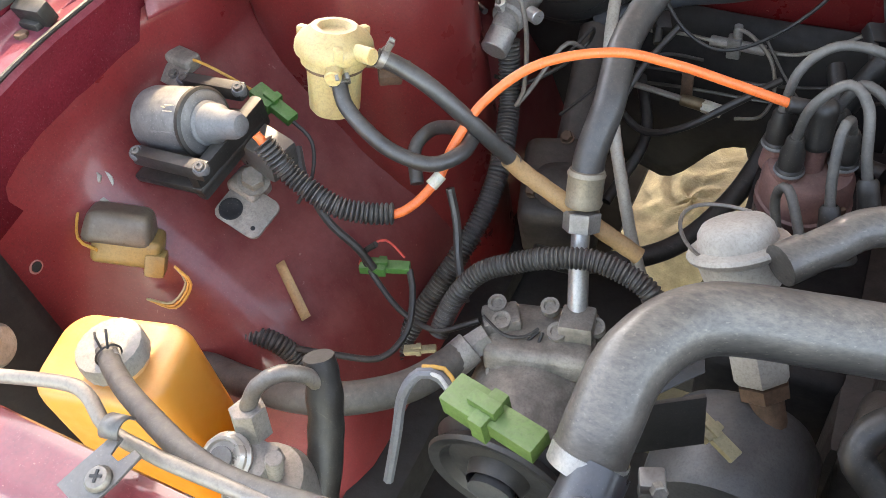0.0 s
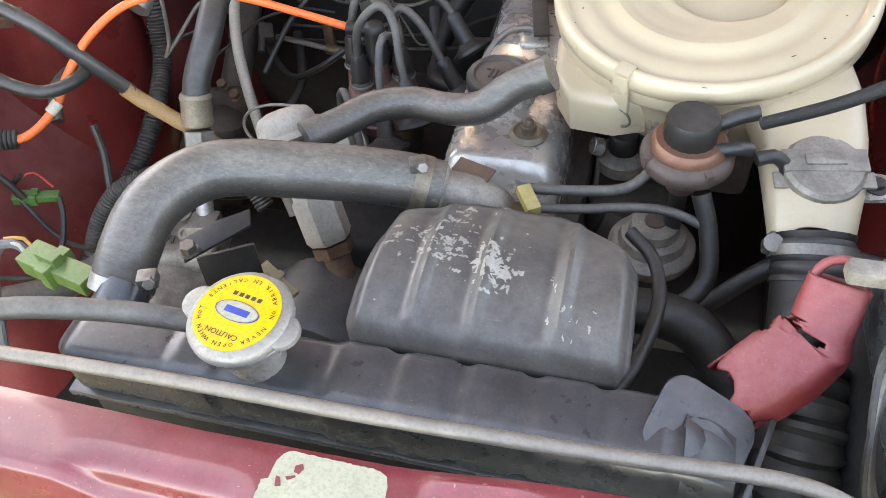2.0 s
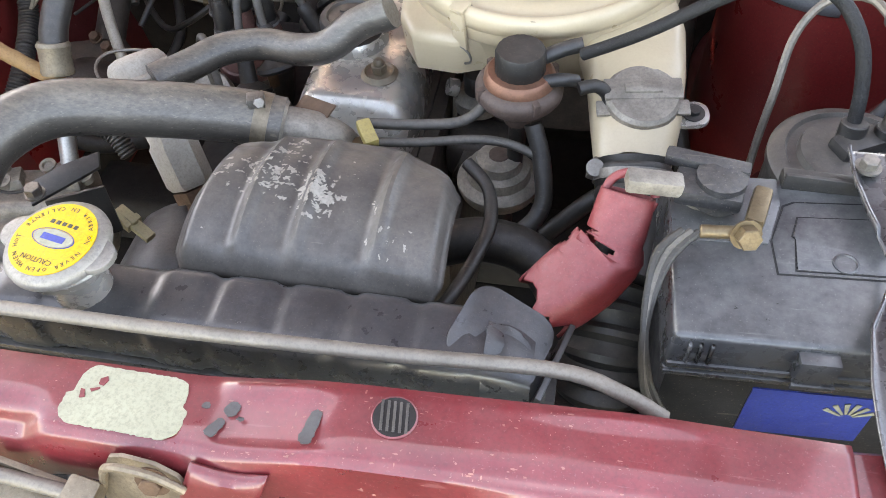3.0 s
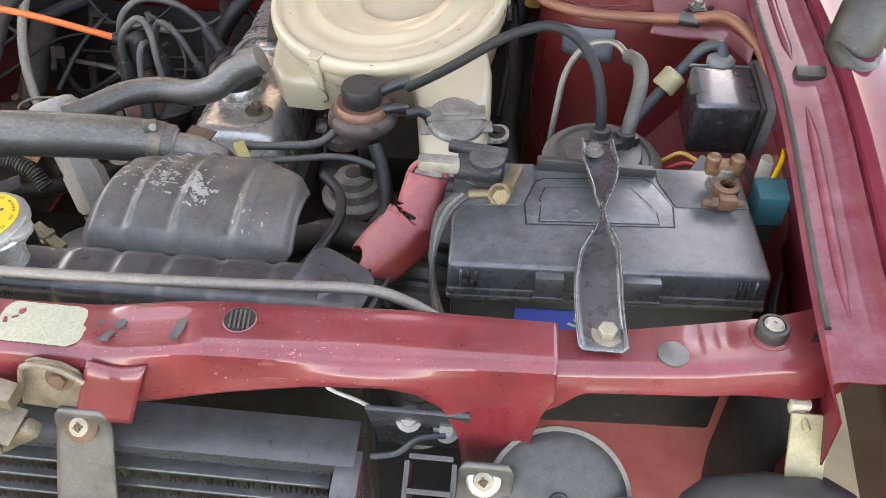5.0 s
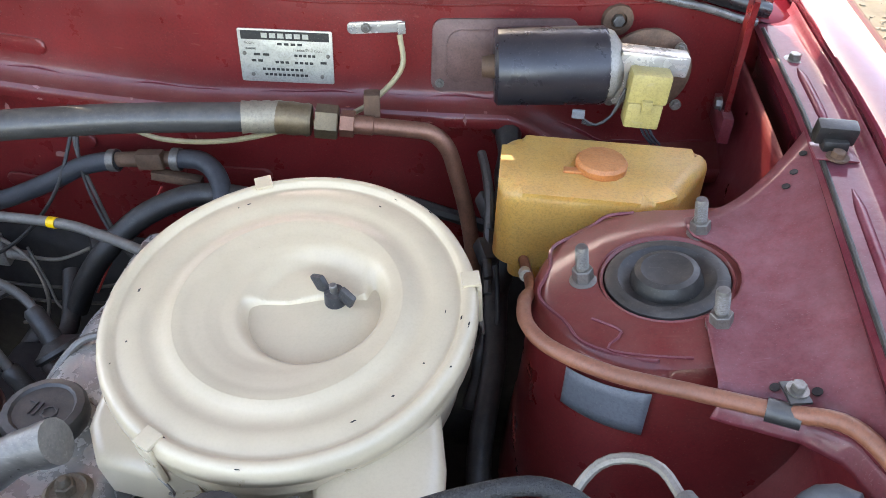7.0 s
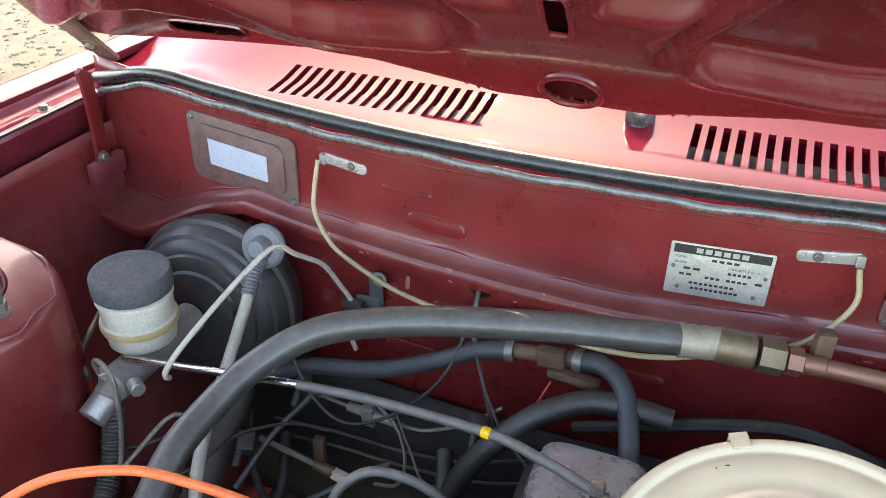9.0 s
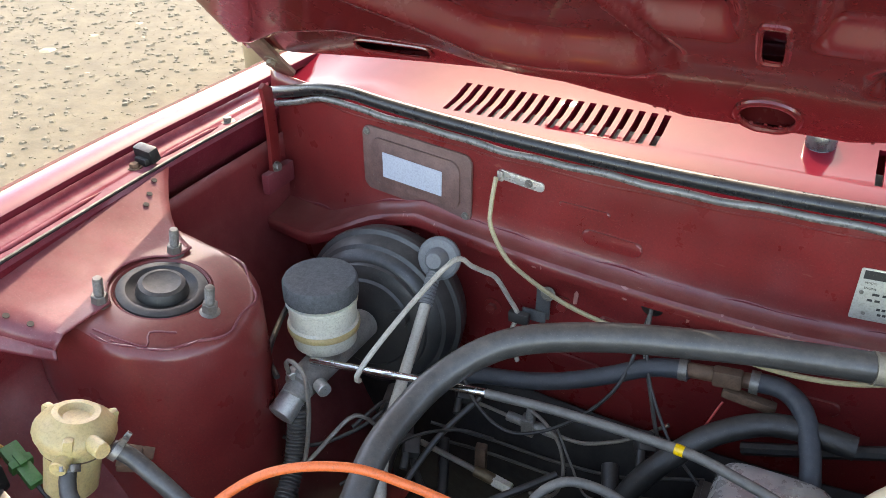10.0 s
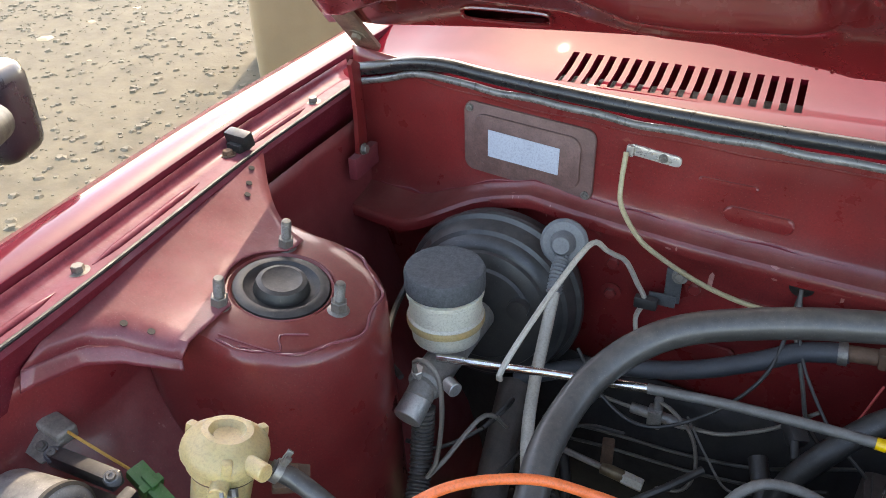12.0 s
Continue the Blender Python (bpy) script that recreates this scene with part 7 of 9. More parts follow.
part("plug", box(0.034, 0.022, 0.026, M(0.531, 0.220, 0.795, 0, 3, 4), 0.003), TANCREAM, wm, "cream wire plug")
part("plug_latch", box(0.010, 0.006, 0.012, M(0.533, 0.209, 0.806), 0.001), TANCREAM, wm)
part("tag", box(0.012, 0.003, 0.009, M(0.470, 0.201, 0.797), 0.001), TAPE, wm)
for k in range(3):
    part("wire", tube([(0.475, 0.205, 0.790 - 0.002 * k), (0.488, 0.206, 0.784), (0.502, 0.215, 0.790), (0.512, 0.22, 0.81 + 0.004 * k)], 0.0014, 6), RUBBER, wm)
    part("wire", tube([(0.530 + 0.004 * k, 0.222, 0.784), (0.538 + 0.004 * k, 0.22, 0.770), (0.548 + 0.004 * k, 0.225, 0.758)], 0.0014, 6), HEATER, wm)
group_at()
boss = thing("pivot_boss", (0.50, 0.33, 0.84), "rusty round pivot boss on the panel", "bolt")
part("cup", lathe([(0.017, 0), (0.016, 0.006), (0.009, 0.007), (0.008, 0.003), (0, 0.003)], on_wall(0.497, 0.853, 0.0), 24), RUST, boss)
part("nut", hexa(0.011, 0.006, on_wall(0.497, 0.853, 0.003)), STEEL, boss)

group_at(-0.009, -0.003, 0.004)
wt = thing("washer_tank", (0.49, 0.15, 0.62), "yellowed washer tank with an orange cap", "washer tank")
part("upper_body", prism([(x + 0.02 * max(0, y / 0.05) * (x > 0) - 0.035 * max(0, -y / 0.05) * (x > 0.03), y) for x, y in rounded(0.180, 0.100, 0.022, 6)], 0.080, M(0.492, 0.155, 0.700), 0.014, 5), TANKCREAM, wt, "yellowed tank body")
part("lower_leg", prism(rounded(0.056, 0.070, 0.012), 0.04, M(0.446, 0.165, 0.665), 0.0), TANKCREAM, wt)
part("neck", lathe([(0.021, 0.774), (0.020, 0.783), (0, 0.783)], M(0.493, 0.158, 0), 28), TANKCREAM, wt)
part("cap", lathe([(0.0225, 0.778), (0.0235, 0.780), (0.0235, 0.786), (0.021, 0.789), (0.013, 0.7905), (0, 0.7905)], M(0.493, 0.158, 0), 32, lambda a: 1 + 0.015 * math.cos(12 * a)), CAPORANGE, wt, "dusty orange cap")
part("cap_tab", box(0.018, 0.008, 0.003, M(0.468, 0.147, 0.781), 0.001), CAPORANGE, wt)

group_at()
# wires through the firewall by the tank
lp = thing("wire_loom", (0.40, 0.25, 0.62), "taped dark wiring loom coming through the firewall", "wiring loom")
part("hole", lathe([(0.017, 0), (0.019, 0.001), (0.019, 0.003), (0.012, 0.003), (0, 0.002)], on_wall(0.395, 0.735, 0.001), 24), DARK, lp)
part("trunk", tube([(0.397, 0.30, 0.735), (0.400, 0.262, 0.725), (0.402, 0.225, 0.69), (0.405, 0.20, 0.63), (0.40, 0.17, 0.57), (0.39, 0.10, 0.50)], 0.013, 12, rr=lambda s: 1 + 0.12 * math.sin(40 * s)), RUBBER, lp)
part("branch", tube([(0.402, 0.235, 0.705), (0.414, 0.16, 0.70), (0.424, 0.09, 0.715), (0.428, 0.045, 0.733), (0.428, 0.008, 0.753)], 0.0048, 10), BROWNCABLE, lp)
part("white_band", tube([(0.4235, 0.070, 0.723), (0.4245, 0.060, 0.727)], 0.0056, 10), WHITEPL, lp)
part("branch", tube([(0.402, 0.24, 0.71), (0.44, 0.13, 0.69), (0.47, 0.08, 0.70)], 0.005, 8), RUBBER, lp)


# loose wires and lines low behind the engine
for lab, m_, r, pts in (("thin black wire sagging before the firewall", RUBBER, 0.0022, [(-0.29, 0.21, 0.63), (-0.25, 0.19, 0.585), (-0.20, 0.18, 0.57), (-0.14, 0.19, 0.60), (-0.09, 0.21, 0.66), (-0.075, 0.262, 0.73)]),
                        ("thin dark wire hanging behind the engine", RUBBER, 0.0018, [(-0.075, 0.262, 0.73), (-0.06, 0.22, 0.68), (-0.02, 0.18, 0.63), (0.02, 0.16, 0.60), (0.05, 0.15, 0.56)]),
                        ("thin grey wire hanging behind the engine", HOSE, 0.0016, [(-0.16, 0.225, 0.56), (-0.13, 0.20, 0.53), (-0.10, 0.17, 0.52), (-0.06, 0.16, 0.55), (-0.03, 0.17, 0.59)]),
                        ("thin red wire behind the engine", REDWIRE, 0.0014, [(0.02, 0.235, 0.66), (0.0, 0.21, 0.62), (-0.03, 0.19, 0.59), (-0.05, 0.17, 0.55)]),
                        ("dark cable low by the steering", RUBBER, 0.0045, [(-0.35, 0.20, 0.52), (-0.32, 0.15, 0.50), (-0.27, 0.10, 0.50), (-0.22, 0.08, 0.53), (-0.17, 0.10, 0.56), (-0.13, 0.14, 0.57)]),
                        ("grimy dark brake line low on the firewall", HOSE_DARK, 0.0022, [(-0.33, 0.22, 0.50), (-0.25, 0.235, 0.49), (-0.16, 0.24, 0.485), (-0.08, 0.235, 0.50), (-0.03, 0.225, 0.53), (0.02, 0.225, 0.55)]),
                        ("grimy dark brake line low on the firewall", HOSE_DARK, 0.0022, [(-0.32, 0.22, 0.475), (-0.25, 0.23, 0.47), (-0.15, 0.235, 0.465), (-0.06, 0.23, 0.48), (0.0, 0.22, 0.51)]),
                        ("dark wire loop beside the booster", RUBBER, 0.0024, [(-0.42, 0.03, 0.60), (-0.395, 0.05, 0.58), (-0.36, 0.09, 0.585), (-0.34, 0.12, 0.60), (-0.33, 0.10, 0.63), (-0.345, 0.06, 0.62)]),
                        ("dark wire loop beside the booster", RUBBER, 0.0020, [(-0.34, 0.02, 0.57), (-0.32, 0.06, 0.575), (-0.30, 0.11, 0.58), (-0.26, 0.15, 0.575), (-0.22, 0.17, 0.56)]),
                        ("thick black wiring loom along the firewall", RUBBER, 0.0075, [(0.05, 0.24, 0.60), (0.12, 0.235, 0.63), (0.20, 0.235, 0.66), (0.27, 0.24, 0.67), (0.34, 0.24, 0.655), (0.40, 0.25, 0.63)]),
                        ("thin dark wire at the washer tank", RUBBER, 0.0024, [(0.385, 0.235, 0.70), (0.392, 0.20, 0.68), (0.398, 0.16, 0.66), (0.405, 0.11, 0.62), (0.40, 0.07, 0.58)]),
                        ("dark plug wire at the washer tank", HOSE_DARK, 0.0050, [(0.372, 0.25, 0.73), (0.380, 0.22, 0.722), (0.386, 0.19, 0.705), (0.388, 0.16, 0.68), (0.392, 0.12, 0.65)])):
    hose("wire", lab, pts, r, m_, "wire", sides=8)
for x, y, z in ((-0.285, 0.225, 0.565), (-0.31, 0.13, 0.545), (-0.05, 0.20, 0.60), (0.385, 0.20, 0.70), (0.388, 0.155, 0.675)):
    wp = thing("small_wire_plug", (x, y, z), "small dusty black wire plug hanging low", "connector", "small wire plugs")
    part("housing", box(0.020, 0.026, 0.016, M(x, y, z, 20, 15, 30), 0.003), PLASTIC, wp)
    part("tail", rod((x, y - 0.012, z), (x + 0.004, y - 0.030, z - 0.010), 0.005), RUBBER, wp)

wj = thing("washer_jet", (0.052, 0.418, 0.89), "black washer jet knob on the cowl", "washer jet")
part("knob", lathe([(0.019, 0.888), (0.019, 0.892), (0.0165, 0.895), (0.0165, 0.912), (0.014, 0.917), (0.010, 0.919), (0, 0.9195)], M(0.052, 0.418, 0), 28), RELAYBLK, wj)
part("gasket", lathe([(0.019, 0.8885), (0.022, 0.889), (0.0215, 0.8925), (0.019, 0.893)], M(0.052, 0.418, 0), 28), SEALLIP, wj)
part("nozzle", box(0.006, 0.010, 0.005, M(0.052, 0.418 + 0.010, 0.915), 0.001), STEEL, wj)
# ---------------------------------------------------------------- right side: valves, intake, battery gear, relays
group_at(-0.005, 0.018, -0.006)
pv = thing("control_valve", (0.251, -0.241, 0.70), "brown round control valve with a black cap", "valve")
PM = M(0.252, -0.243, 0)
part("base", lathe([(0.012, 0.690), (0.014, 0.712), (0.033, 0.716), (0.0365, 0.721), (0.0365, 0.728), (0.034, 0.732), (0.030, 0.734), (0, 0.734)], PM, 40), BROWNVALVE, pv, "dusty brown base")
part("ring", lathe([(0.030, 0.733), (0.029, 0.740), (0.026, 0.743), (0.017, 0.744)], PM, 36), COPPER, pv, "copper-coloured ring")
part("black_cap", lathe([(0.0195, 0.738), (0.0205, 0.741), (0.0205, 0.760), (0.019, 0.7635), (0, 0.7645)], PM, 40, lambda a: 1 + 0.012 * math.cos(20 * a)), RUBBER, pv, "black ribbed cap")
part("nozzle", tube([(0.270, -0.236, 0.752), (0.285, -0.230, 0.757), (0.300, -0.226, 0.760)], 0.0062, 12), PLASTIC, pv)
part("nozzle", tube([(0.272, -0.250, 0.738), (0.285, -0.250, 0.742), (0.298, -0.242, 0.736)], 0.0055, 12), PLASTIC, pv)
for a in (-150, -60, 40, 140):
    part("lug", box(0.008, 0.006, 0.012, PM @ M(0.034 * math.cos(radians(a)), 0.034 * math.sin(radians(a)), 0.728, 0, 0, a), 0.0015), BROWNVALVE, pv)
part("stem", rod((0.252, -0.243, 0.70), (0.250, -0.246, 0.60), 0.0075), RUBBER, pv)
group_at()
hose("vacuum_hose", "black braided hose from valve to canister", [(0.296, -0.226, 0.758), (0.320, -0.233, 0.776), (0.345, -0.241, 0.797), (0.392, -0.242, 0.830), (0.430, -0.240, 0.843), (0.458, -0.250, 0.838), (0.477, -0.266, 0.817), (0.486, -0.278, 0.785), (0.488, -0.288, 0.750)], 0.0050, BRAID, sides=16)
hose("vacuum_hose", "grey hose bending from canister to the tower", [(0.511, -0.287, 0.745), (0.516, -0.277, 0.772), (0.522, -0.255, 0.795), (0.522, -0.225, 0.800), (0.514, -0.203, 0.795)], 0.0072, HOSE, sides=14)
hose("bare_wire", "pale stiff wire looping before the tower", [(0.513, -0.202, 0.795), (0.503, -0.186, 0.798), (0.489, -0.178, 0.795), (0.470, -0.177, 0.785), (0.455, -0.190, 0.763), (0.448, -0.215, 0.730), (0.444, -0.228, 0.69), (0.44, -0.25, 0.64)], 0.0034, STEEL_PIPE, "wire", sides=8)
hose("choke_hose", "short black hose from valve to the intake horn", [(0.296, -0.243, 0.737), (0.308, -0.238, 0.738), (0.318, -0.236, 0.730), (0.322, -0.240, 0.720)], 0.0055, RUBBER, sides=10)

group_at(0, 0.012, 0.002)
dv = thing("vacuum_diaphragm", (0.232, -0.238, 0.58), "grey stacked vacuum diaphragm with a faded red centre", "valve")
DM = M(0.232, -0.240, 0)
part("dish", lathe([(0.020, 0.585), (0.036, 0.600), (0.0385, 0.607), (0.0385, 0.612), (0.034, 0.617), (0.030, 0.618), (0.028, 0.627), (0.022, 0.630), (0.020, 0.638), (0.014, 0.641), (0, 0.641)], DM, 40), ALUDARK, dv)
part("centre", lathe([(0.010, 0.640), (0.009, 0.6425), (0, 0.643)], DM, 20), BROWNVALVE, dv, "faded reddish centre")
part("post", rod((0.232, -0.240, 0.59), (0.232, -0.235, 0.50), 0.014), RUBBER, dv)
group_at(-0.004, 0.014, -0.016)
kv = thing("small_valve", (0.196, -0.122, 0.60), "small valve with a black cap beside the air cleaner", "valve")
part("cap", lathe([(0.014, 0.630), (0.015, 0.634), (0.015, 0.650), (0.013, 0.653), (0, 0.654)], M(0.198, -0.122, 0), 24), RUBBER, kv)
part("dish", lathe([(0.012, 0.605), (0.025, 0.612), (0.026, 0.626), (0.018, 0.632), (0, 0.633)], M(0.198, -0.122, 0), 28), ALUDARK, kv)
part("side_port", rod((0.178, -0.128, 0.636), (0.168, -0.131, 0.640), 0.009), ALU_BRIGHT, kv)
part("pipe", tube([(0.176, -0.132, 0.63), (0.176, -0.14, 0.60), (0.178, -0.15, 0.56)], 0.0026, 8), STEEL_PIPE, kv)

group_at(0.003, 0.014, -0.01)
ch = thing("flap_motor", (0.343, -0.246, 0.715), "grey round flap motor with a bolted ear", "flap motor")
KM = along((0.343, -0.244, 0.722), (0.346, -0.262, 0.80))
part("cap", lathe([(0.034, 0.0), (0.034, 0.006), (0.030, 0.010), (0.030, 0.018), (0.027, 0.021), (0, 0.022)], KM, 40), ALUDARK, ch)
part("bar", box(0.030, 0.010, 0.005, KM @ M(0, 0.004, 0.022), 0.002), ALUDARK, ch)
part("band", box(0.062, 0.020, 0.004, KM @ M(0, 0.004, 0.0205), 0.0015), ALUDARK, ch)
part("clip", box(0.074, 0.014, 0.003, KM @ M(0, -0.008, 0.012), 0.001), ALUDARK, ch)
part("ear", prism(rounded(0.030, 0.026, 0.010), 0.004, M(0.384, -0.241, 0.716, 6, -4, 8), 0.001), ALU_BRIGHT, ch)
part("ear_screw", bolt((0.386, -0.241, 0.720), (0.05, -0.1, 1), 0.009, 0.004, 0.0095), PLASTIC, ch)

ib = thing("intake_boot", (0.345, -0.31, 0.60), "black rubber intake boot and ribbed hose with a clamp", "intake hose")
part("collar", tube([(0.3425, -0.288, 0.705), (0.344, -0.304, 0.694), (0.345, -0.318, 0.684)], 0.0305, 26, rib=0.06, pitch=0.009), RUBBER, ib)
part("bend", tube([(0.345, -0.316, 0.686), (0.346, -0.345, 0.664), (0.342, -0.385, 0.650), (0.336, -0.42, 0.640)], 0.029, 24), RUBBER, ib)
part("bellows", tube([(0.336, -0.405, 0.690), (0.335, -0.432, 0.682), (0.333, -0.455, 0.665), (0.332, -0.472, 0.635), (0.332, -0.480, 0.59), (0.332, -0.480, 0.53)], 0.034, 32, rib=0.17, pitch=0.0120), RUBBER, ib, "ribbed black hose")
part("clamp", lathe([(0.031, 0), (0.0322, 0), (0.0322, 0.008), (0.031, 0.008)], along((0.3432, -0.296, 0.6995), (0.345, -0.318, 0.684)), 30), STEEL, ib)
part("clamp_screw", joined(box(0.012, 0.012, 0.016, M(0.314, -0.300, 0.704, 0, 20), 0.002), lathe([(0.007, 0), (0.007, 0.004), (0, 0.005)], along((0.313, -0.304, 0.709), (0.310, -0.32, 0.73)), 16)), STEEL, ib)

group_at()
rc = thing("terminal_cover", (0.315, -0.42, 0.70), "torn red vinyl battery terminal cover", "terminal cover")


def boot(u, v):
    P = ((0.335, -0.391, 0.779), (0.333, -0.399, 0.769), (0.331, -0.406, 0.760), (0.330, -0.409, 0.756), (0.327, -0.414, 0.748), (0.315, -0.424, 0.735), (0.301, -0.433, 0.723), (0.291, -0.438, 0.715))
    R = (0.0165, 0.0175, 0.0180, 0.0180, 0.0225, 0.0235, 0.0230, 0.0215)
    k = u * (len(P) - 1)
    i = min(int(k), len(P) - 2)
    t = k - i
    c = Vector(P[i]).lerp(Vector(P[i + 1]), t)
    d = (Vector(P[i + 1]) - Vector(P[i])).normalized()
    s = d.cross(Vector((0, 0, 1))).normalized()
    n = s.cross(d)
    r = R[i] * (1 - t) + R[i + 1] * t
    a = 2 * math.pi * v
    e = 0.8 if u < 0.45 else 0.55
    tear = (0.010 * (abs((3 * v) % 1 - 0.5) - 0.25) * 2 + 0.005 * math.sin(7 * a)) * smooth(0.9, 1.0, u)
    return c + r * (math.copysign(abs(math.cos(a)) ** e, math.cos(a)) * s + math.copysign(abs(math.sin(a)) ** e, math.sin(a)) * n * 0.80) + d * tear


def torn_boot():
    """The sleeve with a ragged gap torn out of its side."""
    nu, nv = 48, 48
    bm = surface(boot, nu, nv)
    bm.faces.ensure_lookup_table()
    gap = []
    for i in range(nu):
        for j in range(nv):
            u, v = (i + 0.5) / nu, (j + 0.5) / nv
            reach = 0.26 - 0.9 * abs(u - 0.50) + 0.05 * math.sin(40 * u)
            if 0.36 < u < 0.74 and (v < reach or v > 1.02 - 0.4 * reach):
                gap.append(bm.faces[i * nv + j])
    bmesh.ops.delete(bm, geom=gap, context="FACES")
    return bm


part("sleeve", torn_boot(), REDCOVER, rc, "torn red sleeve", solid=0.0020)
part("cable_end", tube([(0.333, -0.392, 0.774), (0.331, -0.403, 0.760), (0.325, -0.414, 0.745), (0.312, -0.426, 0.732)], 0.0085, 12), RUBBER, rc, "black cable inside the sleeve")
part("emblem", lathe([(0.0065, 0), (0.0072, 0.0006), (0.0079, 0)], along((0.302, -0.450, 0.735), (0.299, -0.50, 0.79)) @ Matrix.Diagonal((1, 0.6, 1, 1)), 24), REDCOVER, rc)
part("ring", tube([(0.336 + 0.0155 * math.cos(a), -0.393 + 0.010 * math.sin(a), 0.779 + 0.010 * math.sin(a)) for a in np.linspace(0.0, 6.1, 18)], 0.0030, 10), REDCOVER, rc)

group_at(0.0, -0.014, 0.006)
pt = thing("positive_clamp", (0.385, -0.385, 0.775), "corroded battery clamp with a brass bolt", "battery clamp", "battery clamps")
part("clamp", joined(box(0.040, 0.026, 0.012, M(0.380, -0.385, 0.792, 0, 0, -6), 0.004), lathe([(0.015, 0.782), (0.015, 0.802), (0.009, 0.804), (0, 0.803)], M(0.386, -0.383, 0), 20), box(0.05, 0.010, 0.008, M(0.378, -0.372, 0.800, 0, 0, -10), 0.002)), LEADGREY, pt, "dark lead clamp")
part("jaw", box(0.011, 0.030, 0.012, M(0.408, -0.397, 0.791, 0, 0, -14), 0.003), BRASS, pt, "yellow corroded jaw")
part("jaw_bolt", joined(rod((0.374, -0.421, 0.793), (0.402, -0.421, 0.796), 0.0040), bolt((0.398, -0.424, 0.798), (0.2, -0.9, 0.4), 0.012, 0.008, 0.009)), BRASS, pt, "brass bolt")
part("cable_lug", box(0.034, 0.013, 0.011, M(0.347, -0.392, 0.799, 0, 6, 6), 0.003), ALUDARK, pt, "dusty cable lug")
for k, (m_, dx) in enumerate(((RUBBER, 0), (HOSE, 0.004), (RUBBER, 0.009))):
    part("wire", tube([(0.374 - dx, -0.421, 0.792), (0.362 - dx, -0.432, 0.786), (0.354 - dx * 0.5, -0.448, 0.775), (0.350, -0.470, 0.757), (0.354 + dx * 0.4, -0.485, 0.728), (0.366 + dx, -0.498, 0.695), (0.372, -0.50, 0.65)], 0.0026, 8), m_, pt)
group_at(0.004, -0.014, 0.004)
ng = thing("negative_clamp", (0.59, -0.375, 0.775), "copper-coloured corroded battery clamp with screws", "battery clamp", "battery clamps")
part("clamp", joined(lathe([(0.0085, 0.776), (0.0145, 0.777), (0.0145, 0.795), (0.0085, 0.797), (0.0085, 0.790)], M(0.589, -0.383, 0), 24), box(0.020, 0.014, 0.014, M(0.588, -0.402, 0.787), 0.003), box(0.040, 0.018, 0.014, M(0.586, -0.358, 0.800), 0.005)), COPPERTERM, ng, "corroded brass clamp")
for dx in (-0.013, 0.014):
    part("screw", lathe([(0.0085, 0), (0.0085, 0.010), (0.0065, 0.012), (0.005, 0.010), (0, 0.009)], M(0.586 + dx, -0.360, 0.803), 20), COPPERTERM, ng)
part("jaw_bolt", joined(rod((0.560, -0.404, 0.786), (0.606, -0.404, 0.788), 0.0045), hexa(0.010, 0.008, along((0.578, -0.404, 0.787), (0.56, -0.404, 0.786)))), RUST, ng)

ng.scale = (0.72, 0.72, 0.85)
ng.location.x -= 0.010
ng.location.y -= 0.006
group_at()
st = thing("battery_strap", (0.478, -0.46, 0.775), "twisted bright steel battery hold-down strap", "battery strap")


def strap(u, v):
    y = -0.350 - 0.223 * u
    w = interp(u, (0, 0.12, 0.22, 0.38, 0.42, 0.48, 0.60, 0.75, 1.0), (0.026, 0.028, 0.022, 0.006, 0.005, 0.010, 0.029, 0.033, 0.033))
    tw = radians(interp(u, (0, 0.28, 0.40, 0.46, 1.0), (0, 10, 80, 20, 0)))
    z = interp(u, (0, 0.06, 0.3, 0.7, 0.85, 1.0), (0.794, 0.792, 0.792, 0.793, 0.789, 0.785))
    o = (v - 0.5) * w
    lip = 0.006 * smooth(0.42, 0.5, abs(v - 0.5)) * (1 if u < 0.3 or u > 0.5 else 0.4)
    return Vector((0.478 + o * math.cos(tw) + 0.004 * math.sin(u * 6), y, z + o * math.sin(tw) + lip))


part("bar", surface(strap, 90, 16), STRAP, st, "twisted steel bar", solid=0.002)
part("strap_bolt", bolt((0.480, -0.559, 0.7865), (0, 0, 1), 0.012, 0.006, 0.011), BRASSGREY, st)
part("strap_bolt", bolt((0.475, -0.365, 0.796), (0, 0, 1), 0.010, 0.006, 0.008), STEEL, st)
part("rear_bar", joined(box(0.100, 0.012, 0.010, M(0.478, -0.367, 0.780, 0, 2), 0.002), box(0.100, 0.003, 0.016, M(0.478, -0.373, 0.782, 0, 2), 0.001)), PLASTIC, st)

can = thing("charcoal_canister", (0.492, -0.297, 0.57), "dusty black charcoal canister with hose ports", "canister")
part("drum", lathe([(0.053, 0.56), (0.055, 0.565), (0.055, 0.728), (0.057, 0.731), (0.057, 0.738), (0.052, 0.743), (0.046, 0.744), (0.044, 0.741), (0.038, 0.742), (0.036, 0.747), (0.026, 0.749), (0, 0.749)], M(0.492, -0.297, 0), 48), SHIELD, can)
part("bridge", box(0.052, 0.020, 0.012, M(0.500, -0.290, 0.752, 0, 0, 30), 0.004), PLASTIC, can)
part("port", rod((0.488, -0.289, 0.748), (0.488, -0.286, 0.765), 0.0095), PLASTIC, can)
part("port", rod((0.511, -0.288, 0.746), (0.512, -0.285, 0.762), 0.0092), PLASTIC, can)

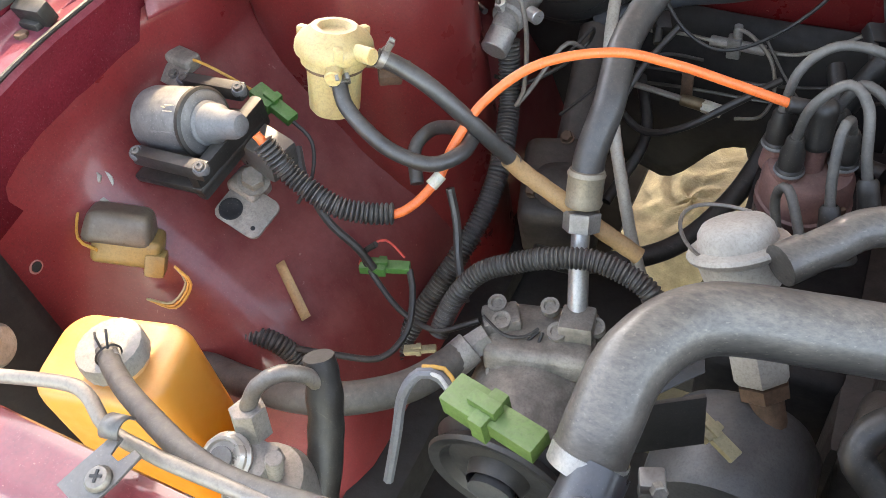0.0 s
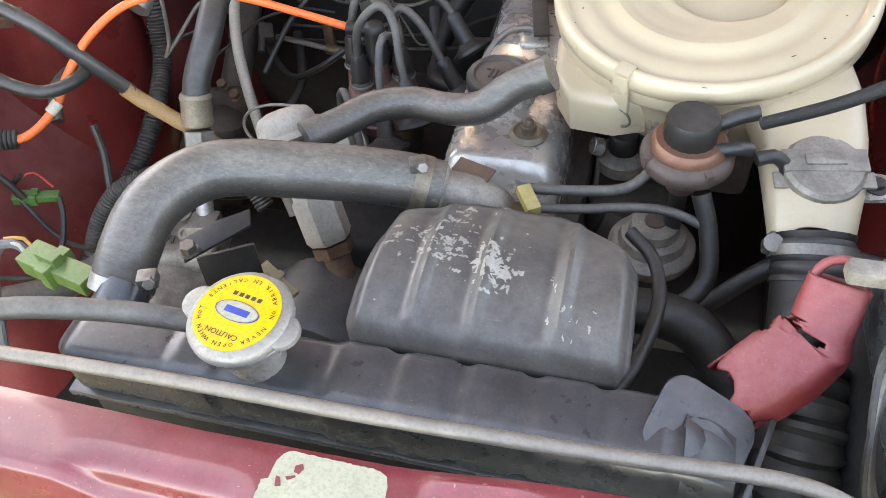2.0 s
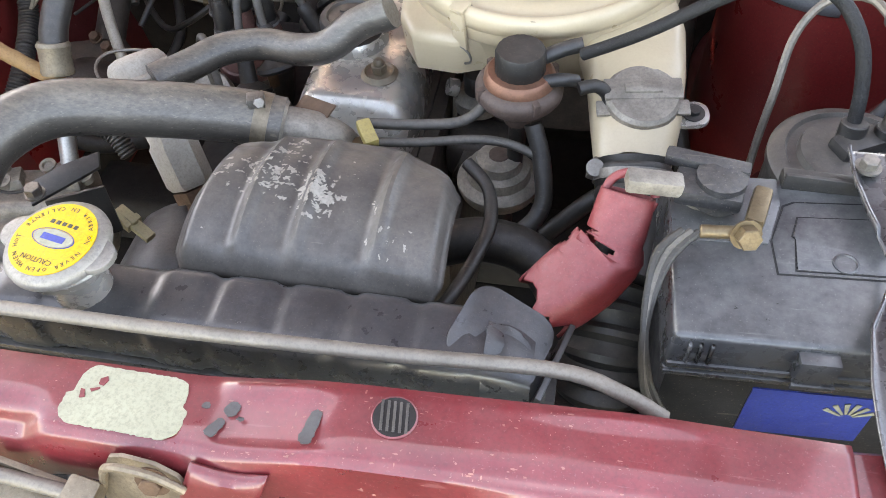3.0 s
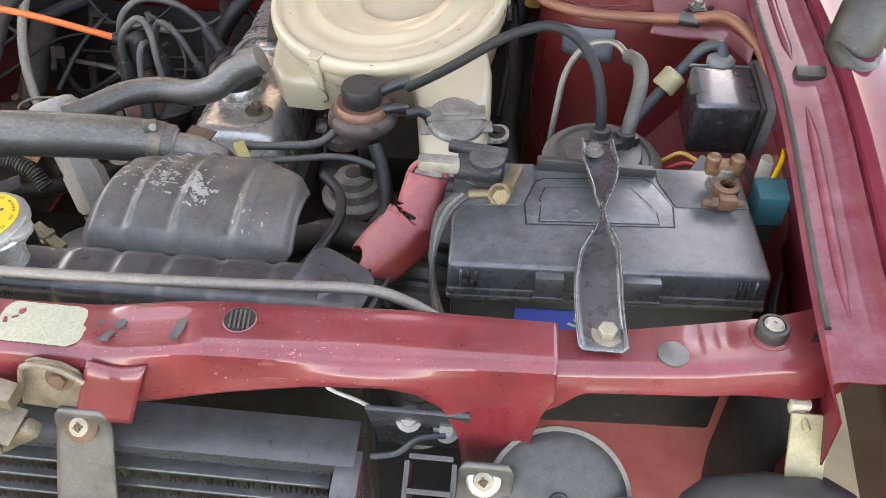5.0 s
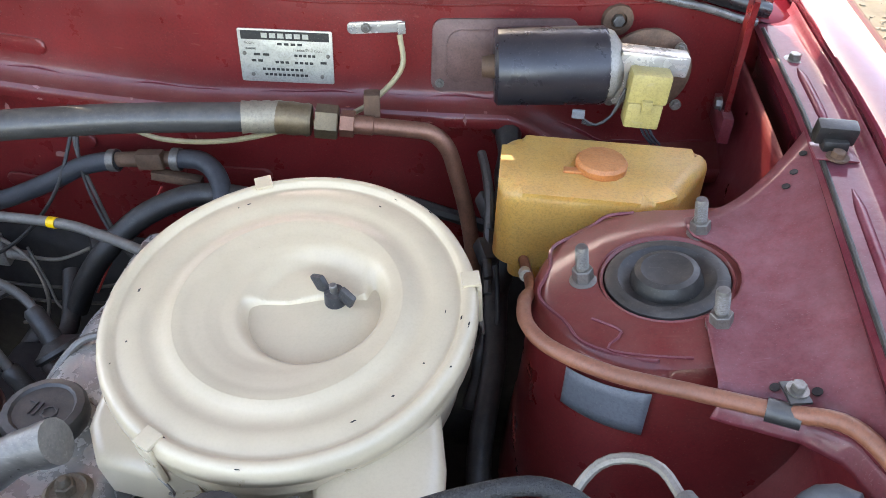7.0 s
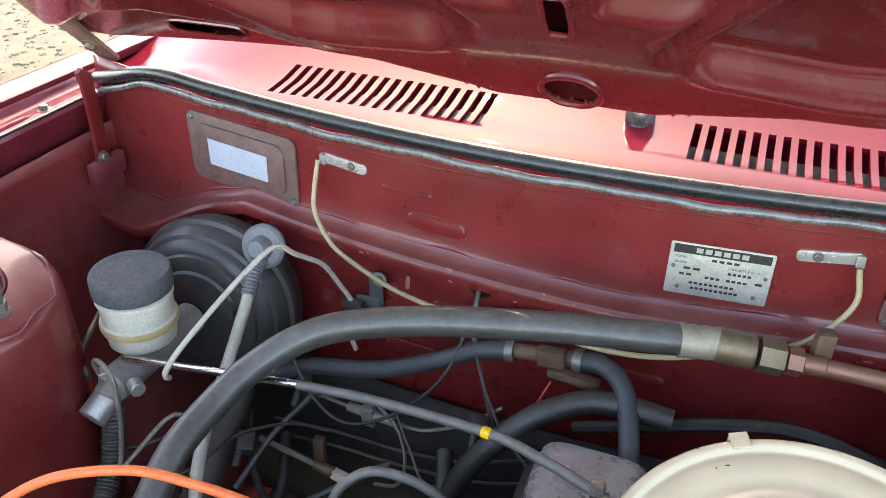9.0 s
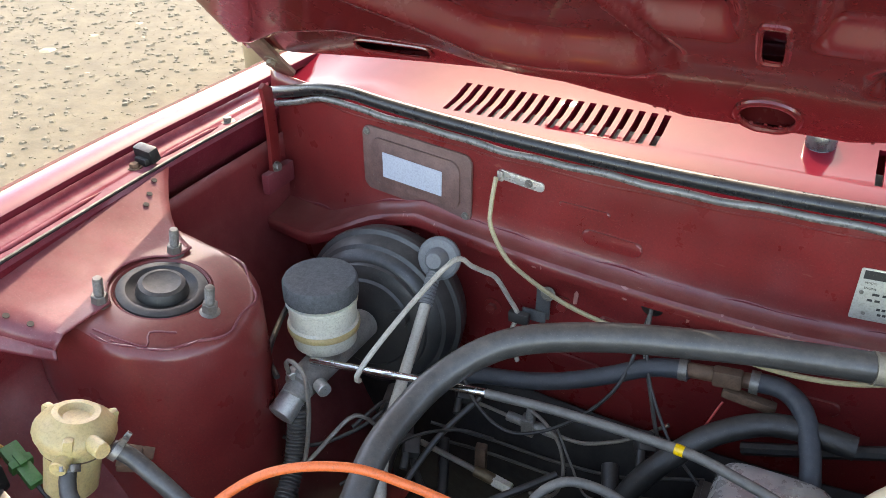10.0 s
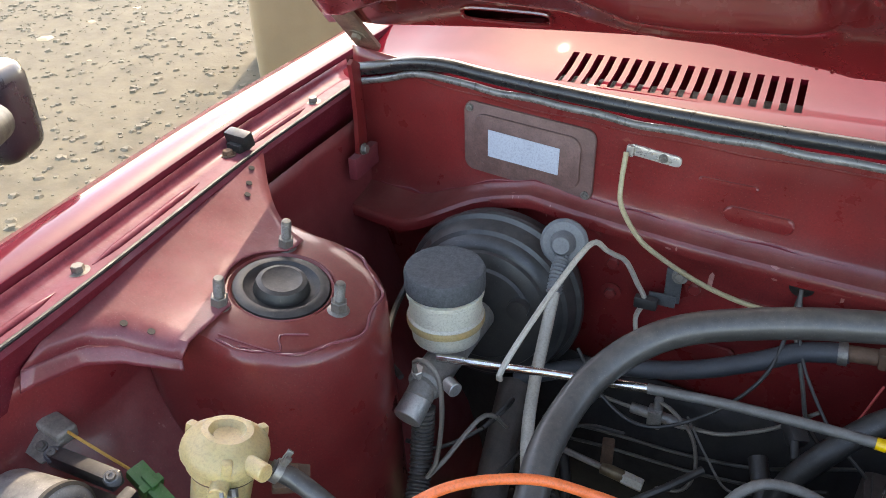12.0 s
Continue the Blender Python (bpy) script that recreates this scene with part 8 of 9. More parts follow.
group_at(0, 0.0, 0.004)
rb = thing("relay_box", (0.615, -0.25, 0.735), "black and grey relay box on the inner fender", "relay box")
part("black_half", box(0.058, 0.060, 0.060, M(0.600, -0.251, 0.766, 6, 0, 2), 0.006, 3), RELAYBLK, rb, "glossy black half")
part("grey_half", box(0.032, 0.066, 0.062, M(0.644, -0.250, 0.766, 6, 0, 2), 0.005, 2), GREYPL, rb, "dusty grey half")
part("band", box(0.004, 0.068, 0.064, M(0.630, -0.2505, 0.766, 6, 0, 2), 0.0015), PLASTIC, rb)
part("round_plug", lathe([(0.0125, 0), (0.0125, 0.012), (0.0135, 0.013), (0.0135, 0.017), (0.010, 0.020), (0, 0.020)], M(0.600, -0.215, 0.783), 28, lambda a: 1 + 0.015 * math.cos(16 * a)), GREYPL, rb)
part("round_plug", lathe([(0.009, 0), (0.009, 0.012), (0.007, 0.015), (0, 0.015)], M(0.636, -0.215, 0.783), 24), GREYPL, rb)
part("rim", box(0.060, 0.0025, 0.003, M(0.600, -0.2215, 0.7965, 6, 0, 2), 0.001), GREYPL, rb)
group_at()
hose("relay_lead", "dark cable from relay box to a tan plug", [(0.602, -0.215, 0.800), (0.600, -0.203, 0.812), (0.585, -0.197, 0.805), (0.572, -0.203, 0.790), (0.562, -0.209, 0.780)], 0.0058, HEATER, "cable", sides=10)
tp = thing("round_plug", (0.555, -0.213, 0.765), "tan round plug between two dark cables", "connector")
part("body", lathe([(0.011, 0), (0.0125, 0.002), (0.0125, 0.019), (0.010, 0.021), (0, 0.021)], along((0.550, -0.216, 0.768), (0.564, -0.207, 0.784)), 22), TAN, tp)
hose("relay_lead", "dark cable from the tan plug to the canister", [(0.552, -0.215, 0.770), (0.540, -0.225, 0.757), (0.520, -0.240, 0.735), (0.50, -0.252, 0.71)], 0.0058, HEATER, "cable", sides=10)
tb = thing("teal_relay", (0.628, -0.36, 0.74), "teal plastic relay on a short bracket", "relay")
part("box", box(0.032, 0.026, 0.034, M(0.630, -0.372, 0.761, 6, 0, 3), 0.003), TEAL, tb)
part("foot", box(0.020, 0.018, 0.05, M(0.634, -0.366, 0.72), 0.002), PLASTIC, tb)
wr = thing("wiring_bundle", (0.62, -0.32, 0.70), "loose coloured wires and plugs beside the battery", "wiring")
part("plug", box(0.034, 0.022, 0.030, M(0.588, -0.322, 0.742, 20, 10, -30), 0.003), GREYPL, wr, "grey wire plug")
part("plug", lathe([(0.009, 0), (0.009, 0.022), (0, 0.024)], along((0.640, -0.315, 0.74), (0.645, -0.305, 0.80)), 16), WHITEPL, wr)
for m_, pts in ((YELLOW, [(0.630, -0.36, 0.775), (0.638, -0.345, 0.785), (0.644, -0.325, 0.785), (0.646, -0.31, 0.77)]), (RUBBER, [(0.60, -0.31, 0.745), (0.612, -0.30, 0.752), (0.625, -0.31, 0.745), (0.635, -0.33, 0.73)]), (RUBBER, [(0.56, -0.30, 0.72), (0.575, -0.305, 0.735), (0.588, -0.315, 0.74)]), (REDWIRE, [(0.555, -0.295, 0.73), (0.57, -0.30, 0.742), (0.585, -0.31, 0.745)]), (YWIRE, [(0.55, -0.29, 0.735), (0.565, -0.293, 0.748), (0.58, -0.305, 0.748)]), (RUBBER, [(0.57, -0.34, 0.70), (0.60, -0.33, 0.71), (0.63, -0.32, 0.70)])):
    part("wire", tube(pts, 0.0022, 8), m_, wr)
bc = thing("brown_cable", (0.577, -0.133, 0.79), "brown cable clipped along the tower and fender", "cable")
part("cable", tube([(0.428, 0.010, 0.752), (0.422, -0.02, 0.768), (0.424, -0.055, 0.778), (0.441, -0.082, 0.783), (0.48, -0.103, 0.786), (0.531, -0.119, 0.793), (0.577, -0.139, 0.805), (0.610, -0.157, 0.818), (0.632, -0.194, 0.814), (0.644, -0.238, 0.799), (0.650, -0.327, 0.772), (0.651, -0.40, 0.748), (0.648, -0.465, 0.72)], 0.0056, 12), BROWNCABLE, bc)
part("clip", joined(tube([(0.569, -0.1365, 0.8035), (0.588, -0.143, 0.8055)], 0.0075, 14), box(0.014, 0.018, 0.002, M(0.585, -0.130, 0.8135, 0, 0, 12), 0.0006)), PLASTIC, bc, "black clip")
part("clip_screw", bolt((0.586, -0.129, 0.8145), (0, 0, 1), 0.008, 0.005, 0.007), STEEL, bc)
hose("lower_hose", "black lower radiator hose", [(0.15, -0.31, 0.60), (0.19, -0.323, 0.62), (0.231, -0.318, 0.63), (0.272, -0.322, 0.622), (0.30, -0.345, 0.60), (0.32, -0.39, 0.56), (0.32, -0.43, 0.50)], 0.019, RUBBER, sides=18)
hose("vent_hose", "thin black hose beside the scuffed cover", [(0.212, -0.280, 0.68), (0.232, -0.300, 0.675), (0.240, -0.335, 0.675), (0.236, -0.375, 0.68), (0.222, -0.425, 0.685), (0.20, -0.455, 0.68)], 0.0055, RUBBER, sides=10)
hose("vent_hose", "black hose hanging from the brown valve", [(0.262, -0.247, 0.700), (0.272, -0.262, 0.675), (0.277, -0.285, 0.645), (0.262, -0.302, 0.628), (0.235, -0.309, 0.62)], 0.0078, RUBBER, sides=12)
hose("coolant_pipe", "grey metal vacuum pipe before the valve cover", [(0.118, -0.270, 0.703), (0.171, -0.262, 0.701), (0.205, -0.252, 0.701), (0.225, -0.235, 0.712), (0.236, -0.228, 0.722)], 0.0045, HOSE, "pipe", sides=10)
hose("coolant_pipe", "grey metal pipe below the brown valve", [(0.125, -0.283, 0.694), (0.17, -0.272, 0.690), (0.215, -0.262, 0.690), (0.245, -0.258, 0.685), (0.275, -0.262, 0.675)], 0.004, HOSE, "pipe", sides=10)
def mirror(foot, pts, head, yaw):
    mi = thing("fender_mirror", foot, "black fender mirror on a thick curved stalk", "mirror", "fender mirrors")
    s = 1 if foot[0] > 0 else -1
    part("gasket", lathe([(0.030, -0.006), (0.0315, 0.002), (0.029, 0.007), (0.024, 0.008)], M(*foot, 0, 12 * s, -6 * s) @ Matrix.Diagonal((0.72, 1.4, 1, 1)), 32), RUBBER, mi, "rubber gasket")
    part("stalk", tube([Vector(foot) - Vector((0, 0, 0.004))] + pts, 0.0205, 20, rr=lambda q: 1.12 - 0.12 * min(1, 5 * q)), RUBBER, mi, "satin black stalk")
    part("head", box(0.17, 0.075, 0.112, M(*head, 0, 0, yaw), 0.028, 5), CANBLACK, mi)


mirror((0.686, -0.285, 0.862), [(0.688, -0.279, 0.880), (0.697, -0.262, 0.901), (0.720, -0.222, 0.915), (0.765, -0.140, 0.922), (0.868, 0.005, 0.900)], (0.955, 0.035, 0.888), -16)
mirror((-0.686, -0.285, 0.862), [(-0.688, -0.279, 0.880), (-0.697, -0.262, 0.901), (-0.720, -0.222, 0.915), (-0.765, -0.140, 0.922), (-0.868, 0.005, 0.900)], (-0.972, 0.035, 0.886), 16)
# ---------------------------------------------------------------- front panel, latch, condenser, horn, headlamp
def ragged(w, d, r, wob, seed):
    """A rounded rectangle with an uneven edge."""
    rng = random.Random(seed)
    pts = []
    base = rounded(w, d, r, 6)
    for (x0, y0), (x1, y1) in zip(base, base[1:] + base[:1]):
        n = max(1, int(math.hypot(x1 - x0, y1 - y0) / 0.0016))
        for k in range(n):
            pts.append((x0 + (x1 - x0) * k / n + rng.uniform(-wob, wob), y0 + (y1 - y0) * k / n + rng.uniform(-wob, wob)))
    return pts


part("panel_hole", lathe([(0, 0), (0.0108, 0), (0.0112, 0.0006), (0, 0.0008)], M(0.2255, -0.573, 0.7868), 32), DARK, body, "round hole through the beam")
part("hole_rim", lathe([(0.0106, 0), (0.0112, 0.0011), (0.0120, 0.0005), (0.0120, 0)], M(0.2255, -0.573, 0.7866), 32), PAINT_WORN, body)
part("hole_rib", joined(*[box(0.0014, 0.017, 0.0006, M(0.2255 + dx, -0.573, 0.7878, 0, 0, 8), 0) for dx in (-0.0065, -0.0032, 0, 0.0032, 0.0065)]), HOSE_DARK, body, "ribbed hose seen through the hole")
part("panel_hole", prism(rounded(0.021, 0.008, 0.0039), 0.0008, M(0.6215, -0.545, 0.7847, 0, 0, 8), 0), DARK, body)
part("rubber_plug", lathe([(0.0108, 0), (0.0108, 0.002), (0.008, 0.0032), (0, 0.0032)], M(0.525, -0.568, 0.7815), 24), SHIELD, body, "grey blanking plug")
sk = link("paper_label", prism([(x * (1 - 0.10 * (y > 0)), y) for x, y in ragged(0.070, 0.036, 0.010, 0.0004, 4)], 0.0006, M(0.079, -0.5805, 0.7735, 0.5, 0, -1), 0), WHITEPAPER)
tagged(sk, "worn cream paper label on the red beam", "label")
LB = M(0.079, -0.5805, 0.7742, 0.5, 0, -1)
for out in ([(-0.020, 0.010), (-0.0165, 0.012), (-0.015, 0.0095), (-0.0165, 0.006), (-0.0195, 0.0065)], [(-0.023, 0.003), (-0.018, 0.005), (-0.0175, 0.004), (-0.0215, 0.0015)], [(-0.028, 0.0025), (-0.0255, 0.0022), (-0.0235, -0.0022), (-0.0265, -0.0030)]):
    part("torn_mark", prism(out, 0.0004, LB, 0), PAINT_FRONT, sk, "torn mark showing red paint")
for cx, cy, w, h, a, sd in ((0.1855, -0.579, 0.0055, 0.020, -8, 1), (0.1395, -0.5725, 0.006, 0.009, -20, 2), (0.1335, -0.5835, 0.005, 0.012, -28, 3), (0.146, -0.578, 0.003, 0.002, 0, 5), (0.124, -0.5715, 0.004, 0.004, 10, 6)):
    part("bare_patch", prism([(x * (1.2 - 22 * y), y) for x, y in ragged(w, h, min(w, h) * 0.45, 0.0004, sd)], 0.0004, M(cx - 0.001, cy - 0.005, 0.7862 - 0.013 * smooth(0.21, 0.10, cx), -3, 0, a), 0), GREYSTEEL, body, "bare grey patch in the paint")
group_at(-0.004, -0.002, -0.018)
ls = link("plastic_sticker", prism(rounded(0.040, 0.016, 0.003), 0.0006, M(-0.235, -0.562, 0.784, 0, 0, -3), 0), STICKER)
part("print_bar", joined(*[box(0.028 - 0.006 * (i % 2), 0.0012, 0.0002, M(-0.236, -0.5575 - 0.0034 * i, 0.7848, 0, 0, -3), 0) for i in range(3)]), BLACKPRINT, ls)
tagged(ls, "pale plastic sticker on the red panel", "label")
group_at(-0.003, -0.001, -0.002)
bp = thing("rubber_bumper", (0.596, -0.535, 0.777), "black rubber hood bumper with a screw", "hood bumper")
part("rubber", lathe([(0.0112, 0.788), (0.0112, 0.797), (0.0102, 0.799), (0.008, 0.7995), (0.0075, 0.798), (0, 0.798)], M(0.595, -0.546, 0), 28), RUBBER, bp)
part("washer", lathe([(0.0145, 0.7878), (0.014, 0.7892), (0.011, 0.790)], M(0.595, -0.546, 0), 28), PAINT_FRONT, bp)
part("screw", lathe([(0.0068, 0.798), (0.0068, 0.800), (0.005, 0.8015), (0.0015, 0.8015), (0.0012, 0.8005), (0, 0.8005)], M(0.595, -0.546, 0), 18), ALUDARK, bp)
group_at(-0.001, 0.0, -0.001)
pl = thing("pipe_bracket", (-0.358, -0.566, 0.785), "grey steel strap bracket screwed on the front panel", "bracket")
part("saddle", surface(lambda u, v: Vector((-0.377 + 0.012 * v, -0.546 - 0.0068 * math.cos(math.pi * u) + 0.002 * v, 0.7935 + 0.0068 * math.sin(math.pi * u))), 14, 2), SHIELD, pl, "strap over the pipe", solid=0.0016)
part("strap", joined(prism([(-0.010, 0.014), (-0.004, 0.014), (-0.002, 0.004), (0.006, 0.004), (0.008, 0.014), (0.014, 0.014), (0.014, -0.004), (0.012, -0.024), (-0.014, -0.024), (-0.012, -0.006)], 0.002, M(-0.365, -0.563, 0.789, 6, 0, -14), 0.0006)), SHIELD, pl, "forked strap")
part("screw", joined(lathe([(0.0075, 0), (0.0075, 0.0015), (0.006, 0.0035), (0, 0.0042)], M(-0.362, -0.572, 0.7905, 6), 18)), STEEL, pl)
part("screw_slot", joined(box(0.007, 0.0016, 0.0006, M(-0.362, -0.572, 0.7946, 6, 0, 20), 0), box(0.0016, 0.007, 0.0006, M(-0.362, -0.572, 0.7947, 6, 0, 20), 0)), GROOVE, pl)
group_at(-0.001, 0.0, -0.002)
lt = thing("fender_tab", (0.65, -0.515, 0.80), "rusty bolted tab at the fender corner", "bracket")
part("tab", prism(rounded(0.046, 0.018, 0.003), 0.002, M(0.646, -0.523, 0.809, 0, 6, -48), 0.0006), RUST, lt, "rusty plate")
part("post", box(0.006, 0.030, 0.06, M(0.650, -0.520, 0.780, 0, 6, -48), 0.001), PAINT_FRONT, lt)
part("tab_bolt", bolt((0.637, -0.513, 0.811), (0, 0, 1), 0.009, 0.004, 0.007), STEEL, lt)
part("tab_bolt", bolt((0.656, -0.534, 0.810), (0, 0, 1), 0.010, 0.005, 0.007), RUST, lt)

group_at(0.003, 0.002, -0.002)
cn = thing("condenser_coil", (0.10, -0.61, 0.45), "black air conditioning condenser with crimped fins", "condenser")
part("top_rail", box(0.44, 0.038, 0.018, M(0.085, -0.604, 0.684, 8), 0.002), RADIATOR, cn, "black top rail")
part("side_rail", box(0.020, 0.038, 0.24, M(0.300, -0.612, 0.57, 8), 0.002), RADIATOR, cn)
for i in range(9):
    z = 0.664 - 0.020 * i
    part("flat_tube", box(0.40, 0.030, 0.004, M(0.085, -0.612 - 0.003 * i, z, 8), 0.001, 1), RADIATOR, cn)
    fin = bmesh.new()
    n = 96
    rows = []
    for k in range(n * 2 + 1):
        x = -0.115 + 0.40 * k / (2 * n)
        zz = z - 0.003 - (0.014 if k % 2 else 0.0)
        jit = 0.0012 * math.sin(k * 2.3 + i)
        rows.append((fin.verts.new((x + jit, -0.626 - 0.003 * i, zz)), fin.verts.new((x + jit, -0.604 - 0.003 * i, zz))))
    for (a, b), (c, d) in zip(rows, rows[1:]):
        fin.faces.new((a, b, d, c))
    part("fin_strip", fin, FINS, cn)
def strap_at(x0, zt, lab, screw):
    """An upright strap of bent sheet with a washer screw near its top."""
    br = thing("grille_strap", (x0, -0.63, 0.60), lab, "strap", "grille straps")
    part("strap", surface(lambda u, v: Vector((x0 - 0.010 * v + (u - 0.5) * (0.040 + 0.010 * v) * min(1, 0.75 + 3 * v), -0.618 - 0.004 * v - 0.055 * max(0, v - 0.2), zt - 0.13 * v ** 1.1)), 10, 16), SHIELD, br, "blue-grey coated sheet", solid=0.003)
    m = along((x0 - 0.002, -0.6205, zt - 0.017), (x0 - 0.002, -0.70, zt + 0.06))
    part("washer", lathe([(0, 0), (0.0125, 0), (0.0125, 0.0015), (0.0100, 0.003), (0, 0.003)], m, 28), screw, br, "rusty washer")
    part("screw", lathe([(0.0075, 0.003), (0.0070, 0.0055), (0.0030, 0.0066), (0.0026, 0.0052), (0, 0.0050)], m, 22), BRASSGREY, br)
    part("screw_slot", joined(box(0.0075, 0.0016, 0.0008, m @ M(0, 0, 0.0064, 0, 0, 12), 0), box(0.0016, 0.0075, 0.0008, m @ M(0, 0, 0.0065, 0, 0, 12), 0)), RUST, br)


group_at(0, -0.004, 0.010)
strap_at(0.113, 0.722, "grey coated upright strap with a rusty screw", RUST)
strap_at(0.405, 0.700, "grey coated upright strap with a washer screw", ALU_BRIGHT)
group_at()
part("red_tab", surface(lambda u, v: Vector((0.1455 + (u - 0.5) * 0.042 - 0.017 * v, -0.6065 - 0.004 * smooth(0, 0.15, v) - 0.012 * v, 0.770 - 0.048 * v - 0.004 * math.sin(math.pi * u) * smooth(0.2, 0.0, v))), 12, 12), PAINT_FRONT, body, "red tab bent down from the beam", solid=0.003)
group_at(0, -0.004, 0.008)
lk = thing("hood_latch", (0.05, -0.61, 0.66), "greasy steel hood latch with a spring and rusty bolts", "hood latch")
part("arch_plate", joined(prism([(-0.030, -0.030), (0.026, -0.030), (0.026, -0.004), (0.020, 0.008), (0.008, 0.014), (-0.010, 0.015), (-0.018, 0.012), (-0.022, 0.004), (-0.028, -0.012)], 0.0025, M(0.098, -0.6075, 0.748, 78, 0, -3), 0.0008),
     tube([(0.068, -0.612, 0.728), (0.076, -0.6125, 0.748), (0.082, -0.6130, 0.762), (0.094, -0.6135, 0.766), (0.110, -0.6135, 0.762), (0.122, -0.6135, 0.750)], 0.0024, 8)), RUST2, lk, "arched steel plate with a rolled edge")
part("latch_bolt", bolt((0.104, -0.6105, 0.750), (0.05, -0.9, 0.3), 0.011, 0.005, 0.010), RUST, lk)
part("slide_plate", joined(box(0.075, 0.028, 0.003, M(0.035, -0.628, 0.722, 14, 12, -6), 0.001), box(0.060, 0.004, 0.024, M(0.030, -0.616, 0.730, -14, 12, -6), 0.001), box(0.018, 0.016, 0.018, M(0.064, -0.620, 0.738, 10, 12, -6), 0.003)), RUST2, lk, "greasy latch slide")
part("cable_guide", tube([(-0.01, -0.618, 0.746), (0.02, -0.619, 0.742), (0.05, -0.620, 0.738), (0.072, -0.621, 0.735)], 0.0042, 10), STEEL_PIPE, lk, "release cable sheath")
part("spring", tube([(0.030 + 0.0007 * k, -0.640 + 0.006 * math.cos(k * 1.2), 0.706 + 0.006 * math.sin(k * 1.2)) for k in range(46)], 0.0012, 6, 0.002), RUST2, lk)
part("lever", joined(box(0.060, 0.010, 0.016, M(0.020, -0.640, 0.698, 0, 20, -15), 0.003), box(0.05, 0.012, 0.012, M(0.060, -0.632, 0.700, 0, -30, 10), 0.003)), RUST2, lk)
part("latch_bolt", bolt((0.046, -0.640, 0.712), (0, -0.6, 0.7), 0.012, 0.006, 0.011), RUST, lk)
group_at(0.003, 0.002, -0.012)
hn = thing("horn", (0.455, -0.625, 0.62), "black disc horn behind the grille", "horn")
part("disc", lathe([(0, -0.016), (0.040, -0.014), (0.050, -0.004), (0.052, 0.0), (0.050, 0.004), (0.042, 0.008), (0.030, 0.010), (0.008, 0.011), (0.007, 0.014), (0, 0.014)], along((0.455, -0.625, 0.685), (0.455, -0.665, 0.73)), 40), PLASTIC, hn)
part("rim", lathe([(0.050, -0.004), (0.0535, -0.002), (0.0535, 0.003), (0.050, 0.004)], along((0.455, -0.625, 0.685), (0.455, -0.665, 0.73)), 40), STEEL_PIPE, hn)
part("nut", hexa(0.009, 0.005, along((0.455, -0.635, 0.696), (0.455, -0.665, 0.73))), RUST, hn)
hl = thing("headlamp_bucket", (0.61, -0.62, 0.60), "grey headlamp bucket with an adjuster bracket", "headlamp")
part("bucket", lathe([(0.076, -0.01), (0.078, 0.0), (0.074, 0.020), (0.060, 0.044), (0.042, 0.056), (0, 0.060)], along((0.612, -0.640, 0.660), (0.607, -0.590, 0.690)), 44), GREYSTEEL, hl)
part("trim", box(0.13, 0.030, 0.020, M(0.560, -0.640, 0.695, 10, -4, 0), 0.004), GREYSTEEL, hl)
part("adjuster", joined(box(0.026, 0.004, 0.07, M(0.624, -0.600, 0.725, -38), 0.0012), rod((0.621, -0.590, 0.748), (0.618, -0.568, 0.752), 0.0025)), TAN, hl, "bare steel adjuster bracket")
part("adjuster_nut", box(0.014, 0.008, 0.012, M(0.618, -0.572, 0.752), 0.002), WHITEPL, hl)
bx = thing("black_bracket", (0.35, -0.60, 0.62), "black steel bracket with a square tube and bolts", "bracket")
part("plate", box(0.075, 0.004, 0.10, M(0.350, -0.585, 0.70, 20), 0.001), RADIATOR, bx)
part("square_tube", joined(box(0.032, 0.004, 0.05, M(0.362, -0.632, 0.690, 30), 0.001), box(0.004, 0.03, 0.05, M(0.345, -0.625, 0.690, 30), 0.001), box(0.004, 0.03, 0.05, M(0.379, -0.625, 0.690, 30), 0.001), box(0.032, 0.004, 0.05, M(0.362, -0.610, 0.700, 30), 0.001)), PLASTIC, bx)
for x, z in ((0.342, 0.722), (0.370, 0.712)):
    part("bracket_bolt", bolt((x, -0.592, z), (0, -0.6, 0.8), 0.011, 0.006, 0.010), ALU, bx)
part("wire", tube([(0.370, -0.598, 0.714), (0.350, -0.602, 0.712), (0.335, -0.608, 0.700), (0.315, -0.610, 0.695)], 0.0026, 8), HEATER, bx)
part("wire", tube([(0.270, -0.575, 0.752), (0.280, -0.580, 0.735), (0.305, -0.585, 0.728), (0.330, -0.59, 0.715)], 0.0016, 6), WHITEWIRE, bx)

group_at()
# ---------------------------------------------------------------- engine, distributor, compressor and what hangs on them
group_at(0, 0.013, -0.004)
eng = thing("engine", (0.08, -0.05, 0.30), "greasy four cylinder engine with an oily metal valve cover", "engine")


def vcover(u, v):
    y = -0.238 + 0.385 * u
    a = math.pi * v
    w = 0.054 + 0.004 * math.sin(9 * u)
    e = 0.38
    cx = math.cos(a)
    x = w * math.copysign(abs(cx) ** e, cx)
    end = min(1.0, smooth(0, 0.07, u) ** 0.6, smooth(1, 0.95, u) ** 0.6)
    z = 0.612 + (0.062 + 0.012 * smooth(0.30, 0.42, u) * smooth(0.72, 0.58, u)) * (abs(math.sin(a)) ** 0.42) * (0.25 + 0.75 * end)
    x *= 0.90 + 0.10 * end - 0.07 * (abs(math.sin(a)) ** 1.5)
    return Vector((0.088 - x, y, z))


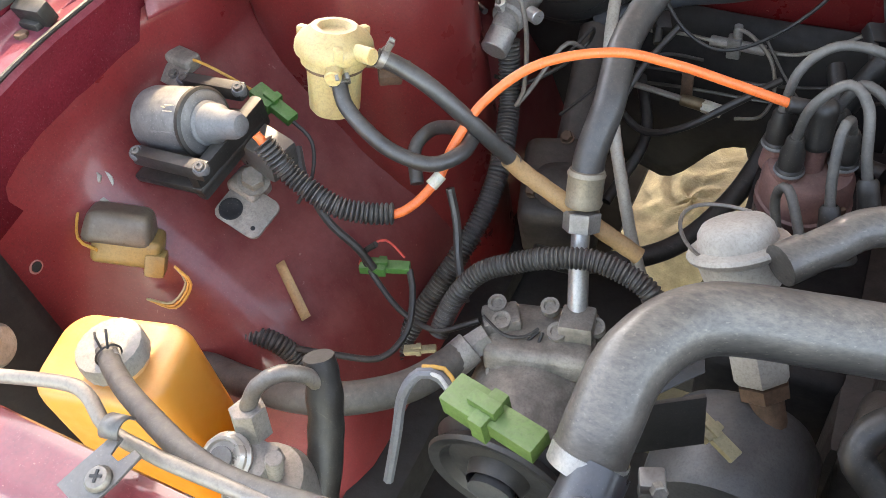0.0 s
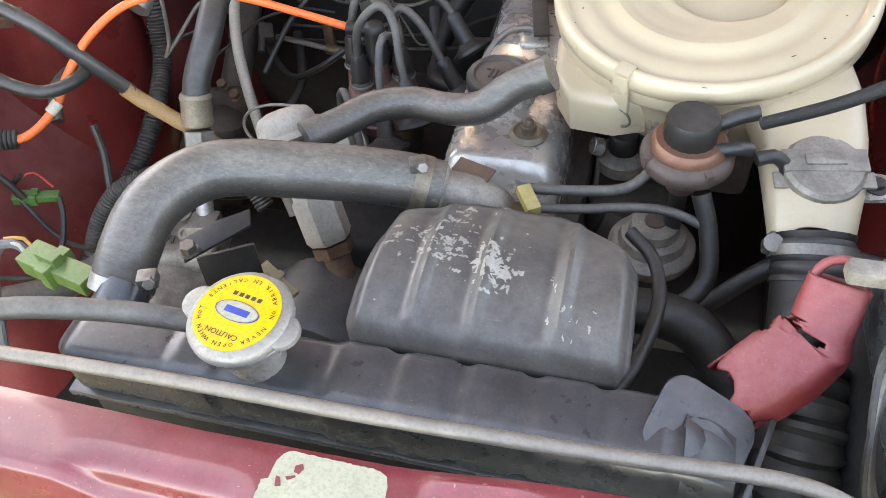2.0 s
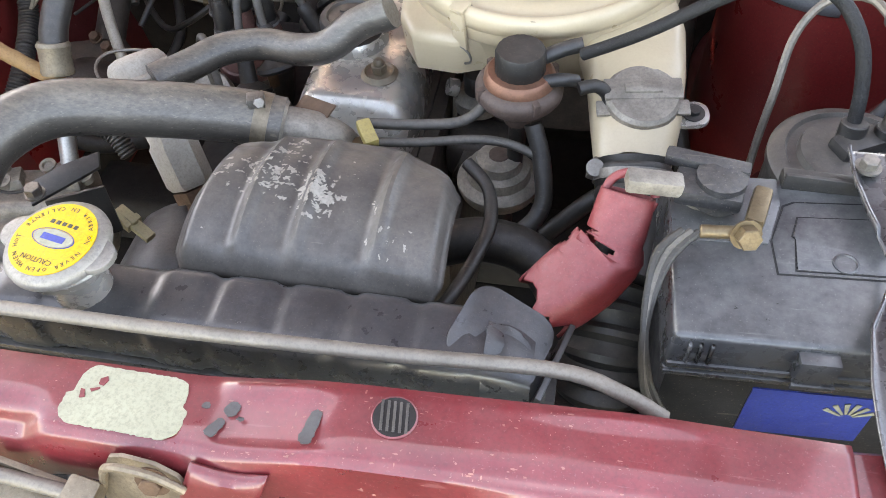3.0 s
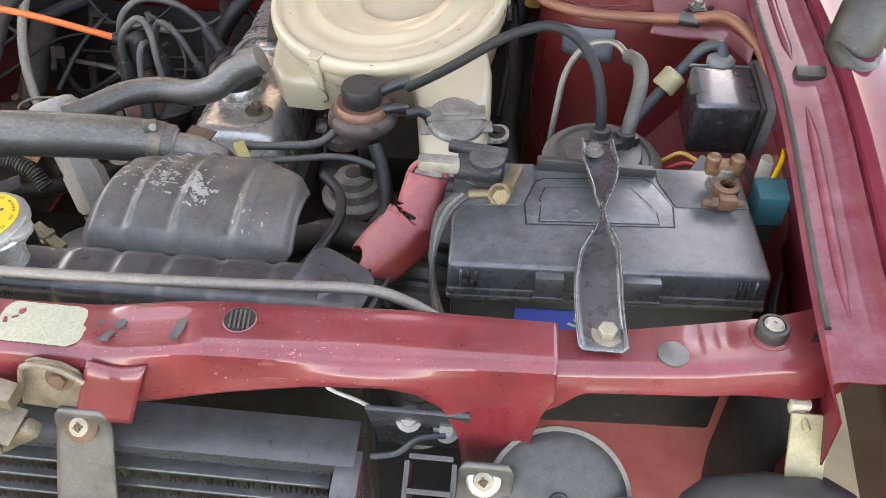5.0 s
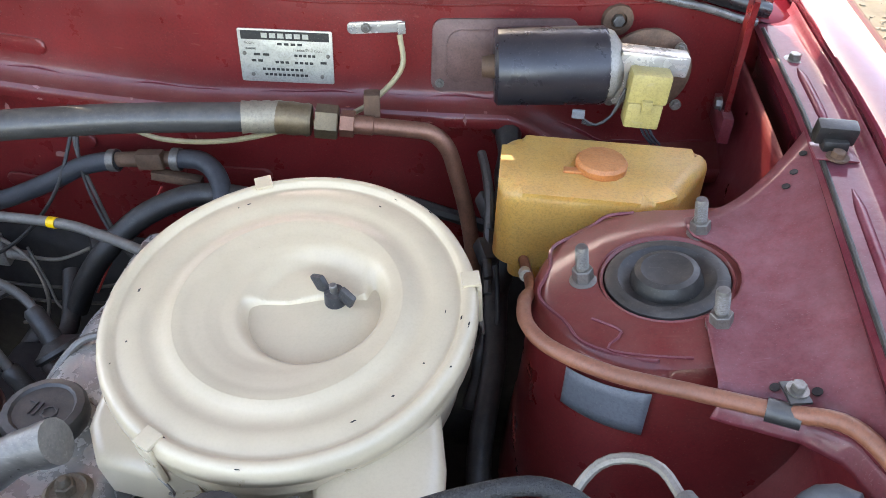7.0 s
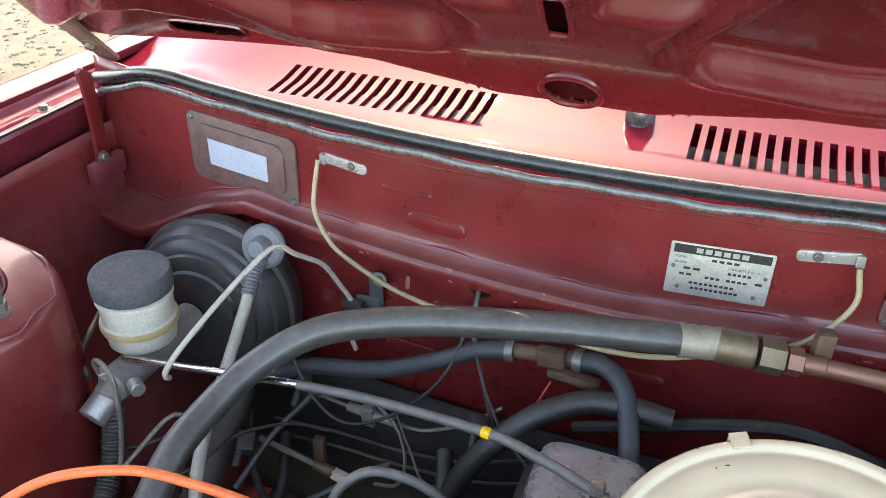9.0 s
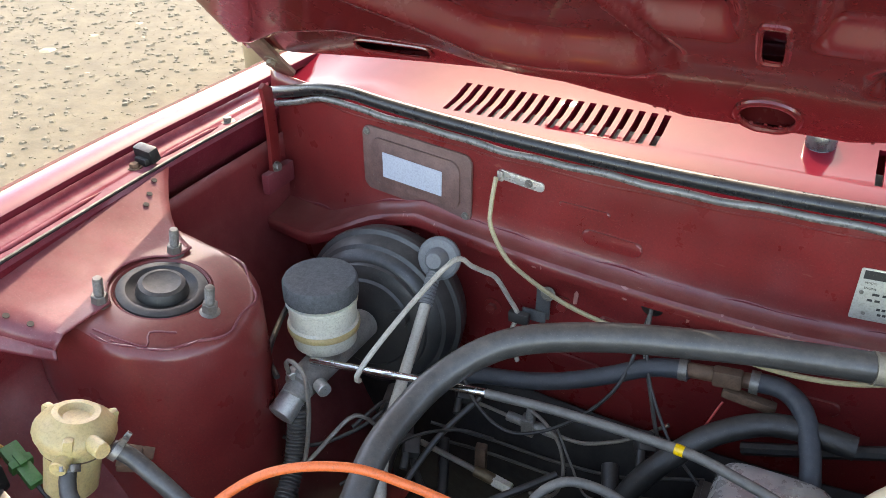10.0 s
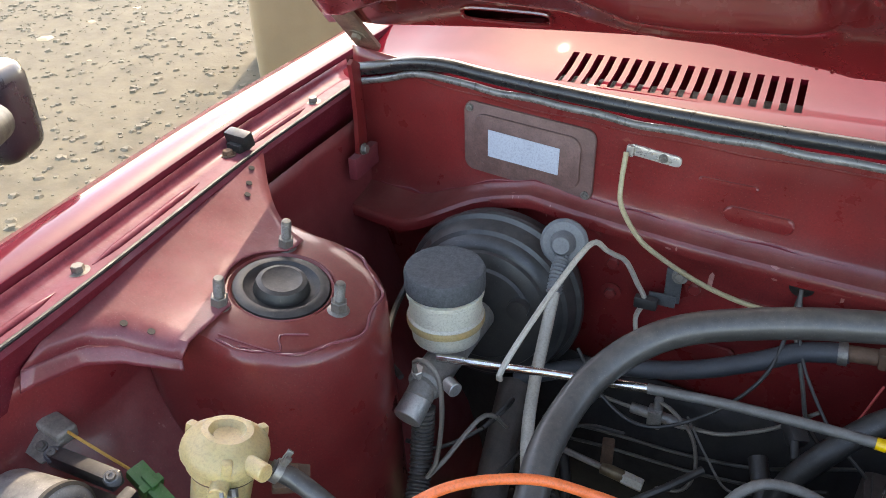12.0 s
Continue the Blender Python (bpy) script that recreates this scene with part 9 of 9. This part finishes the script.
part("valve_cover", surface(vcover, 70, 30), ALU_BRIGHT, eng, "oily pressed metal valve cover")
part("cover_flange", box(0.128, 0.392, 0.006, M(0.086, -0.045, 0.611), 0.002), ENGINE, eng)
part("cylinder_head", box(0.15, 0.42, 0.09, M(0.09, -0.05, 0.563), 0.008), ENGINE, eng)
part("block", box(0.20, 0.44, 0.24, M(0.09, -0.05, 0.40), 0.012), ENGINE, eng)
part("side_cover", box(0.13, 0.32, 0.20, M(-0.065, -0.05, 0.42), 0.015, 3), DARK, eng)
part("front_case", box(0.16, 0.05, 0.26, M(0.08, -0.272, 0.47), 0.02, 3), ENGINE, eng)
part("manifold", joined(box(0.08, 0.26, 0.05, M(0.205, -0.04, 0.56), 0.015, 3), tube([(0.18, -0.16, 0.56), (0.23, -0.16, 0.54), (0.26, -0.13, 0.50)], 0.022, 14), tube([(0.18, 0.06, 0.56), (0.23, 0.06, 0.54), (0.26, 0.03, 0.50)], 0.022, 14)), ENGINE, eng)
part("carburettor", joined(box(0.11, 0.12, 0.10, M(0.262, -0.07, 0.63), 0.012), rod((0.262, -0.07, 0.66), (0.262, -0.07, 0.71), 0.05, 28, 0.003)), ENGINE, eng)
for y in (-0.178, 0.045):
    part("cover_nut", joined(lathe([(0.017, 0), (0.018, 0.002), (0.014, 0.006), (0.012, 0.004), (0, 0.004)], M(0.109 if y < 0 else 0.098, y, 0.673), 24), hexa(0.013, 0.008, M(0.109 if y < 0 else 0.098, y, 0.678)), lathe([(0.005, 0), (0.005, 0.005), (0.003, 0.008), (0, 0.009)], M(0.109 if y < 0 else 0.098, y, 0.684), 14)), RUST if y > 0 else RUST2, eng, "domed cover nut")
oc = part("oil_cap", lathe([(0.030, 0.684), (0.0315, 0.688), (0.0315, 0.698), (0.0295, 0.701), (0.024, 0.702), (0.022, 0.700), (0, 0.700)], M(0.071, -0.126, 0, 0, 0, 0), 40, lambda a: 1 + 0.008 * math.cos(24 * a)), PLASTIC, eng, "black oil filler cap")
words("OIL", 0.018, M(0.071, -0.127, 0.7002, 0, 0, 170), PLASTIC, oc, extrude=0.0012)
part("filler_boss", lathe([(0.036, 0.664), (0.034, 0.680), (0.030, 0.686), (0, 0.686)], M(0.071, -0.126, 0), 32), ALU_BRIGHT, eng)
part("cover_lug", box(0.03, 0.05, 0.012, M(0.087, -0.035, 0.684, 0, 6, 15), 0.005, 3), ALU_BRIGHT, eng)
part("breather_tube", tube([(0.042, -0.150, 0.63), (0.040, -0.11, 0.655), (0.043, -0.07, 0.672), (0.060, -0.045, 0.690), (0.085, -0.038, 0.694), (0.100, -0.045, 0.69)], 0.0036, 8), STEEL, eng, "bright metal strip")

group_at()
th = thing("thermostat_housing", (0.09, -0.285, 0.66), "dusty alloy thermostat housing with a tan plug", "thermostat housing")
part("elbow", tube([(0.052, -0.292, 0.711), (0.072, -0.289, 0.706), (0.090, -0.285, 0.697), (0.103, -0.281, 0.680), (0.106, -0.279, 0.64)], 0.0185, 18, rr=lambda s: 0.95 + 0.25 * s), ALUDARK, th)
part("neck_bead", lathe([(0.0205, 0), (0.0235, 0.003), (0.0205, 0.006)], along((0.058, -0.291, 0.710), (0.085, -0.288, 0.703)), 24), ALUDARK, th)
part("flange", box(0.064, 0.040, 0.010, M(0.118, -0.277, 0.664, 0, 6, 10), 0.006, 3), ALU, th)
for x in (0.094, 0.145):
    part("flange_bolt", bolt((x, -0.278, 0.670), (0, 0, 1), 0.011, 0.006, 0.010), RUST, th)
part("switch_plug", box(0.012, 0.026, 0.010, M(0.131, -0.285, 0.706, 8, 0, 32), 0.002), TANCREAM, th, "cream wire plug")
part("switch_body", lathe([(0.011, 0), (0.011, 0.010), (0.008, 0.014), (0, 0.015)], M(0.124, -0.286, 0.682), 20), BRASS, th)
part("stay", box(0.040, 0.014, 0.002, M(0.082, -0.265, 0.712, 20, -12, -30), 0.0006), RUST, th)
for p, q, lab in (((-0.149, -0.436, 0.7075), (-0.1455, -0.4155, 0.727), "bright worm-drive hose clamp"), ((0.040, -0.2935, 0.718), (0.058, -0.2912, 0.7125), "dull worm-drive hose clamp")):
    hc = thing("hose_clamp", p, lab, "hose clamp", "hose clamps")
    m_ = along(p, q)
    part("band", lathe([(0.0228, 0), (0.0236, 0), (0.0236, 0.012), (0.0228, 0.012)], m_, 36), STEELBAND if p[0] < 0 else RUST2, hc)
    n = 16
    if p[0] < 0:
        part("band_slot", joined(*[box(0.0012, 0.0012, 0.007, m_ @ M(0.0238 * math.cos(a), 0.0238 * math.sin(a), 0.006, 0, 0, math.degrees(a)), 0) for a in np.linspace(2.6, 6.0, 26)]), PLASTIC, hc)
    s = Vector((-0.108, -0.445, 0.742)) if p[0] < 0 else Vector((0.047, -0.297, 0.741))
    part("worm_screw", joined(box(0.014, 0.012, 0.010, Matrix.Translation(s) @ M(0, 0, 0, 0, 0, 20), 0.002), hexa(0.008, 0.006, along(s + Vector((0.004, -0.004, 0.002)), s + Vector((0.02, -0.03, 0.02))))), STEEL, hc)
hbits = [box(0.0022, 0.0004, 0.0034, M(-0.088 + 0.0062 * i, -0.3385 + 0.0018 * i, 0.7265 - 0.0006 * i, -35, 0, 17), 0) for i in range(20) if i not in (6, 7, 11, 12)]
ob = link("printed_line", joined(*hbits), WHITEPL, rh)

dist = thing("distributor", (-0.077, -0.045, 0.50), "dusty brown distributor cap with black rubber boots", "distributor")
part("cap", lathe([(0.040, 0.572), (0.042, 0.576), (0.042, 0.586), (0.040, 0.588), (0.039, 0.612), (0.035, 0.620), (0.024, 0.622), (0, 0.622)], M(-0.077, -0.045, 0), 40, lambda a: 1 + 0.02 * math.cos(4 * a + 0.6)), MAROONCAP, dist, "dusty brown cap")
for x, y in ((-0.110, -0.032), (-0.093, -0.062), (-0.052, -0.040), (-0.068, -0.020), (-0.077, -0.045)):
    part("terminal_tower", lathe([(0.0125, 0.605), (0.0105, 0.622), (0.0100, 0.640 if x != -0.077 else 0.655), (0, 0.640 if x != -0.077 else 0.655)], M(x, y, 0), 20), MAROONCAP, dist)
part("body", lathe([(0.026, 0.45), (0.036, 0.52), (0.042, 0.555), (0.042, 0.576), (0, 0.576)], M(-0.077, -0.045, 0), 32), ENGINE, dist)
part("cap_clip", box(0.004, 0.012, 0.04, M(-0.045, -0.075, 0.585, 0, 0, -45), 0.001), RUST, dist)
part("vacuum_unit", lathe([(0.028, 0), (0.030, 0.004), (0.030, 0.010), (0.020, 0.014), (0, 0.015)], along((-0.10, -0.11, 0.57), (-0.115, -0.145, 0.60)), 28), ALU, dist)
LEADS = (((-0.110, -0.032, 0.630), [(-0.110, -0.032, 0.665), (-0.104, -0.020, 0.702), (-0.080, -0.004, 0.720), (-0.043, 0.006, 0.712), (-0.014, 0.012, 0.686), (0.006, 0.000, 0.660)]),
         ((-0.093, -0.062, 0.628), [(-0.093, -0.062, 0.664), (-0.086, -0.064, 0.702), (-0.064, -0.056, 0.722), (-0.046, -0.068, 0.712), (-0.037, -0.086, 0.675), (-0.026, -0.10, 0.640)]),
         ((-0.052, -0.040, 0.628), [(-0.052, -0.042, 0.664), (-0.056, -0.064, 0.694), (-0.060, -0.078, 0.690), (-0.058, -0.098, 0.66), (-0.050, -0.120, 0.62)]),
         ((-0.068, -0.020, 0.630), [(-0.068, -0.020, 0.665), (-0.054, -0.024, 0.700), (-0.030, -0.034, 0.692), (-0.010, -0.042, 0.660), (0.004, -0.046, 0.635)]))
for base, pts in LEADS:
    b0 = Vector(base)
    d = part("boot", lathe([(0.0122, 0), (0.0128, 0.002), (0.0122, 0.0045), (0.0108, 0.006), (0.0104, 0.022), (0.0085, 0.026), (0.0080, 0.034), (0.0060, 0.038), (0, 0.038)], along(b0, pts[0]), 22), RUBBER, dist, "black rubber boot")
    part("boot_rim", lathe([(0.0125, -0.001), (0.0134, 0.0006), (0.0130, 0.0026), (0.0122, 0.0034)], along(b0, pts[0]), 22), GREYPL, d, "dusty rim of the boot")
    l_ = thing("spark_lead", pts[0], "grey spark plug lead with a black boot", "ignition lead", "spark plug leads")
    part("lead", tube([b0.lerp(Vector(pts[0]), 0.7)] + pts, 0.0044, 12), HOSE, l_)
    e = Vector(pts[-1])
    dd = (e - Vector(pts[-2])).normalized()
    part("plug_boot", lathe([(0.0060, -0.024), (0.0085, -0.020), (0.0085, -0.012), (0.0095, 0.010), (0.018, 0.016), (0.0225, 0.018), (0.0235, 0.022), (0.021, 0.025), (0, 0.026)], along(e, e + dd), 26), RUBBER, l_, "black plug boot with a skirt")
part("centre_boot", joined(lathe([(0.0125, 0.648), (0.0132, 0.650), (0.0132, 0.654), (0.0118, 0.657), (0.0118, 0.686), (0.010, 0.692), (0.006, 0.695), (0, 0.695)], M(-0.077, -0.045, 0), 22), rod((-0.077, -0.045, 0.684), (-0.106, -0.051, 0.690), 0.0072)), RUBBER, dist, "black centre boot")
hose("vacuum_tube", "pale thin hose to the distributor", [(-0.085, -0.13, 0.60), (-0.096, -0.118, 0.645), (-0.088, -0.122, 0.662), (-0.075, -0.14, 0.645), (-0.06, -0.165, 0.615)], 0.0042, HOSE, sides=10)

group_at(-0.004, 0.019, -0.016)
vl = thing("idle_valve", (-0.11, -0.22, 0.56), "white oxidised alloy valve above a corroded pipe", "valve")
VA, VB = Vector((-0.112, -0.222, 0.712)), Vector((-0.060, -0.278, 0.585))
vm = along(VA, VB)
part("dome", lathe([(0, -0.002), (0.016, -0.002), (0.024, 0.001), (0.0275, 0.006), (0.0295, 0.016), (0.0365, 0.018), (0.0385, 0.021), (0.0370, 0.024), (0.032, 0.027), (0.029, 0.044), (0.026, 0.052)], vm, 36), WHITEMETAL, vl, "white oxidised dome")
part("wire_bail", tube([VA + Vector((0.034 * math.cos(a) - 0.004, 0.030 * math.sin(a), -0.012 + 0.004 * math.cos(2 * a))) for a in np.linspace(1.2, 5.2, 14)], 0.0016, 6), STEEL, vl)
part("neck", lathe([(0.022, 0.044), (0.0205, 0.082), (0.0235, 0.086), (0.0235, 0.126), (0.020, 0.132), (0, 0.132)], vm, 6), WHITEMETAL, vl, "square lower body")
part("side_port", rod(VA.lerp(VB, 0.2), (-0.072, -0.236, 0.700), 0.012), WHITEMETAL, vl)
part("nut", hexa(0.036, 0.012, vm @ M(0, 0, 0.134)), RUST, vl, "rusty nut")
part("pipe", tube([vm @ Vector((0, 0, 0.144)), (-0.045, -0.300, 0.555), (-0.030, -0.318, 0.53), (-0.015, -0.335, 0.50)], 0.0135, 16), RUST, vl, "corroded pipe")
group_at()
al = thing("alternator", (-0.06, -0.25, 0.42), "dusty dark alternator low beside the engine", "alternator")
part("body", lathe([(0.03, 0), (0.062, 0.004), (0.066, 0.012), (0.066, 0.08), (0.058, 0.095), (0.03, 0.10), (0, 0.10)], M(-0.075, -0.35, 0.50, -90), 40), GREYSTEEL, al)
part("arm", joined(prism([(0, 0), (0.06, 0.02), (0.062, 0.035), (0.03, 0.030), (0, 0.020)], 0.004, M(-0.150, -0.362, 0.655, 25, 0, 28), 0.001), box(0.05, 0.004, 0.05, M(-0.12, -0.345, 0.63, -10, 0, 30), 0.001)), PLASTIC, al, "black slotted arm")
part("arm_bolt", bolt((-0.140, -0.362, 0.672), (0, 0, 1), 0.012, 0.008), STEEL, al)
part("bypass_pipe", tube([(0.02, -0.33, 0.60), (0.0, -0.315, 0.615), (0.012, -0.295, 0.63), (0.04, -0.29, 0.64), (0.07, -0.285, 0.64)], 0.012, 14), HOSE_DARK, al)

cp = thing("compressor", (-0.26, -0.26, 0.42), "dusty cast air conditioning compressor with bolted fittings", "compressor")
part("body", lathe([(0.050, 0), (0.060, 0.006), (0.062, 0.02), (0.062, 0.10), (0.056, 0.115), (0.040, 0.12), (0, 0.12)], M(-0.262, -0.335, 0.470, -90), 40), ALUDARK, cp)
part("head", joined(box(0.10, 0.075, 0.03, M(-0.262, -0.240, 0.522, -12, 0, 12), 0.010, 3), box(0.06, 0.05, 0.03, M(-0.270, -0.262, 0.510, -20, 0, 12), 0.012, 3)), ALUDARK, cp, "cast cylinder head")
for p in ((-0.298, -0.246, 0.541), (-0.310, -0.228, 0.540), (-0.246, -0.240, 0.540), (-0.262, -0.215, 0.540), (-0.216, -0.222, 0.538), (-0.225, -0.255, 0.528), (-0.290, -0.285, 0.515), (-0.244, -0.292, 0.505)):
    part("head_bolt", joined(lathe([(0.009, 0), (0.009, 0.008), (0.006, 0.008), (0.005, 0.005), (0, 0.005)], along(p, (p[0], p[1] - 0.2, p[2] + 1.0)), 18)), ALUDARK, cp)
part("fitting_block", box(0.036, 0.032, 0.022, M(-0.302, -0.240, 0.535, -12, 0, 30), 0.005), ALUDARK, cp)
part("fitting_nut", hexa(0.024, 0.022, along((-0.306, -0.262, 0.537), (-0.325, -0.285, 0.530))), ALU, cp, "hexagon hose nut")
part("hose_collar", rod((-0.318, -0.276, 0.533), (-0.332, -0.300, 0.526), 0.0165), ALU, cp)
part("suction_block", box(0.032, 0.034, 0.024, M(-0.232, -0.226, 0.542, -10, 0, 10), 0.005), ALUDARK, cp)
part("suction_pipe", joined(rod((-0.236, -0.215, 0.545), (-0.246, -0.180, 0.582), 0.0095), rod((-0.244, -0.186, 0.575), (-0.251, -0.160, 0.606), 0.0085)), STEELBAND, cp, "bright pipe stub")
part("suction_nut", hexa(0.030, 0.018, along((-0.250, -0.163, 0.600), (-0.252, -0.150, 0.622)), 0.001), ALU, cp)
part("crimp_collar", lathe([(0.0165, 0), (0.0175, 0.003), (0.0165, 0.006), (0.0165, 0.026), (0.0175, 0.030), (0.0155, 0.034), (0, 0.034)], along((-0.2522, -0.150, 0.620), (-0.2525, -0.136, 0.652)), 26), BRASSGREY, cp, "crimped hose collar")
part("pulley", lathe([(0.026, -0.004), (0.030, 0.010), (0.050, 0.012), (0.056, 0.004), (0.066, 0.002), (0.068, 0.006), (0.060, 0.016), (0.068, 0.026), (0.066, 0.030), (0.040, 0.032), (0, 0.032)], M(-0.258, -0.372, 0.480, -90), 44), PLASTIC, cp, "black pulley")
part("hub", lathe([(0.020, 0), (0.022, -0.010), (0.012, -0.012), (0, -0.012)], M(-0.258, -0.372, 0.480, -90), 28), GREYSTEEL, cp)
for k, pts in enumerate(([(-0.315, -0.25, 0.55), (-0.29, -0.262, 0.548), (-0.272, -0.256, 0.545), (-0.262, -0.245, 0.548)], [(-0.258, -0.246, 0.545), (-0.262, -0.268, 0.53), (-0.275, -0.285, 0.52)], [(-0.262, -0.246, 0.545), (-0.275, -0.262, 0.535), (-0.288, -0.272, 0.53)])):
    part("sensor_wire", tube(pts, 0.0016, 6), RUBBER, cp)
for m_, pts, r in ((RUBBER, [(-0.33, -0.10, 0.47), (-0.28, -0.08, 0.45), (-0.2, -0.02, 0.44), (-0.15, 0.06, 0.46), (-0.12, 0.15, 0.5)], 0.012), (RUBBER, [(-0.30, 0.20, 0.50), (-0.27, 0.12, 0.47), (-0.29, 0.03, 0.44)], 0.007), (HOSE_DARK, [(-0.26, 0.22, 0.57), (-0.29, 0.16, 0.54), (-0.31, 0.10, 0.50)], 0.004), (RUBBER, [(-0.08, 0.18, 0.57), (-0.06, 0.12, 0.545), (-0.05, 0.06, 0.55), (-0.01, 0.03, 0.56)], 0.010), (RUBBER, [(0.42, -0.10, 0.5), (0.40, -0.02, 0.56), (0.405, 0.08, 0.6), (0.40, 0.15, 0.62)], 0.012), (HOSE_DARK, [(0.36, -0.12, 0.66), (0.385, -0.10, 0.62), (0.395, -0.08, 0.55), (0.39, -0.05, 0.45)], 0.004), (RUBBER, [(0.28, -0.28, 0.60), (0.33, -0.262, 0.645), (0.38, -0.25, 0.65), (0.43, -0.25, 0.64)], 0.008)):
    hose("loose_hose", "dark hose low in the engine bay", pts, r, m_, sides=10)
sb = thing("steering_box", (-0.33, 0.02, 0.30), "dark greasy steering box low in the bay", "steering box")
part("housing", joined(box(0.09, 0.12, 0.10, M(-0.335, 0.0, 0.46, 10, 0, 15), 0.02, 3), rod((-0.335, 0.0, 0.46), (-0.36, 0.20, 0.56), 0.02), lathe([(0.035, 0), (0.035, 0.02), (0.02, 0.03), (0, 0.032)], M(-0.32, -0.03, 0.50, -15, 10), 24)), ENGINE, sb)
for p in ((-0.30, -0.06, 0.505), (-0.35, -0.045, 0.51), (-0.34, 0.04, 0.52), (-0.305, 0.01, 0.53)):
    part("cover_bolt", bolt(p, (0, -0.4, 0.9), 0.012, 0.007), RUST, sb)
sf = thing("cross_beam", (0, -0.1, 0.22), "dark greasy cross beam below the engine", "beam")
part("beam", joined(box(0.80, 0.10, 0.08, M(0, -0.02, 0.27), 0.02, 3), box(0.06, 0.7, 0.07, M(-0.42, -0.2, 0.30), 0.01), box(0.06, 0.7, 0.07, M(0.42, -0.2, 0.30), 0.01)), DARK, sf)

# ---------------------------------------------------------------- loose stones, litter and a concrete block on the ground
def scatter(n, x0, x1, y0, y1, smin, smax, flat, seed):
    rng = random.Random(seed)
    vs, fs = [], []
    for _ in range(n):
        cx, cy = rng.uniform(x0, x1), rng.uniform(y0, y1)
        s = smin + (smax - smin) * rng.random() ** 3
        a0, m, base = rng.uniform(0, 6.28), rng.randint(5, 7), len(vs)
        for k in range(m):
            a = a0 + 2 * math.pi * k / m
            q = s * rng.uniform(0.7, 1.2)
            vs.append((cx + q * math.cos(a), cy + q * math.sin(a), -0.002))
        for k in range(m):
            a = a0 + 2 * math.pi * k / m
            q = s * rng.uniform(0.3, 0.75)
            vs.append((cx + q * math.cos(a), cy + q * math.sin(a), s * flat * rng.uniform(0.7, 1.3)))
        for k in range(m):
            j = (k + 1) % m
            fs.append((base + k, base + j, base + m + j, base + m + k))
        fs.append(tuple(base + m + k for k in range(m)))
    me = bpy.data.meshes.new("scatter")
    me.from_pydata(vs, [], fs)
    return me


for nm, me, mt, lab, cat in (("gravel", scatter(26000, -7.5, -1.0, -0.5, 8.5, 0.004, 0.026, 0.35, 3), STONE, "loose gravel and small stones on sand", "gravel"), ("gravel", scatter(5000, 1.2, 4.5, -0.5, 4.5, 0.004, 0.026, 0.35, 8), STONE, "loose gravel beside the car", "gravel"), ("litter", scatter(130, -7.0, -1.6, 0.2, 7.0, 0.02, 0.07, 0.10, 5), LITTER, "pale scraps of paper and dry leaves", "litter")):
    me.materials.append(mt)
    tagged(new(nm, me), lab, cat, kind="stuff")
post = thing("concrete_block", (-2.04, 2.44, 0), "low beige concrete block standing on sand", "concrete block")
part("block", box(0.62, 0.46, 0.56, M(-2.04, 2.44, 0.275, 0, 0, 38.9), 0.04, 4), CONCRETE, post)



def ground_patch(u, v):
    """A low raised patch of ground with a ragged edge."""
    a = 2 * math.pi * u
    k = 1 + 0.16 * math.sin(3 * a + 0.7) + 0.10 * math.sin(5 * a + 2.0) + 0.05 * math.sin(11 * a)
    r = v * k
    z = 0.032 * (1 - v ** 2) + 0.006 * math.sin(9 * a) * v * (1 - v) + 0.004 * math.sin(23 * v + 4 * a) * (1 - v)
    return Vector((-0.27 + 0.20 * r * math.cos(a) + 0.06 * r * math.sin(a), 0.47 + 0.26 * r * math.sin(a), z - 0.001))


# Added patch, painted pale as the bright ground showing through the bay.
heap = link("sand_mound", surface(ground_patch, 72, 24), SAND)
tagged(heap, "raised pale patch standing for bright ground under the car", "sand")
